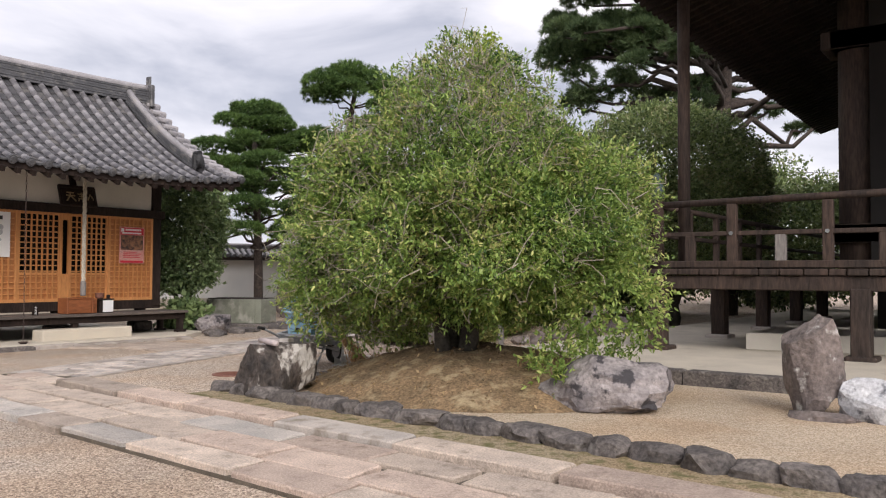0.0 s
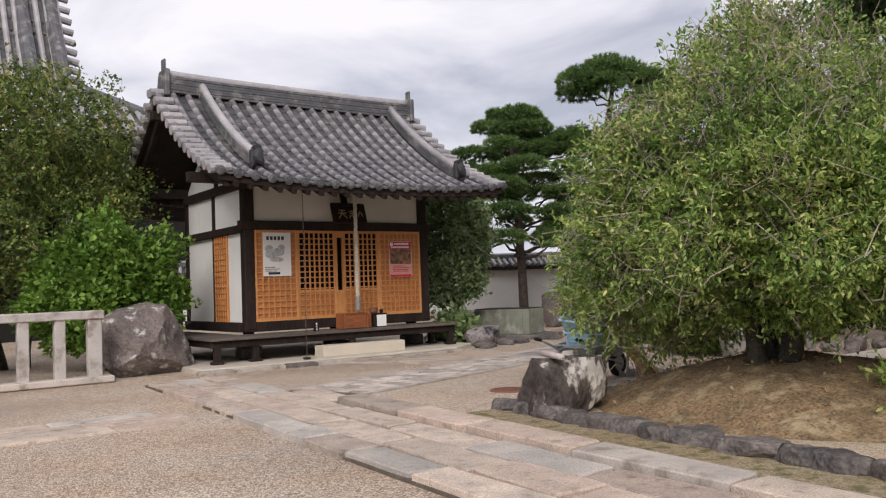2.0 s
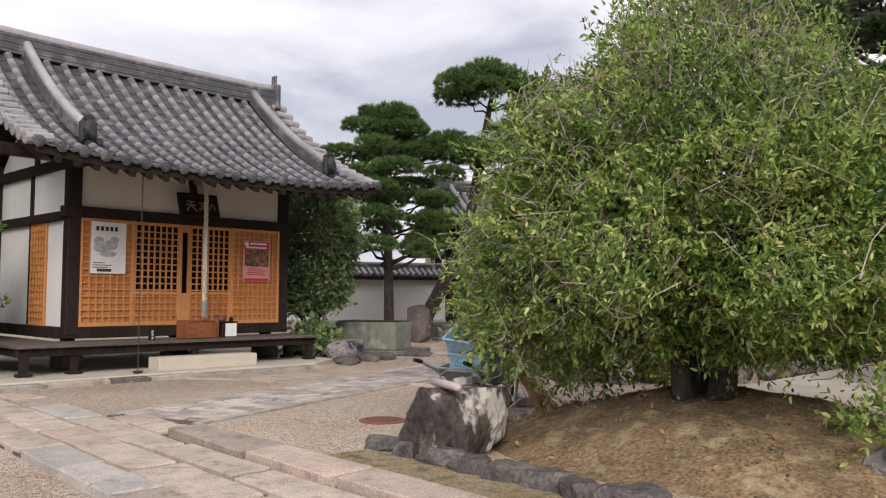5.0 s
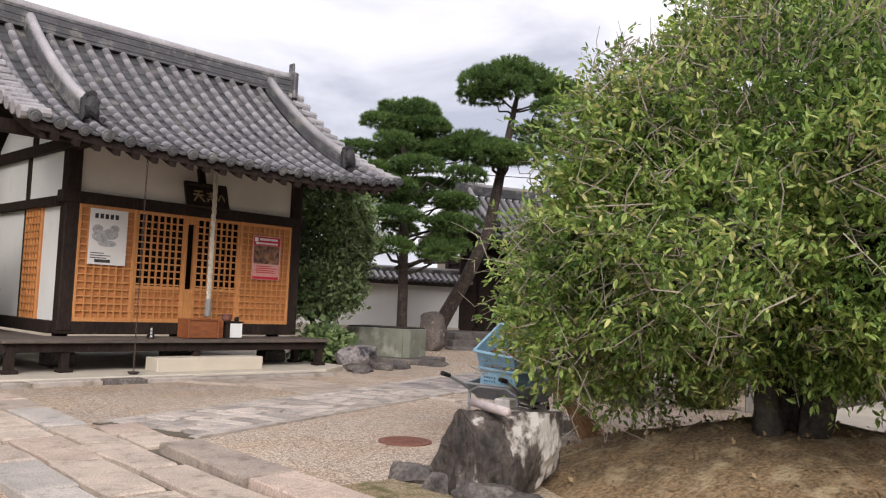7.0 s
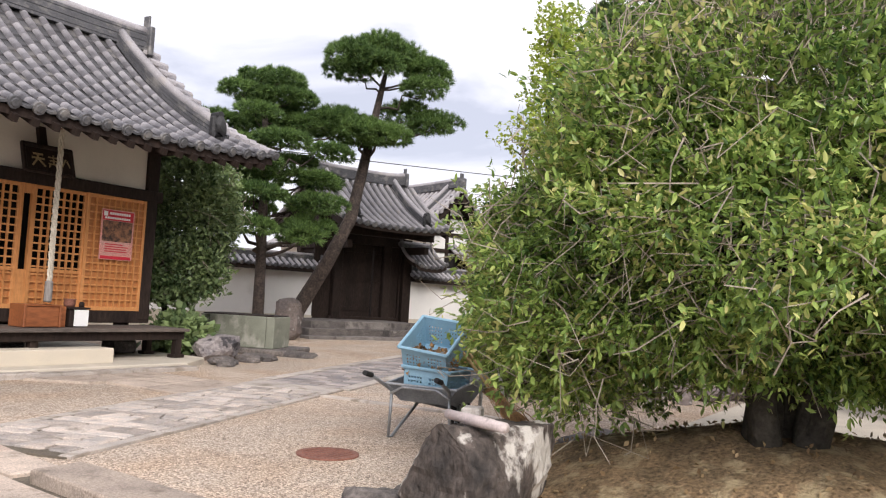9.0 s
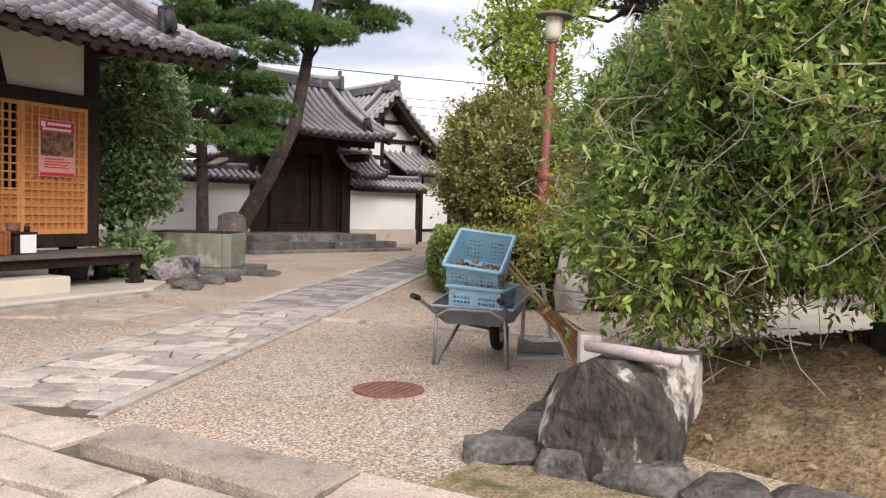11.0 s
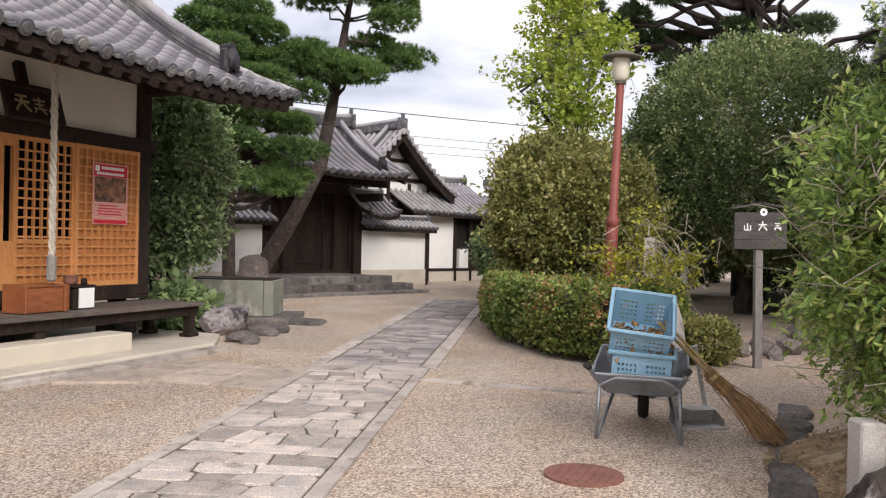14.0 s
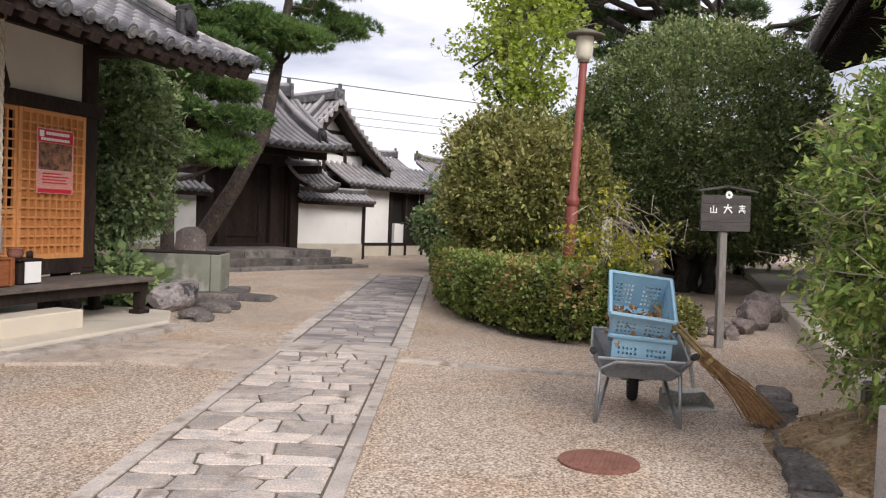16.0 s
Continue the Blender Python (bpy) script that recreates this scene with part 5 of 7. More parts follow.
tube(bm, [(14.9, 4.78, 1.56), (14.9, 4.78, 6.6)], 0.105, 12)
part("eave_pole", bm, OLDWOOD, hall, smooth=True)
for x, y in ((17.45, 2.45), (17.45, -1.2), (21, 2.4), (25, 2.4)):
    bm = B()
    tube(bm, [(x, y, 1.5), (x, y, 7.0)], 0.34, 16)
    part("column", bm, OLDWOOD, hall, smooth=True)
for z in (2.05, 5.55):
    hp("hall_beam", [span(17.0, 17.9, -9, 3.0, z, z + 0.34)], OLDWOOD, 0.02)
    hp("hall_beam", [span(17.0, 30, 2.1, 2.85, z, z + 0.34)], OLDWOOD, 0.02)
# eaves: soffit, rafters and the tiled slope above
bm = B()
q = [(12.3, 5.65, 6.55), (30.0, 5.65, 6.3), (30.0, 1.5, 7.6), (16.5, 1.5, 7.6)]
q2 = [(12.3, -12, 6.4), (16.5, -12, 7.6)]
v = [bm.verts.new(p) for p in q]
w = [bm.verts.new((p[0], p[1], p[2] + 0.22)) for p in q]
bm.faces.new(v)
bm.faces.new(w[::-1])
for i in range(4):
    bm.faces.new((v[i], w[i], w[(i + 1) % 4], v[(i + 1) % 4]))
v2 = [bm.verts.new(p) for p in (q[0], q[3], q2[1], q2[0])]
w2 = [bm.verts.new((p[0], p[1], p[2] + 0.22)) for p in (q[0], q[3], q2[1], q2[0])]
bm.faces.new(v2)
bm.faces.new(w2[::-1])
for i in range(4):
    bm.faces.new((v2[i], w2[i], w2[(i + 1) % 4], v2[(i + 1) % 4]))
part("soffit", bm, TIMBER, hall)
bm = B()
box(bm, (0, 0, 0), (0.1, 4.2, 0.12))
raf2 = mesh_of("eave_rafter", bm, TIMBER)
for i in range(60):
    x = 12.9 + 17.0 * i / 60
    piece("eave_rafter", raf2, pose(x, 3.55, 6.98 - 0.014 * (x - 12.3), -17, 0, 0), hall)
bm = B()
v = [bm.verts.new(p) for p in ((12.2, 5.75, 6.8), (30.0, 5.75, 6.55), (30.0, -2.0, 11.5), (19.0, -2.0, 11.5), (12.2, -12, 6.7), (19.0, -12, 11.5))]
bm.faces.new((v[0], v[1], v[2], v[3]))
bm.faces.new((v[0], v[3], v[5], v[4]))
part("roof_slope", bm, TILE_DARK, hall)
bm = B()
for i in range(60):
    x = 12.3 + 17.5 * i / 60
    z = 6.82 - 0.014 * (x - 12.3)
    tube(bm, [(x, 5.9, z), (x, 5.7, z + 0.06)], 0.09, 8)
part("eave_edge", bm, TILE, hall)
HALL_FIT = pose(13.1, 4.99, -0.052) @ Matrix.Scale(0.928, 4) @ pose(-14.0, -4.9, 0)
hall.matrix_basis = HALL_FIT @ hall.matrix_basis
hallplat = thing("hall_platform", (14, 2, 0), "low stone-edged earth platform under the hall", "platform", kind="structure")
bm = B()
slab(bm, [(11.35, -12), (34, -12), (34, 6.9), (11.35, 6.9)], -0.05, 0.25, 0.02)
part("platform_top", bm, CONCRETE, hallplat)
y = 6.9
while y > -9:
    ln = rng.uniform(1.0, 1.8)
    bm = B()
    slab(bm, [(11.14, y), (11.36, y), (11.36, y - ln + 0.02), (11.14, y - ln + 0.02)], -0.05, 0.262, 0.02)
    part("edge_stone", bm, DARKROCK, hallplat)
    y -= ln
bm = B()
slab(bm, [(14.9, 3.75), (17.5, 3.75), (17.5, -6), (15.9, -6), (15.3, 1.6)], 0.2, 0.52, 0.02)
part("plaster_bank", bm, PLASTER_OLD, hallplat, "pale plastered bank under the hall")
hallplat.matrix_basis = HALL_FIT @ hallplat.matrix_basis

# ---- great roof beyond the chapel ----
big = thing("great_hall", (3, 32, 0), "large far temple hall with a steep grey tile roof", "temple hall")
part("hall_body", boxes(span(-14, 15.5, 30.5, 40, 0, 6.8)), BLACK, big)
Pu = roof_side(big, -16, 8.1, 35.5, 16.0, 31.6, 8.7, 0.25, 0.36, 0.1, 0.0, 14)
bm = B()
v = [bm.verts.new(p) for p in ((-18, 28.6, 6.0), (12.4, 28.6, 6.6), (7.9, 32.2, 8.8), (-18, 32.2, 8.7), (12.4, 42, 6.6), (7.9, 38, 8.8))]
bm.faces.new((v[0], v[1], v[2], v[3]))
bm.faces.new((v[1], v[4], v[5], v[2]))
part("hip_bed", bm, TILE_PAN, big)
bm = B()
for i in range(84):
    x = -18 + 30.2 * i / 83
    t = max(0.0, (x - 7.9) / 4.5)
    a, b = Vector((x, 28.6, 6.1 + 0.019 * (x + 18))), Vector((x, 32.2 - 3.6 * t, 8.85 - 2.2 * t))
    if (b - a).length > 0.2:
        tube(bm, [a, (a + b) / 2 - Vector((0, 0, 0.1)), b], 0.1, 6)
tagged(part("cover_tiles", bm, TILE, big), kind="stuff")
bm = B()
tube(bm, [(8.0, 32.2, 8.95), (10.2, 30.4, 7.75), (12.5, 28.5, 6.85)], [0.22, 0.2, 0.2], 8)
part("hip_ridge", bm, TILE_DARK, big)
for x in (6.9, 7.9):
    bm = B()
    tube(bm, [(x, 31.5, 8.8), (x, 33.5, 11.7), (x, 35.5, 16.0)], 0.26, 8)
    part("descending_ridge", bm, TILE_DARK, big)
for i in range(16):
    t = i / 15
    bm = B()
    tube(bm, [(8.0, 31.6 + 3.9 * t, 8.7 + 7.3 * (0.75 * t + 0.25 * t * t)), (8.55, 31.6 + 3.9 * t, 8.6 + 7.3 * (0.75 * t + 0.25 * t * t))], 0.13, 8)
    part("verge_tile", bm, TILE, big)


# ---- trees and shrubs ----
r1 = np.random.default_rng(21)
bush_z = mound_z(8.6, 5.6)
BUSH = [(8.65, 5.5, 1.72, 1.68, 1.75, 1.0), (8.8, 5.55, 2.5, 1.3, 1.4, 1.0), (8.9, 5.65, 3.2, 0.72, 0.78, 0.85), (8.55, 4.7, 1.6, 1.1, 0.95, 0.85), (8.4, 6.45, 1.62, 1.15, 1.05, 0.95), (9.25, 4.7, 1.95, 1.0, 0.95, 1.0), (8.3, 5.85, 2.4, 1.05, 1.1, 0.85), (9.1, 6.5, 1.6, 1.0, 0.92, 0.9)]
osmanthus = leafy("osmanthus_shrub", (8.6, 5.6, bush_z), BUSH, LEAF_BUSH, r1, 24000, 0.052, "large rounded osmanthus shrub with light green leaves and bare twigs", "shrub", 6, 6, 0.085, twig_n=1500, low=0.80, shell=0.2, lump=0.42, freq=1.5, width=0.25, sprig=0.12, twig_r=0.0042, twig_len=(0.2, 0.6), fill=0.35, oval=True, thin=(2.75, 0.45))
sprays("leafy_shoot", osmanthus, [BUSH[0], BUSH[3], BUSH[4], BUSH[5], BUSH[7]], r1, 2900, (0.16, 0.34), LEAF_SPRAY, 0.80, 0.055, 0.2, lump=0.42, freq=1.5)
sprays("leafy_shoot", osmanthus, [BUSH[1], BUSH[6]], r1, 500, (0.14, 0.3), LEAF_SPRAY, 1.5, 0.05, 0.2, lump=0.42, freq=1.5)
sprays("drooping_shoot", osmanthus, [(8.9, 3.85, 1.0, 0.6, 0.45, 0.5), (8.0, 6.75, 1.08, 0.62, 0.55, 0.42), (9.0, 6.9, 1.0, 0.8, 0.45, 0.5)], r1, 800, (0.2, 0.4), LEAF_SPRAY, 0.45, 0.06, rise=-0.2)
sprays("low_shoot", osmanthus, [(8.35, 4.1, 0.42, 0.3, 0.3, 0.2)], r1, 60, (0.15, 0.3), LEAF_SPRAY, 0.2, 0.06, rise=0.3)
bm = B()
top_tips, top_outs = crown_points(BUSH[1:3] + BUSH[6:7], 900, r1, 0.16, 0.3, 1.5, 2.25)
for p_, o_ in zip(top_tips, top_outs):
    q_ = unit(o_ + r1.normal(size=3) * 0.5 + np.array([0, 0, 0.5]))
    tube(bm, branch(p_ - q_ * 0.3, p_ + q_ * r1.uniform(0.08, 0.26), r1, 5, 0.14), [0.0055, 0.0048, 0.004, 0.003, 0.0016], 3, False)
tagged(part("top_growth", bm, TWIG, osmanthus), kind="stuff")
bm = B()
for c_, k_ in (((7.75, 6.6, 1.3), 110), ((8.1, 6.95, 1.15), 130), ((8.8, 7.0, 1.3), 60), ((7.3, 5.6, 1.5), 40), ((7.6, 4.9, 1.9), 40)):
    for _ in range(k_):
        p_ = np.array(c_) + r1.normal(size=3) * np.array([0.32, 0.32, 0.3])
        o_ = unit(p_ - np.array([8.6, 5.6, 1.2]) + r1.normal(size=3) * 0.7)
        tube(bm, branch(p_ - o_ * 0.35, p_ + o_ * r1.uniform(0.1, 0.3), r1, 5, 0.16), [0.005, 0.0042, 0.0035, 0.0027, 0.0015], 3, False)
tagged(part("side_growth", bm, TWIG, osmanthus), kind="stuff")
r1 = np.random.default_rng(22)
leafy("camellia_tree", (12.85, 16.3, 0.0), [(12.85, 16.2, 2.35, 0.85, 0.95, 1.3), (12.6, 16.1, 1.6, 0.8, 0.85, 0.75), (13.0, 16.4, 3.1, 0.65, 0.65, 0.65)], LEAF_DARK, r1, 3400, 0.085, "dark glossy evergreen tree beside the chapel", "tree", 6, 2, 0.06, twig_n=120, low=0.7, freq=2.0)
leafy("low_shrub", (12.35, 15.6, 0.0), [(12.35, 15.55, 0.35, 0.42, 0.4, 0.3)], LEAF_DARK, r1, 260, 0.14, "low broad-leaved plant at the chapel corner", "plant", 5, 2, 0.02, twig_n=0, lump=0.3)
leafy("nandina_shrub", (5.4, 16.5, 0.0), [(5.4, 16.4, 1.6, 1.1, 0.85, 1.0), (4.8, 16.3, 1.1, 0.8, 0.7, 0.7), (5.95, 16.3, 1.25, 0.65, 0.6, 0.6)], LEAF_BRIGHT, r1, 2600, 0.11, "bright green leafy shrub behind the boulder", "shrub", 6, 4, 0.03, twig_n=40, lump=0.6, freq=2.2, low=0.4)
leafy("maple_tree", (4.2, 18.6, 0.0), [(4.5, 18.4, 4.5, 1.7, 1.6, 1.0), (3.3, 18.0, 4.0, 1.7, 1.6, 1.0), (5.4, 18.4, 3.5, 1.3, 1.3, 0.8), (4.4, 17.8, 2.6, 1.6, 1.4, 1.0), (3.0, 17.0, 2.2, 1.5, 1.3, 1.1)], LEAF_MAPLE, r1, 6500, 0.08, "spreading green garden tree beside the chapel", "tree", 5, 2, 0.11, twig_n=150, lump=0.7, freq=1.5, low=0.3)
leafy("garden_tree", (1.2, 18.0, 0.0), [(1.2, 17.6, 3.6, 2.0, 1.7, 1.9), (1.8, 16.8, 1.7, 1.4, 1.2, 1.1)], LEAF_MAPLE, r1, 5000, 0.09, "tall green garden tree behind the stone fence", "tree", 5, 2, 0.1, twig_n=80, lump=0.35, freq=1.5, low=0.3)
leafy("olive_shrub", (16.85, 11.1, 0.0), [(16.8, 11.0, 1.85, 1.4, 1.45, 1.15), (17.15, 11.4, 2.5, 1.05, 1.05, 0.8), (16.35, 10.7, 1.4, 1.0, 1.05, 0.85)], LEAF_OLIVE, r1, 7500, 0.078, "rounded olive-green shrub with browning leaves", "shrub", 6, 4, 0.05, twig_n=200, lump=0.2, freq=1.8, low=0.3)
leafy("ginkgo_tree", (18.7, 11.75, 0.0), [(18.65, 11.7, 5.9, 0.8, 0.8, 1.1), (18.6, 11.8, 4.7, 1.05, 1.1, 0.8), (18.4, 11.5, 3.9, 0.8, 0.9, 0.5), (18.85, 12.0, 6.9, 0.6, 0.6, 0.8), (19.1, 11.2, 5.2, 0.8, 0.8, 0.7)], LEAF_GINKGO, r1, 2100, 0.09, "young yellow-green ginkgo tree with open branches", "tree", 5, 1, 0.09, fork=2.6, twig_n=160, lump=0.5, freq=2.4, fill=0.0, shell=0.5, width=0.5)
leafy("evergreen_tree", (22.0, 8.35, 0.0), [(22.0, 8.3, 3.3, 2.75, 2.75, 2.55), (21.2, 7.6, 2.6, 2.0, 2.0, 1.6), (21.6, 9.4, 2.7, 1.9, 1.9, 1.7)], LEAF_DOME, r1, 19000, 0.08, "large clipped dome-shaped evergreen tree", "tree", 5, 3, 0.16, twig_n=400, lump=0.06, freq=1.2, low=1.0, shell=0.08)
leafy("azalea_ball", (13.3, 8.45, 0.0), [(13.3, 8.45, 0.27, 0.34, 0.34, 0.28)], LEAF_OLIVE, r1, 700, 0.045, "small clipped round azalea", "shrub", 5, 2, 0.02, twig_n=0, lump=0.05)
leafy("yellow_shrub", (13.15, 9.35, 0.0), [(13.2, 9.5, 1.15, 0.5, 0.5, 0.22), (12.95, 9.0, 1.05, 0.45, 0.45, 0.25), (13.3, 9.2, 1.55, 0.18, 0.2, 0.35), (12.9, 8.65, 1.2, 0.25, 0.3, 0.22)], LEAF_YELLOW, r1, 300, 0.06, "loose yellow-leaved shrub growing out of the hedge", "shrub", 5, 3, 0.015, twig_n=40, lump=0.5, freq=3.0, fill=0.0, shell=0.4)
for x, y, zc, s, m, nm in ((27, 2.5 + 8.6, 2.5, (3.0, 2.5, 2.2), LEAF_DARK, "background_tree"), (31, 6.9, 2.4, (3.5, 3.0, 2.0), LEAF_DOME, "background_tree"), (25.0, 13.2, 1.6, (2.0, 2.0, 1.4), LEAF_DARK, "background_tree"), (36, 2.0, 2.8, (5.0, 4.0, 2.4), LEAF_DARK, "background_tree"), (38, 10.5, 3.5, (4.0, 4.0, 3.0), LEAF_DOME, "background_tree")):
    leafy(nm, (x, y, 0.0), [(x, y, zc, *s), (x - 1, y + 0.8, zc * 0.7, s[0] * 0.7, s[1] * 0.7, s[2] * 0.7)], m, r1, 3800, 0.16, "dense dark green tree behind the yard", "tree", 5, 2, 0.14, twig_n=0, lump=0.25, group="background trees", low=0.2)

for nm_, el_, n_, m_, lw_ in (("camellia_tree", [(12.85, 16.2, 2.35, 0.9, 1.0, 1.35), (12.6, 16.1, 1.6, 0.85, 0.9, 0.8)], 260, LEAF_DARK, 0.7), ("olive_shrub", [(16.8, 11.0, 1.85, 1.45, 1.5, 1.2), (17.15, 11.4, 2.5, 1.1, 1.1, 0.85)], 420, LEAF_OLIVE, 0.5), ("maple_tree", [(4.5, 18.4, 4.5, 1.8, 1.7, 1.1), (3.3, 18.0, 4.0, 1.8, 1.7, 1.1), (4.4, 17.8, 2.6, 1.7, 1.5, 1.1)], 600, LEAF_MAPLE, 0.4)):
    sprays("leafy_shoot", bpy.data.objects[nm_], el_, r1, n_, (0.2, 0.5), m_, lw_, 0.09, 0.26, rise=-0.1 if nm_ == "maple_tree" else 0.3)

# clipped hedge
hedge = thing("hedge", (15, 11, 0), "low clipped hedge with reddish new leaves", "hedge")
HEDGE = [(21.2, 14.0), (18.1, 12.85), (15.8, 12.12), (14.0, 11.2), (12.75, 10.15), (12.5, 9.5), (12.8, 8.95), (14.3, 8.9), (16.5, 9.4), (20.0, 11.0), (22.0, 12.5)]
r1 = np.random.default_rng(31)


def inside(p, poly):
    c = False
    for (x0, y0), (x1, y1) in zip(poly, poly[1:] + poly[:1]):
        if (y0 > p[1]) != (y1 > p[1]) and p[0] < (x1 - x0) * (p[1] - y0) / (y1 - y0) + x0:
            c = not c
    return c


tp, ow = [], []
while len(tp) < 5200:
    p = (r1.uniform(12.3, 22), r1.uniform(8.8, 14.1))
    if inside(p, HEDGE):
        tp.append((p[0], p[1], 0.86 + 0.05 * noise.noise(Vector((p[0] * 1.5, p[1] * 1.5, 0))) - abs(r1.normal()) * 0.03))
        ow.append((0, 0, 1))
for (x0, y0), (x1, y1) in zip(HEDGE, HEDGE[1:] + HEDGE[:1]):
    ln = math.hypot(x1 - x0, y1 - y0)
    nx, ny = (y0 - y1) / ln, (x1 - x0) / ln
    if inside(((x0 + x1) / 2 + nx * 0.1, (y0 + y1) / 2 + ny * 0.1), HEDGE):
        nx, ny = -nx, -ny
    for _ in range(int(ln * 420)):
        t, z = r1.uniform(), r1.uniform(0.08, 0.86)
        b = 0.10 * math.sin(z / 0.86 * math.pi) + 0.06 * noise.noise(Vector((x0 + (x1 - x0) * t, y0 + (y1 - y0) * t, z)) * 2)
        d = -abs(r1.normal()) * 0.05 + b
        tp.append((x0 + (x1 - x0) * t + nx * d, y0 + (y1 - y0) * t + ny * d, z))
        ow.append((nx, ny, 0.3))
v, f = leaf_arrays(np.array(tp), np.array(ow, float), r1, 6, 0.055, 0.45, 0.8)
raw_mesh("leaves", v, f, LEAF_HEDGE, hedge)
# added solid dark block stands for the shade between the hedge leaves
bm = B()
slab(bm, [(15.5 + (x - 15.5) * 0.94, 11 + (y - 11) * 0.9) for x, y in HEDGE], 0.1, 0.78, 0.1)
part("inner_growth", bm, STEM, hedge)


# ---- pines ----
def pads_mesh(parent, pads, rng, tufts, needles, ln, mat, wid=0.005, flatten=1.0):
    """Cloud-like pads of needle tufts: x, y, z, radius, height."""
    P0, D0, S0 = [], [], []
    for x, y, z, r, h in pads:
        n = int(tufts * r * r / 0.5) + 12
        a, q = rng.uniform(0, 2 * math.pi, n), np.sqrt(rng.uniform(0, 1, n))
        k = 1 + 0.5 * np.array([noise.noise(Vector((x + math.cos(i) * 1.3, y + math.sin(i) * 1.3, z))) for i in a])
        px, py = x + r * q * k * np.cos(a), y + r * q * k * np.sin(a)
        top = rng.uniform(size=n) < 0.78
        pz = z + np.where(top, 1, -0.45) * h * np.sqrt(np.maximum(0, 1 - q * q)) * rng.uniform(0.3, 1.2, n)
        P0.append(np.stack([px, py, pz], 1))
        D0.append(np.stack([np.cos(a) * q * 1.1, np.sin(a) * q * 1.1, np.where(top, 0.9, -0.25)], 1))
    p, d = np.concatenate(P0), unit(np.concatenate(D0))
    p, d = np.repeat(p, needles, 0), np.repeat(d, needles, 0)
    n = len(p)
    d = unit(d + 0.62 * rng.normal(size=(n, 3)))
    s = ln * rng.uniform(0.7, 1.2, (n, 1))
    side = unit(np.cross(d, rng.normal(size=(n, 3)))) * wid
    v = np.stack([p - side, p + side, p + d * s], 1).reshape(-1, 3)
    raw_mesh("crown", v, np.arange(n * 3).reshape(-1, 3), mat, parent)


def pine(name, trunk, radii, pads, rng, label, tufts=420, needles=20, ln=0.13, mat=NEEDLE, wid=0.010, group=""):
    th = thing(name, trunk[0], label, "pine tree", group)
    bm = B()
    tube(bm, trunk, radii, 9)
    t = np.array(trunk, float)
    for x, y, z, r, h in pads:
        hz = min(max(z - 0.3 - 0.12 * math.hypot(x - t[:, 0].mean(), y - t[:, 1].mean()), t[1, 2] * 0.9), t[-1, 2])
        a = np.array([np.interp(hz, t[:, 2], t[:, c]) for c in range(3)])
        rr = float(np.interp(hz, t[:, 2], radii)) * 0.42
        tube(bm, branch(a, (x, y, z - h * 0.2), rng, 6, 0.07), [rr, rr * 0.85, rr * 0.7, rr * 0.55, rr * 0.4, rr * 0.25], 5, False)
    part("trunk", bm, BARK, th, smooth=True)
    pads_mesh(th, pads, rng, tufts, needles, ln, mat, wid)
    return th


r2 = np.random.default_rng(41)
pads = []
for z, r, n in ((5.75, 0.35, 3), (5.3, 0.7, 4), (4.8, 0.95, 5), (4.25, 1.2, 6), (3.65, 1.3, 6), (3.05, 1.3, 5), (2.5, 1.1, 3)):
    for i in range(n):
        a = 2 * math.pi * i / n + r2.uniform(-0.5, 0.5)
        q = 1.2 * r * r2.uniform(0.55, 1.0)
        pads.append((16.2 + q * math.cos(a), 17.7 + q * math.sin(a), z + r2.uniform(-0.1, 0.1), r2.uniform(0.42, 0.66), r2.uniform(0.15, 0.24)))
pads += [(17.3, 16.9, 5.0, 0.6, 0.25), (17.8, 16.6, 4.85, 0.55, 0.22), (16.9, 16.9, 2.55, 0.5, 0.28), (16.6, 16.7, 2.35, 0.4, 0.22)]
pine("pine_tree", [(16.45, 17.8, -0.05), (16.42, 17.8, 1.5), (16.3, 17.75, 3.2), (16.15, 17.7, 4.8), (15.95, 17.75, 5.8)], [0.14, 0.12, 0.1, 0.07, 0.03], pads, r2, "trained garden pine with cloud-like pads of needles")
tr2 = [(18.42, 18.75, -0.05), (18.45, 18.45, 0.7), (18.5, 17.65, 1.9), (18.55, 17.05, 3.0), (18.7, 16.9, 4.2), (18.95, 16.85, 5.4), (19.15, 16.8, 6.4), (19.25, 16.75, 6.95)]
pads = [(18.0, 16.9, 6.7, 0.65, 0.4), (18.7, 16.5, 7.0, 0.65, 0.42), (19.5, 16.6, 7.05, 0.6, 0.4), (20.2, 16.2, 6.8, 0.65, 0.38), (19.2, 17.3, 7.15, 0.6, 0.38), (18.4, 16.3, 6.6, 0.5, 0.3), (19.8, 16.0, 6.75, 0.5, 0.32), (20.0, 16.6, 5.7, 0.65, 0.36), (20.4, 16.0, 5.55, 0.55, 0.3), (20.0, 16.0, 5.4, 0.45, 0.26), (19.6, 15.9, 6.25, 0.55, 0.26), (18.0, 16.5, 4.85, 0.85, 0.34), (17.6, 16.8, 5.1, 0.6, 0.28), (18.6, 16.2, 4.9, 0.6, 0.28), (18.3, 17.2, 6.5, 0.6, 0.28)]
pine("pine_tree", tr2, [0.24, 0.2, 0.17, 0.15, 0.13, 0.1, 0.07, 0.04], pads, r2, "tall leaning pine with a bare curved trunk", ln=0.14)
pads = []
for i in range(40):
    pads.append((27.8 + r2.normal() * 1.0, r2.uniform(10.2, 14.2), r2.uniform(7.4, 13.0), r2.uniform(0.5, 1.0), r2.uniform(0.25, 0.45)))
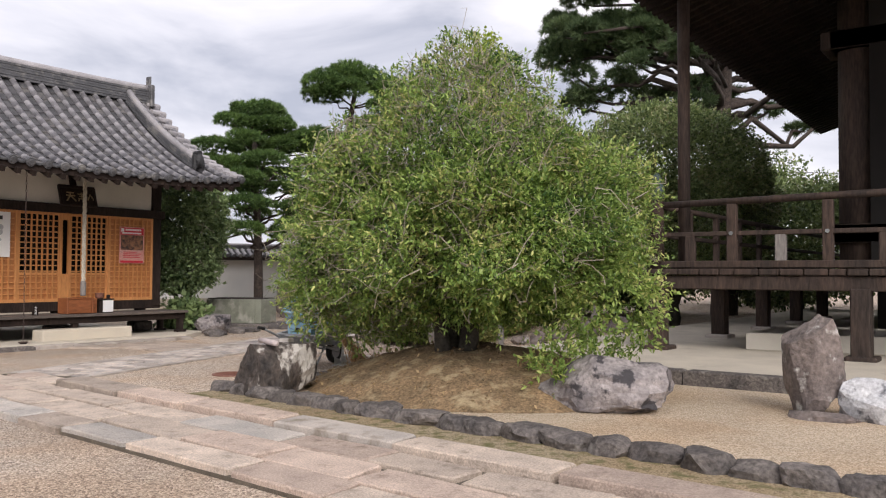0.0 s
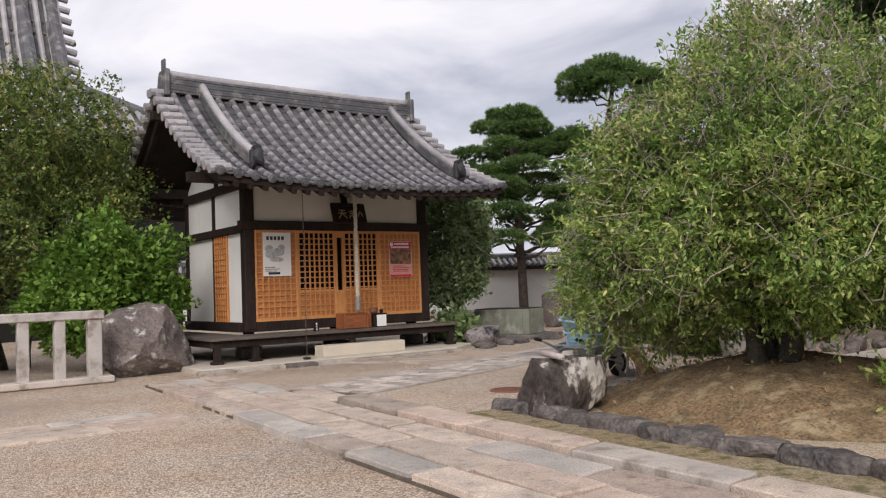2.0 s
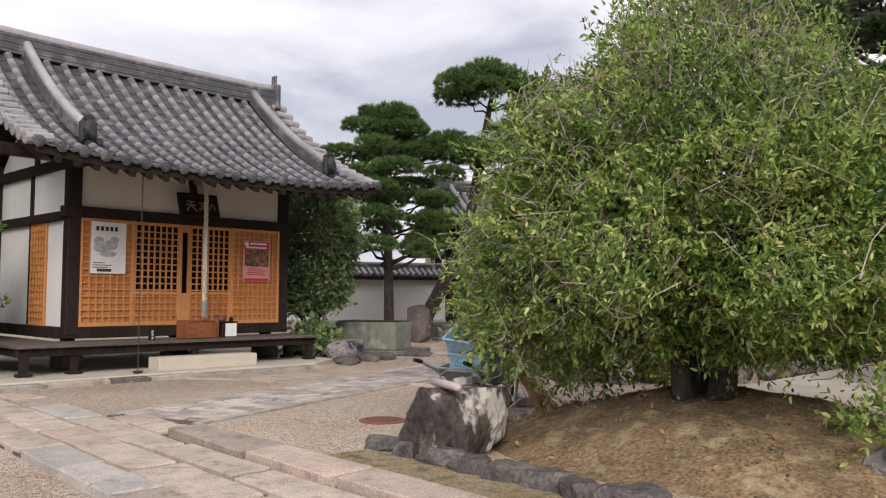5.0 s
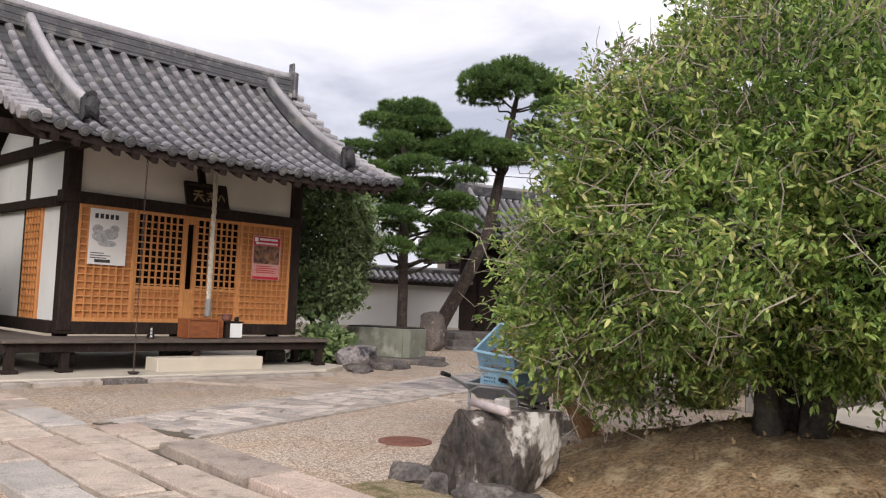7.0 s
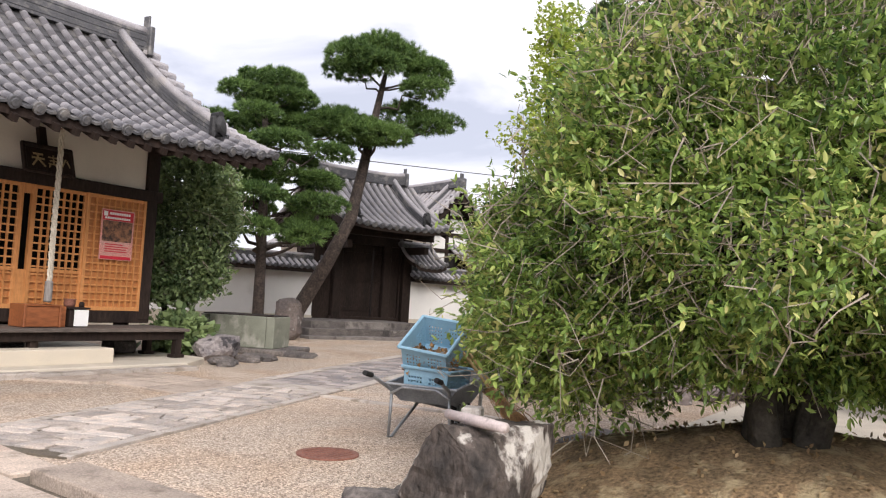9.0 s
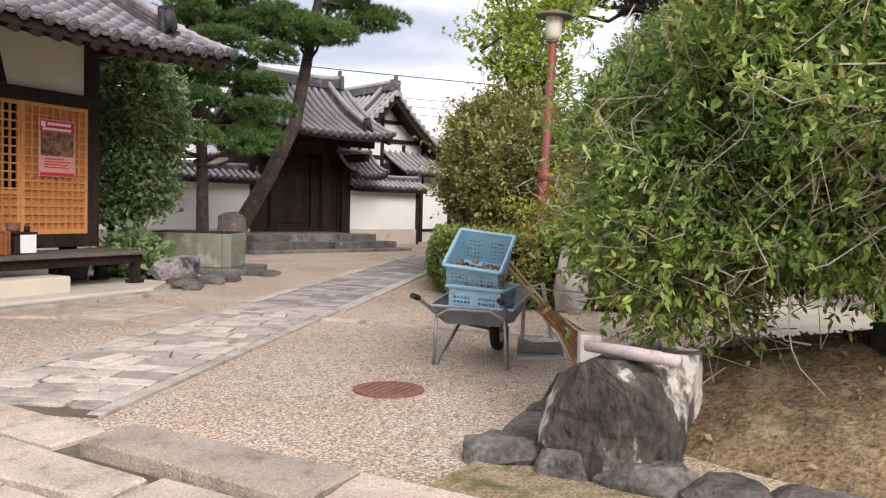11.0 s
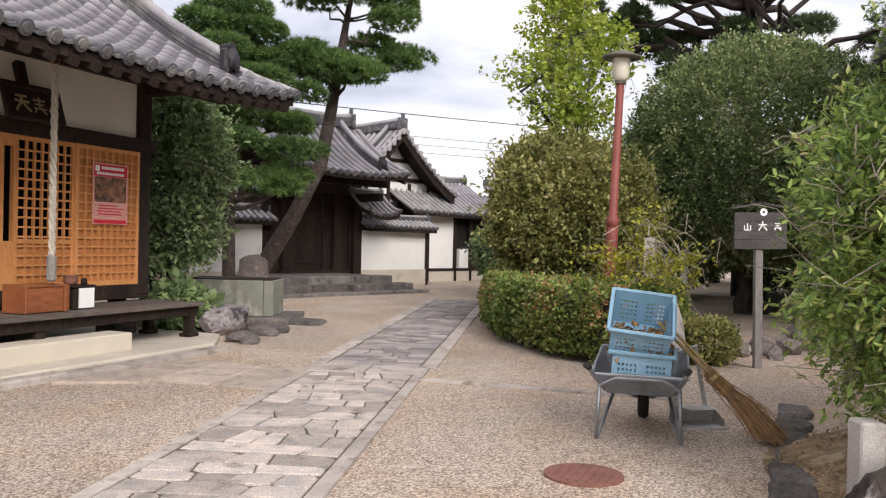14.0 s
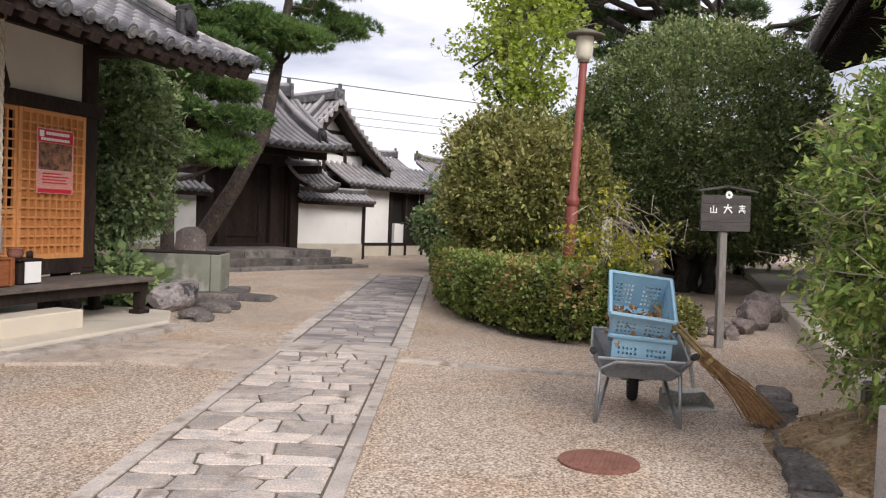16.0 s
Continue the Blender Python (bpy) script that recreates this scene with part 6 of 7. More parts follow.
for i in range(64):
    a, z = r2.uniform(0, 2 * math.pi), r2.uniform(6.4, 14.0)
    q = r2.uniform(0.4, 1.0) * (4.4 if z < 10 else 4.4 * (1 - (z - 10) / 6))
    pads.append((28.6 + q * math.cos(a), 8.6 + q * math.sin(a), z, r2.uniform(0.35, 0.65), r2.uniform(0.16, 0.3)))
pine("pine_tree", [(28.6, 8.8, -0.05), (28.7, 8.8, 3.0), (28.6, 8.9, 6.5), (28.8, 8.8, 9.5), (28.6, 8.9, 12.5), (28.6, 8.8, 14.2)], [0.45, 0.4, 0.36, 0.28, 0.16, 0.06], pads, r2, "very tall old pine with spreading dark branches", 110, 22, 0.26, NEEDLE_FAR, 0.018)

# ---- rocks ----


def boulder(name, c, s, mat, label, seed, sub=4, rough=0.3, rot=0, flat=None, freq=1.6):
    bm = B()
    rock(bm, (0, 0, 0), s, seed, sub, rough, flat, freq)
    ob = put(name, bm, mat, False)
    ob.matrix_basis = pose(*c, 0, 0, rot)
    return tagged(ob, label, "rock")


boulder("dark_boulder", (7.12, 6.92, 0.24), (0.44, 0.36, 0.36), LICHEN, "squat black boulder streaked with white lichen", 3, 5, 0.2, -40, 0.74, 2.2)
boulder("flat_boulder", (8.3, 3.7, 0.19), (0.36, 0.64, 0.34), GREYROCK, "broad grey rock with white and black veins on gravel", 9, 4, 0.35, 12)
boulder("standing_stone", (9.25, 2.0, 0.42), (0.27, 0.29, 0.56), BROWNROCK, "upright brown standing stone spotted with lichen", 6, 4, 0.25, 10, 0.8)
boulder("pale_rock", (9.2, 1.42, 0.1), (0.25, 0.36, 0.28), WHITEROCK, "low white and black mottled rock", 12, 3, 0.35)
boulder("flat_stone", (8.93, 1.85, 0.03), (0.14, 0.32, 0.08), BROWNROCK, "thin flat stone before the standing stone", 14, 3, 0.3)
boulder("brown_boulder", (5.62, 15.15, 0.42), (0.74, 0.55, 0.74), BROWNROCK, "large brown boulder beside the stone fence", 17, 4, 0.32, 20)
boulder("small_rock", (6.2, 15.35, 0.14), (0.3, 0.26, 0.26), BROWNROCK, "smaller brown rock against the boulder", 18, 3, 0.3)
boulder("hollow_rock", (12.62, 14.95, 0.2), (0.42, 0.3, 0.24), GREYROCK, "rough grey water basin rock beside the chapel", 20, 3, 0.4, -25)
boulder("tree_foot_rock", (18.05, 18.35, 0.35), (0.4, 0.35, 0.55), BROWNROCK, "pointed dark rock at the foot of the pine", 22, 3, 0.35)
for i, (x, y, sx, sy) in enumerate(((12.2, 14.25, 0.3, 0.16), (12.05, 14.05, 0.22, 0.12), (12.9, 14.5, 0.35, 0.2), (13.4, 14.7, 0.5, 0.22), (14.4, 14.85, 0.55, 0.2), (12.5, 15.3, 0.5, 0.25))):
    boulder("stepping_stone", (x, y, 0.03), (sx, sy, 0.08), DARKROCK, "low dark edging stone near the well", 30 + i, 3, 0.3, i * 25)
for i, (x, y, s) in enumerate(((14.3, 8.15, 0.16), (14.6, 7.9, 0.2), (14.9, 7.6, 0.22), (14.2, 7.75, 0.14), (15.6, 7.4, 0.3), (16.8, 7.2, 0.35))):
    boulder("garden_rock", (x, y, s * 0.4), (s, s * 0.8, s * 0.7), BROWNROCK, "small rock beside the sign post", 50 + i, 3, 0.35)
boulder("memorial_stone", (12.75, 8.85, 0.4), (0.2, 0.19, 0.46), FENCESTONE, "upright grey stone marker beside the hedge", 60, 3, 0.14, 0, 0.8)

# ---- well ----
well = thing("stone_well", (0, 0, 0), "square mossy stone well with a dark lid", "well")
part("base_step", boxes(span(-0.25, 1.25, -0.3, 1.7, 0.0, 0.1), bevel=0.02), DARKROCK, well)
for c in (span(0, 0.84, 0, 0.16, 0.1, 0.68), span(0, 0.84, 1.28, 1.44, 0.1, 0.68), span(0, 0.16, 0.165, 1.275, 0.1, 0.68), span(0.68, 0.84, 0.165, 1.275, 0.1, 0.68)):
    part("side_slab", boxes(c, bevel=0.012), WELLSTONE, well)
part("lid", boxes(span(0.03, 0.81, 0.03, 1.41, 0.68, 0.70), bevel=0.006), TIMBER, well, "dark wooden lid")
well.matrix_basis = pose(14.30, 15.27, 0, 0, 0, 22.6)

# ---- stone fence ----
fence = thing("stone_fence", (3, 14.4, 0), "low granite fence of square posts and a heavy rail", "fence")
for i in range(8):
    bm = B()
    box(bm, (4.66 - 0.49 * i, 14.4, 0.5), (0.20 if i == 0 else 0.155, 0.16, 0.98), None, 0.012)
    part("fence_post", bm, FENCESTONE, fence)
part("fence_rail", boxes(((2.79, 14.4, 1.03), (4.0, 0.22, 0.13)), bevel=0.015), FENCESTONE, fence)
part("fence_kerb", boxes(((2.1, 14.35, 0.06), (5.6, 0.34, 0.1)), bevel=0.015), KERB, fence)

# ---- things at the chapel ----
bm = B()
box(bm, (9.38, 14.5, 0.18), (1.74, 0.36, 0.2), None, 0.012)
tagged(put("step_stone", bm, GRANITE), "pale granite block step before the veranda", "step")


def flat_sheet(name, x0, x1, z0, z1, y, mat, label, parent=None, t=0.006):
    bm = B()
    box(bm, *span(x0, x1, y - t / 2, y + t / 2, z0, z1))
    ob = put(name, bm, mat)
    if parent:
        under(ob, parent)
        return tagged(ob, label)
    return ob


wp = thing("white_poster", (8.07, 15.3, 2.0), "white temple poster with a grey ink picture", "poster")
flat_sheet("sheet", 7.83, 8.39, 1.57, 2.38, 15.290, POSTER_WHITE, "", wp)
bm = B()
for (cx, cz, a, b) in ((8.0, 1.98, 0.13, 0.085), (8.14, 2.02, 0.12, 0.08), (8.1, 1.88, 0.14, 0.05), (7.95, 2.08, 0.08, 0.07), (8.2, 2.1, 0.07, 0.06)):
    ring = [bm.verts.new((cx + a * math.cos(k * math.pi / 8), 15.2855, cz + b * math.sin(k * math.pi / 8))) for k in range(16)]
    bm.faces.new(ring)
bmesh.ops.recalc_face_normals(bm, faces=bm.faces)
for i, f_ in enumerate(list(bm.faces)):
    for v_ in f_.verts:
        v_.co.y -= 0.0004 * i
part("ink_picture", bm, POSTER_GREY, wp)
bm = B()
for i in range(5):
    box(bm, *span(7.90 + 0.075 * i, 7.95 + 0.075 * i, 15.283, 15.286, 2.24, 2.31))
for i, w in enumerate((0.2, 0.3, 0.24)):
    box(bm, *span(7.86, 7.86 + w, 15.283, 15.286, 1.73 - 0.035 * i, 1.742 - 0.035 * i))
box(bm, *span(7.93, 8.16, 15.283, 15.286, 1.60, 1.645))
part("print", bm, INK, wp)

rp = thing("red_poster", (10.85, 15.3, 1.86), "red and pink temple poster with a night photograph", "poster")
flat_sheet("sheet", 10.570, 11.130, 1.49, 2.23, 15.290, POSTER_PINK, "", rp)
flat_sheet("red_band", 10.586, 11.114, 2.07, 2.215, 15.286, POSTER_RED, "red heading band", rp, 0.004)
flat_sheet("photograph", 10.597, 11.103, 1.76, 2.065, 15.286, POSTER_DARK, "dark photograph with warm lights", rp, 0.004)
bm = B()
box(bm, *span(10.602, 10.667, 15.281, 15.284, 2.13, 2.20))
for i in range(9):
    box(bm, *span(10.699 + 0.04 * i, 10.732 + 0.04 * i, 15.281, 15.284, 2.155, 2.19))
for i in range(11):
    box(bm, *span(10.624 + 0.04 * i, 10.656 + 0.04 * i, 15.281, 15.284, 2.09, 2.12))
part("heading_marks", bm, WHITE, rp)
bm = B()
for i, w in enumerate((0.3, 0.4, 0.36, 0.38)):
    box(bm, *span(10.656, 10.656 + w, 15.283, 15.287, 1.71 - 0.035 * i, 1.725 - 0.035 * i))
box(bm, *span(10.592, 11.108, 15.283, 15.287, 1.50, 1.545))
part("print", bm, POSTER_RED, rp)

# name board over the door, tilted forward
plq = thing("name_board", (0, 0, 0), "dark carved wooden name board with faded characters", "name board")
part("board", boxes(((0, 0, 0), (0.66, 0.05, 0.36)), bevel=0.01), TIMBER, plq)
bm = B()
for c, s in (((0, -0.03, 0.185), (0.74, 0.05, 0.06)), ((0, -0.03, -0.185), (0.66, 0.05, 0.05)), ((-0.345, -0.03, 0), (0.06, 0.05, 0.40)), ((0.345, -0.03, 0), (0.06, 0.05, 0.40))):
    box(bm, c, s, None, 0.012)
part("rim", bm, TIMBER, plq)


def strokes(bm, segs, ox, oz, k, y, w):
    for x0, z0, x1, z1 in segs:
        a, b = Vector((ox + x0 * k, y, oz + z0 * k)), Vector((ox + x1 * k, y, oz + z1 * k))
        d = (b - a).normalized()
        s = Vector((-d.z, 0, d.x)) * w / 2
        vs = [bm.verts.new(p) for p in (a - s, a + s, b + s, b - s)]
        bm.faces.new(vs)
        ws = [bm.verts.new(v.co + Vector((0, -0.004, 0))) for v in vs]
        bm.faces.new(ws)
        for i in range(4):
            bm.faces.new((vs[i], vs[(i + 1) % 4], ws[(i + 1) % 4], ws[i]))


TEN = [(-0.35, 0.38, 0.35, 0.38), (-0.45, 0.08, 0.45, 0.08), (0, 0.38, -0.05, 0.0), (-0.05, 0.05, -0.45, -0.48), (0.0, 0.05, 0.48, -0.45)]
DAI = [(-0.45, 0.15, 0.45, 0.15), (0.0, 0.5, -0.05, 0.1), (-0.03, 0.15, -0.45, -0.48), (0.02, 0.12, 0.48, -0.45)]
MARK = [(-0.4, 0.3, 0.4, 0.3), (-0.3, 0.05, 0.3, 0.05), (-0.42, -0.2, 0.42, -0.2), (0, 0.48, 0, -0.2), (-0.25, -0.2, -0.4, -0.48), (0.1, -0.25, 0.38, -0.48)]
bm = B()
strokes(bm, TEN, -0.14, -0.01, 0.2, -0.027, 0.026)
strokes(bm, MARK, 0.08, -0.01, 0.19, -0.027, 0.02)
strokes(bm, [(0, 0.45, -0.45, -0.4), (0.1, 0.3, 0.45, -0.4)], 0.26, -0.01, 0.14, -0.027, 0.022)
part("characters", bm, GILT, plq)
part("hanger", boxes(((0, 0.06, 0.30), (0.1, 0.08, 0.42))), TIMBER, plq)
plq.matrix_basis = pose(9.55, 15.12, 2.74, -18, 0, 0)

bell = thing("bell_rope", (9.72, 14.9, 2.8), "twisted pale bell rope with a wooden grip, hanging at the door", "bell rope")
bm = B()
for ph in (0, 2.09, 4.19):
    tube(bm, [(9.44 + 0.02 * math.cos(ph + i * 0.55), 14.66 + 0.02 * math.sin(ph + i * 0.55), 3.12 - 2.12 * i / 70) for i in range(71)], 0.02, 5)
part("rope", bm, ROPE, bell)
bm = B()
lathe(bm, [(0.03, 0), (0.05, 0.02), (0.05, 0.26), (0.035, 0.28)], (9.44, 14.66, 0.86), 12)
part("grip", bm, POSTWOOD, bell)
bm = B()
tube(bm, [(9.44 + 0.05 * math.cos(t), 14.66, 3.17 + 0.05 * math.sin(t)) for t in [i * math.pi / 6 for i in range(13)]], 0.012, 6)
part("ring", bm, RUST, bell)

ob = thing("offering_box", (9.42, 14.85, 0.53), "brown wooden offering box on the veranda", "offering box")
part("box_body", boxes(((9.42, 14.86, 0.67), (0.46, 0.30, 0.27)), bevel=0.01), BOXWOOD, ob)
part("lid_frame", boxes(((9.42, 14.86, 0.815), (0.49, 0.33, 0.025)), bevel=0.006), BOXWOOD, ob)
part("end_board", boxes(((9.175, 14.86, 0.68), (0.03, 0.34, 0.29)), bevel=0.005), BOXWOOD, ob)
part("end_board", boxes(((9.665, 14.86, 0.68), (0.03, 0.34, 0.29)), bevel=0.005), BOXWOOD, ob)
bm = B()
box(bm, (9.76, 14.82, 0.67), (0.10, 0.05, 0.28), None, 0.008)
tagged(put("wooden_tablet", bm, BOXWOOD), "dark wooden tablet leaning beside the offering box", "tablet")
stand = thing("notice_stand", (10.0, 14.85, 0.53), "small dark stand holding a blank white notice", "notice stand")
part("stand_body", boxes(((10.0, 14.90, 0.65), (0.26, 0.2, 0.24)), bevel=0.008), TIMBER, stand)
part("stand_top", boxes(((10.0, 14.90, 0.785), (0.32, 0.25, 0.025)), bevel=0.005), TIMBER, stand)
part("notice", boxes(((10.03, 14.785, 0.655), (0.21, 0.012, 0.22))), WHITE, stand, "blank white notice sheet")
bm = B()
lathe(bm, [(0.04, 0), (0.07, 0.01), (0.08, 0.05), (0.075, 0.09), (0.085, 0.10), (0.085, 0.11)], (9.93, 14.92, 0.797), 14)
tagged(put("incense_bowl", bm, RUST, True), "dark bronze incense bowl on the stand", "bowl")
bm = B()
lathe(bm, [(0.035, 0), (0.035, 0.06), (0.02, 0.075)], (10.1, 14.9, 0.797), 10)
tagged(put("small_cup", bm, TIMBER, True), "small dark cup on the stand", "cup")
bm = B()
box(bm, (8.62, 14.80, 0.615), (0.11, 0.03, 0.17), None, 0.005)
tab = put("name_tablet", bm, TIMBER)
tagged(tab, "small dark tablet with white marks on the veranda", "tablet")
bm = B()
for i in range(3):
    strokes(bm, MARK, 8.62, 0.665 - 0.05 * i, 0.04, 14.784, 0.006)
under(put("white_marks", bm, WHITE), tab)
# rain chain
chain = thing("rain_chain", (8.06, 14.1, 0.09), "thin dark rain chain hanging from the eave", "rain chain")
for i in range(44):
    a = 0 if i % 2 else math.pi / 2
    z = 3.0 - 0.066 * i
    bm = B()
    tube(bm, [(8.06 + 0.011 * math.cos(t) * math.cos(a), 14.1 + 0.011 * math.cos(t) * math.sin(a), z + 0.036 * math.sin(t)) for t in [k * math.pi / 4 for k in range(9)]], 0.004, 4, False)
    part("link", bm, IRON, chain)
bm = B()
for k in range(3):
    tube(bm, [(8.06 + (0.05 + 0.012 * k) * math.cos(t), 14.1 + (0.05 + 0.012 * k) * math.sin(t), 0.1 + 0.012 * k) for t in [i * math.pi / 6 for i in range(13)]], 0.007, 5, False)
part("chain_end", bm, IRON, chain, "coil of chain lying on the platform")

# ---- wheelbarrow, crates, broom ----
barrow = thing("wheelbarrow", (0, 0, 0), "grey metal wheelbarrow with black grips standing on gravel", "wheelbarrow")
# local: wheel ahead at +y, handles at -y
bm = B()
lo = [(-0.22, -0.30, 0.32), (0.22, -0.30, 0.32), (0.18, 0.34, 0.28), (-0.18, 0.34, 0.28)]
hi = [(-0.33, -0.36, 0.46), (0.33, -0.36, 0.46), (0.33, 0.50, 0.56), (-0.33, 0.50, 0.56)]
va, vb = [bm.verts.new(p) for p in lo], [bm.verts.new(p) for p in hi]
bm.faces.new(va)
for i in range(4):
    bm.faces.new((va[i], va[(i + 1) % 4], vb[(i + 1) % 4], vb[i]))
bmesh.ops.solidify(bm, geom=bm.faces[:], thickness=0.006)
tray = part("tray", bm, TRAYMETAL, barrow, "dull grey metal tray")
bm = B()
tube(bm, hi + [hi[0]], 0.012, 6)
part("rim", bm, TRAYMETAL, tray)
for sg in (-1, 1):
    bm = B()
    tube(bm, [(sg * 0.32, -0.66, 0.55), (sg * 0.30, -0.45, 0.46), (sg * 0.24, -0.25, 0.34), (sg * 0.16, 0.1, 0.27), (sg * 0.07, 0.52, 0.18)], 0.016, 8)
    part("frame_tube", bm, STEEL, barrow, smooth=True)
    bm = B()
    tube(bm, [(sg * 0.27, -0.36, 0.40), (sg * 0.29, -0.34, 0.0), (sg * 0.285, -0.30, 0.0), (sg * 0.2, 0.02, 0.28)], 0.014, 8)
    part("leg", bm, STEEL, barrow, smooth=True)
    bm = B()
    tube(bm, [(sg * 0.319, -0.64, 0.545), (sg * 0.325, -0.75, 0.57)], 0.022, 10)
    part("grip", bm, RUBBER, barrow)
bm = B()
tube(bm, [(-0.275, -0.37, 0.38), (-0.16, -0.38, 0.44), (0.16, -0.38, 0.44), (0.275, -0.37, 0.38)], 0.012, 6)
part("cross_bar", bm, STEEL, barrow)
bm = B()
prof = [(0.10, -0.035), (0.15, -0.04), (0.165, -0.025), (0.17, 0.0), (0.165, 0.025), (0.15, 0.04), (0.10, 0.035)]
n = 24
rg = [[bm.verts.new((x, 0.52 + r * math.cos(2 * math.pi * k / n), 0.17 + r * math.sin(2 * math.pi * k / n))) for r, x in prof] for k in range(n)]
for k in range(n):
    for j in range(len(prof)):
        bm.faces.new((rg[k][j], rg[k][(j + 1) % len(prof)], rg[(k + 1) % n][(j + 1) % len(prof)], rg[(k + 1) % n][j]))
wheel = part("wheel", bm, RUBBER, barrow, "black rubber tyre", smooth=True)
bm = B()
tube(bm, [(-0.03, 0.52, 0.17), (0.03, 0.52, 0.17)], 0.10, 16)
tube(bm, [(-0.09, 0.52, 0.17), (0.09, 0.52, 0.17)], 0.015, 8)
part("rim", bm, STEEL, wheel)
BAR = pose(9.31, 8.57, 0, 0, 0, -83)
barrow.matrix_basis = BAR


def crate(name, label, m):
    """A stacking crate: floor, four walls with slots, a rolled rim and corner ribs."""
    th = thing(name, (0, 0, 0), label, "crate", "plastic crates")
    L, Wd, H, t = 0.50, 0.42, 0.27, 0.008
    part("floor", boxes(((0, 0, t / 2), (L - 0.04, Wd - 0.04, t))), BLUE, th)
    for nm, ax, ln, off in (("long_wall", 0, L, Wd / 2), ("long_wall", 0, L, -Wd / 2), ("short_wall", 1, Wd, L / 2), ("short_wall", 1, Wd, -L / 2)):
        bm = B()
        nu, nz = 29, 15
        ends = [(off * (0.94 + 0.06 * k / nz), H * k / nz) for k in range(nz + 1)]
        grid = []
        for d_ in (0.0, -t if off > 0 else t):
            grid.append([[bm.verts.new(((ln - 0.012) * (i / nu - 0.5), o + d_, z) if ax == 0 else (o + d_, (ln - 0.012) * (i / nu - 0.5), z)) for i in range(nu + 1)] for o, z in ends])
        hole = [[2 <= k <= 10 and k % 2 == 0 and i % 2 == 1 and 2 < i < nu - 3 and not 12 <= i <= 16 for i in range(nu)] for k in range(nz)]
        for k in range(nz):
            for i in range(nu):
                if hole[k][i]:
                    for (a0, b0), (a1, b1) in (((k, i), (k, i + 1)), ((k, i + 1), (k + 1, i + 1)), ((k + 1, i + 1), (k + 1, i)), ((k + 1, i), (k, i))):
                        bm.faces.new((grid[0][a0][b0], grid[0][a1][b1], grid[1][a1][b1], grid[1][a0][b0]))
                else:
                    for g in grid:
                        bm.faces.new((g[k][i], g[k][i + 1], g[k + 1][i + 1], g[k + 1][i]))
        bmesh.ops.recalc_face_normals(bm, faces=bm.faces)
        part(nm, bm, BLUE, th)
    bm = B()
    q = [(-L / 2 - 0.012, -Wd / 2 - 0.012, H), (L / 2 + 0.012, -Wd / 2 - 0.012, H), (L / 2 + 0.012, Wd / 2 + 0.012, H), (-L / 2 - 0.012, Wd / 2 + 0.012, H)]
    for a, b in zip(q, q[1:] + q[:1]):
        tube(bm, [a, b], 0.016, 6)
    part("rim", bm, BLUE, th)
    th.matrix_basis = m
    return th


crate("crate", "pale blue plastic crate in the wheelbarrow tray", BAR @ pose(0.0, -0.05, 0.335, 3, 0, 90))
crate("crate", "pale blue plastic crate tipped up, holding dry leaves", BAR @ pose(-0.03, -0.02, 0.655, 30, 6, 4) @ pose(0, 0, 0, 0, 0, 90))
bm = B()
r3 = np.random.default_rng(5)
tips = np.stack([r3.uniform(-0.23, 0.0, 260), r3.uniform(-0.18, 0.18, 260), r3.uniform(0.03, 0.13, 260)], 1)
bm.free()
v, f = leaf_arrays(tips, np.tile(np.array([[0, 0, 1.0]]), (260, 1)), r3, 4, 0.045, 0.4, 1.0)
lit = raw_mesh("dry_leaves", v, f, BRISTLE)
lit.matrix_basis = BAR @ pose(-0.03, -0.02, 0.655, 30, 6, 4) @ pose(0, 0, 0, 0, 0, 90)
tagged(lit, "heap of dry brown leaves in the tipped crate", "leaves", kind="stuff")

broom = thing("bamboo_broom", (10.0, 7.9, 0), "bamboo besom broom with a brown twig head", "broom")
b0, b1 = Vector((9.36, 7.66, 0.04)), Vector((9.46, 8.48, 0.80))
bm = B()
tube(bm, [b0.lerp(b1, 0.3), b0.lerp(b1, 1.0)], 0.015, 8)
tube(bm, [b0.lerp(b1, 0.35) + Vector((0.03, -0.03, 0)), b0.lerp(b1, 0.98) + Vector((0.03, -0.025, 0.02))], 0.012, 8)
part("handle", bm, BAMBOO, broom)
bm = B()
for i in range(420):
    e = b0 + Vector((r3.normal() * 0.075, r3.normal() * 0.055, abs(r3.normal()) * 0.03 - 0.02))
    e.z = max(0.01, e.z)
    s = b0.lerp(b1, r3.uniform(0.42, 0.56)) + Vector((r3.normal() * 0.018, r3.normal() * 0.018, r3.normal() * 0.018))
    mdl = s.lerp(e, 0.55) + Vector((0, 0, 0.03 + r3.normal() * 0.015))
    tube(bm, [s, mdl, e], [0.004, 0.0035, 0.0015], 3, False)
part("bristles", bm, BRISTLE, broom)
bm = B()
for k in (0.40, 0.50):
    c = b0.lerp(b1, k)
    d = (b1 - b0).normalized()
    tube(bm, [c - d * 0.015, c + d * 0.015], 0.05, 10)
part("binding", bm, BAMBOO, broom)

pan = thing("dustpan", (9.8, 8.1, 0), "grey plastic long-handled dustpan on gravel", "dustpan")
bm = B()
slab(bm, [(9.66, 8.28), (9.86, 7.90), (10.06, 8.02), (9.90, 8.36)], 0.0, 0.015)
q = [(9.70, 8.27), (9.88, 7.93), (10.06, 8.03), (9.91, 8.34)]
for a, b, h in ((q[1], q[2], 0.13), (q[2], q[3], 0.14), (q[3], q[0], 0.13)):
    vs = [bm.verts.new(p) for p in ((*a, 0.01), (*b, 0.01), (*b, h), (*a, h if h > 0.13 else 0.06))]
    bm.faces.new(vs)
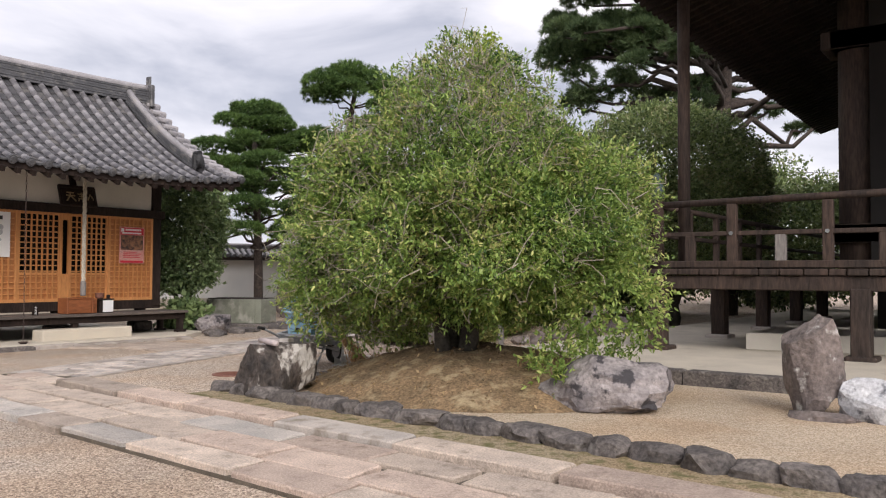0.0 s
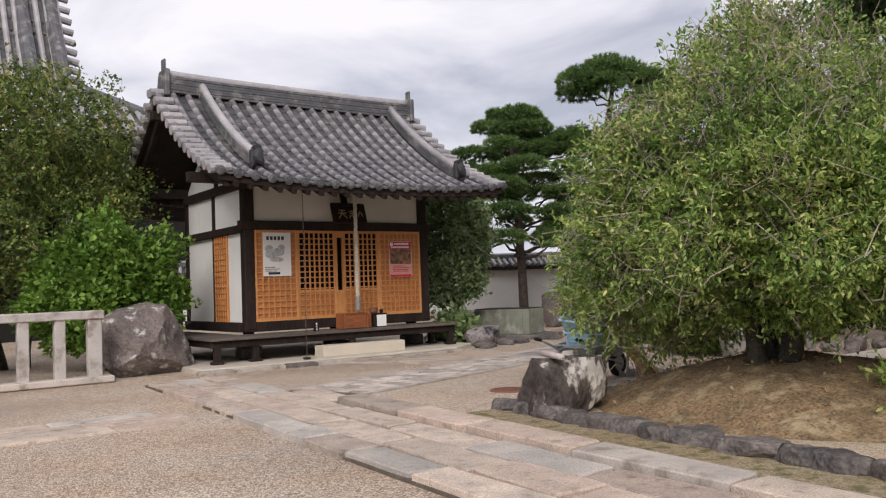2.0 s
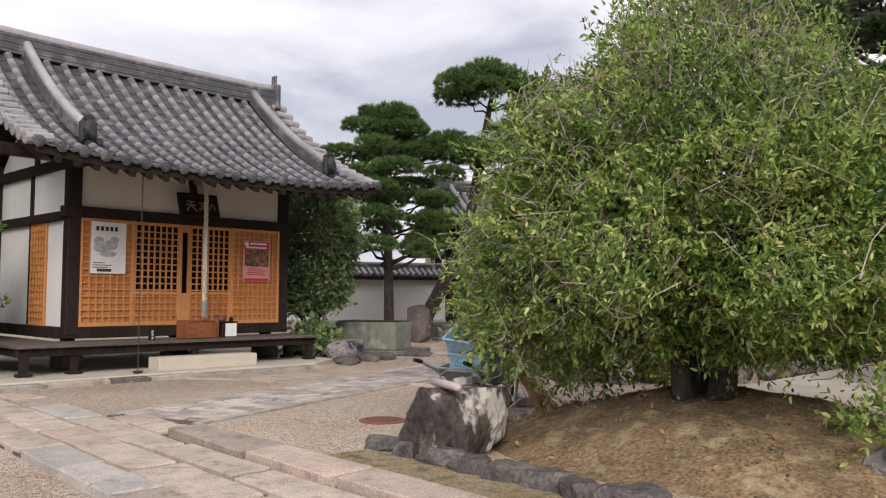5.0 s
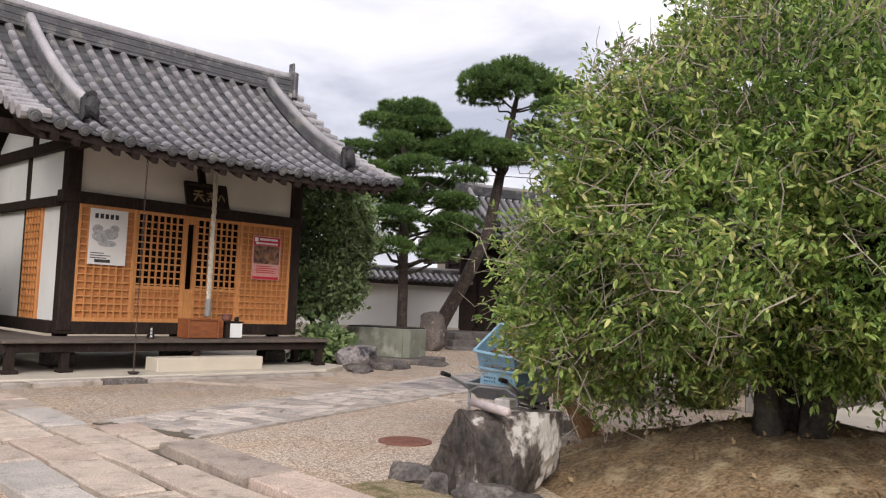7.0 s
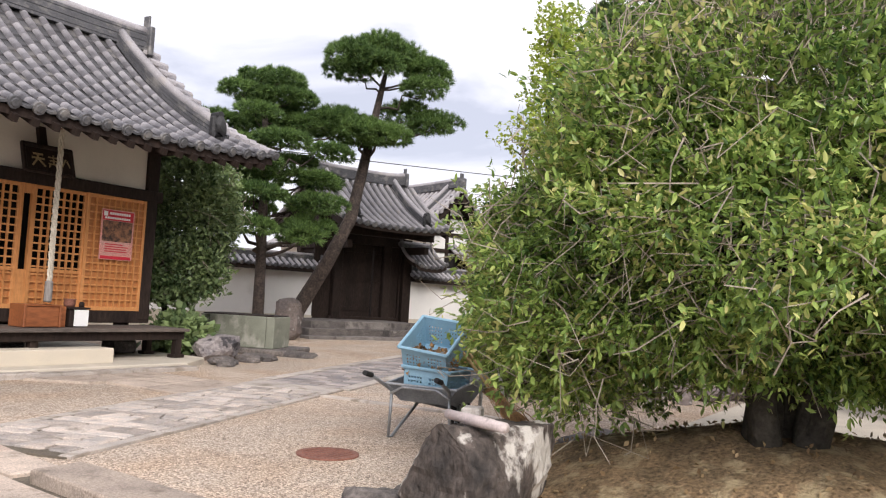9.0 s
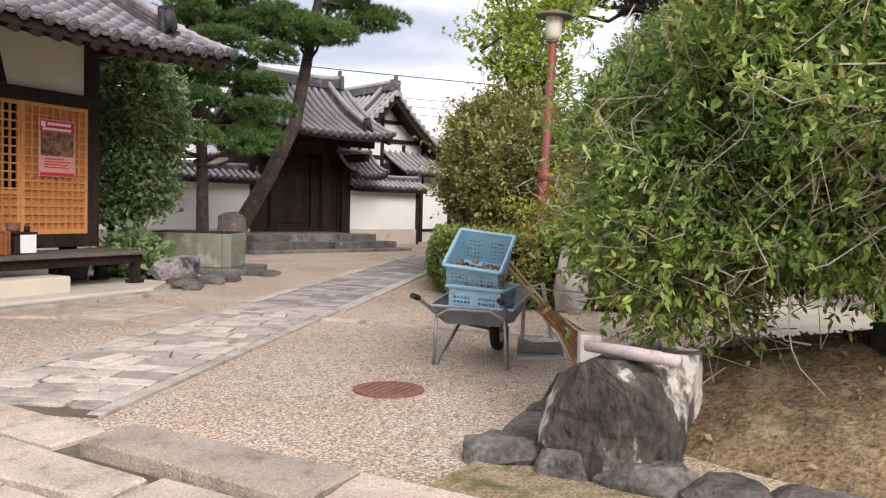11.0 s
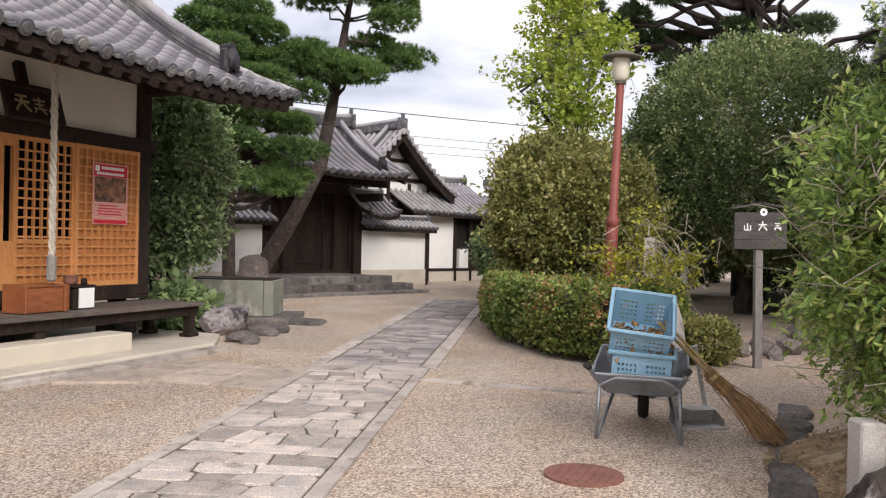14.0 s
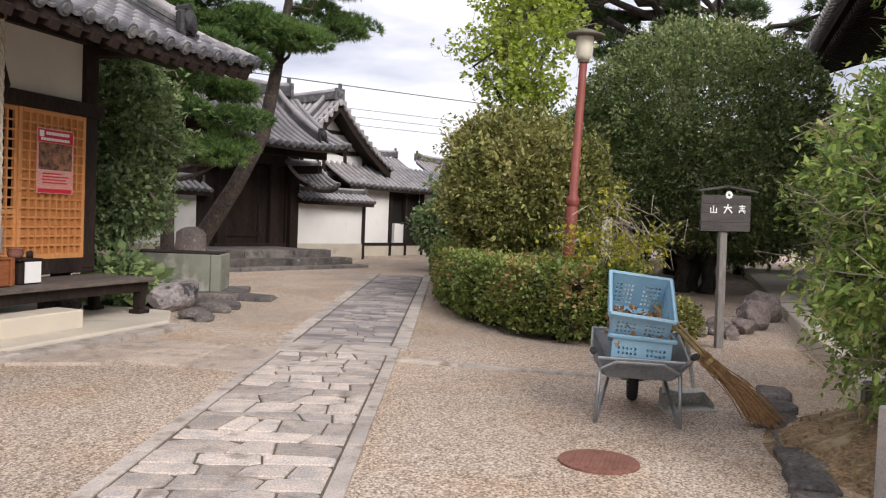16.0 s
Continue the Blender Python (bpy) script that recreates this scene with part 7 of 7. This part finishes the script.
bmesh.ops.solidify(bm, geom=[f_ for f_ in bm.faces if len(f_.verts) == 4][-3:], thickness=0.008)
vs = [bm.verts.new(p) for p in ((9.80, 8.16, 0.13), (9.95, 7.99, 0.13), (10.06, 8.03, 0.14), (9.91, 8.34, 0.14))]
bm.faces.new(vs)
part("scoop", bm, GREYPLASTIC, pan)
bm = B()
tube(bm, [(9.9, 8.3, 0.1), (9.93, 8.3, 0.55), (10.0, 8.17, 0.6), (10.03, 8.08, 0.1)], 0.018, 8)
part("handle", bm, GREYPLASTIC, pan)
pan.location.x -= 0.17
pan.location.y += 0.08

# ---- manhole, lamp, sign ----
bm = B()
lathe(bm, [(0.235, 0), (0.235, 0.018), (0.22, 0.02)], (7.96, 8.67, -0.005), 32)
mh_ = put("manhole_cover", bm, RUST)
tagged(mh_, "rusty red iron manhole cover in gravel", "manhole cover")
bm = B()
for i in range(7):
    w = math.sqrt(max(0.01, 0.19 ** 2 - (0.052 * (i - 3)) ** 2))
    box(bm, (7.96, 8.67 + 0.052 * (i - 3), 0.017), (2 * w, 0.018, 0.006))
under(put("tread", bm, RUST), mh_)

lamp = thing("street_lamp", (0, 0, 0), "red painted lamp post with a round cap", "street lamp")
LX, LY = 14.85, 9.99
bm = B()
lathe(bm, [(0.085, 0), (0.085, 1.72), (0.08, 1.74), (0.095, 1.75), (0.095, 1.85), (0.062, 1.89), (0.055, 3.78), (0.05, 3.8)], (0, 0, 0), 16)
part("pole", bm, RED_PAINT, lamp, smooth=True)
bm = B()
lathe(bm, [(0.075, 3.79), (0.115, 3.86), (0.125, 4.1), (0.12, 4.12)], (0, 0, 0), 18)
part("glass", bm, LAMP_GLASS, lamp, "cream opal lamp cover", smooth=True)
bm = B()
lathe(bm, [(0.08, 3.76), (0.085, 3.80), (0.07, 3.81)], (0, 0, 0), 16)
part("collar", bm, LAMP_METAL, lamp)
bm = B()
lathe(bm, [(0.27, 4.12), (0.275, 4.15), (0.12, 4.21), (0.02, 4.235)], (0, 0, 0), 20)
part("cap", bm, LAMP_METAL, lamp, "green-grey metal cap", smooth=True)
lamp.matrix_basis = pose(LX, LY, -0.1, 1.8, 0, 0)

sign = thing("wooden_sign", (0, 0, 0), "weathered grey wooden sign board with a small roof on a post", "sign")
part("post", boxes(((0, 0.03, 0.75), (0.09, 0.07, 1.6)), bevel=0.006), POSTWOOD, sign)
for i in range(4):
    part("board", boxes(((0, -0.02, 1.49 + 0.105 * i), (0.62, 0.03, 0.103)), bevel=0.003), SIGNWOOD, sign)
for sg in (-1, 1):
    bm = B()
    box(bm, (0, 0, 0), (0.40, 0.12, 0.02), pose(sg * 0.17, -0.03, 1.93, 0, sg * 9, 0))
    part("roof_board", bm, SIGNWOOD, sign)
bm = B()
strokes(bm, DAI, 0.02, 1.70, 0.11, -0.036, 0.014)
strokes(bm, MARK, 0.20, 1.70, 0.10, -0.036, 0.012)
strokes(bm, [(-0.4, -0.4, -0.4, 0.2), (0, -0.4, 0, 0.45), (0.4, -0.4, 0.4, 0.2), (-0.4, -0.4, 0.4, -0.4)], -0.16, 1.69, 0.09, -0.036, 0.012)
part("characters", bm, WHITE, sign)
bm = B()
for k in range(8):
    a = k * math.pi / 4
    c = (0.03 + 0.03 * math.cos(a), -0.038, 1.86 + 0.03 * math.sin(a))
    ring = [bm.verts.new((c[0] + 0.017 * math.cos(j * math.pi / 5), c[1] - 0.0003 * k, c[2] + 0.017 * math.sin(j * math.pi / 5))) for j in range(10)]
    bm.faces.new(ring)
bmesh.ops.recalc_face_normals(bm, faces=bm.faces)
part("crest", bm, WHITE, sign, "white flower crest")
sign.matrix_basis = pose(13.25, 7.9, -0.07, 0, -1, -62)

bm = B()
box(bm, (0, 0, 0.28), (0.15, 0.12, 0.6), None, 0.01)
wpst = put("white_marker_post", bm, FENCESTONE)
wpst.matrix_basis = pose(7.55, 7.22, -0.02, 0, 0, 20)
tagged(wpst, "short pale stone marker post beside the boulder", "post")
bm = B()
c0, c1 = Vector((7.06, 7.1, 0.575)), Vector((6.87, 6.64, 0.575))
tube(bm, [c0, c0.lerp(c1, 0.3), c0.lerp(c1, 0.32), c0.lerp(c1, 0.8), c0.lerp(c1, 0.82), c1], [0.028, 0.028, 0.031, 0.031, 0.028, 0.028], 12)
tagged(put("bamboo_tube", bm, PALEPOLE, True), "pale old bamboo tube lying on the boulder", "bamboo tube")
# metal rack leaning behind the trees, low stone edging by the hall
for i, (x, y) in enumerate(((15.4, 9.5), (20.5, 9.6))):
    bm = B()
    box(bm, (x, y, 0.75), (0.14, 0.14, 1.5), None, 0.01)
    tagged(put("stone_post", bm, FENCESTONE), "grey stone post among the shrubs", "post")
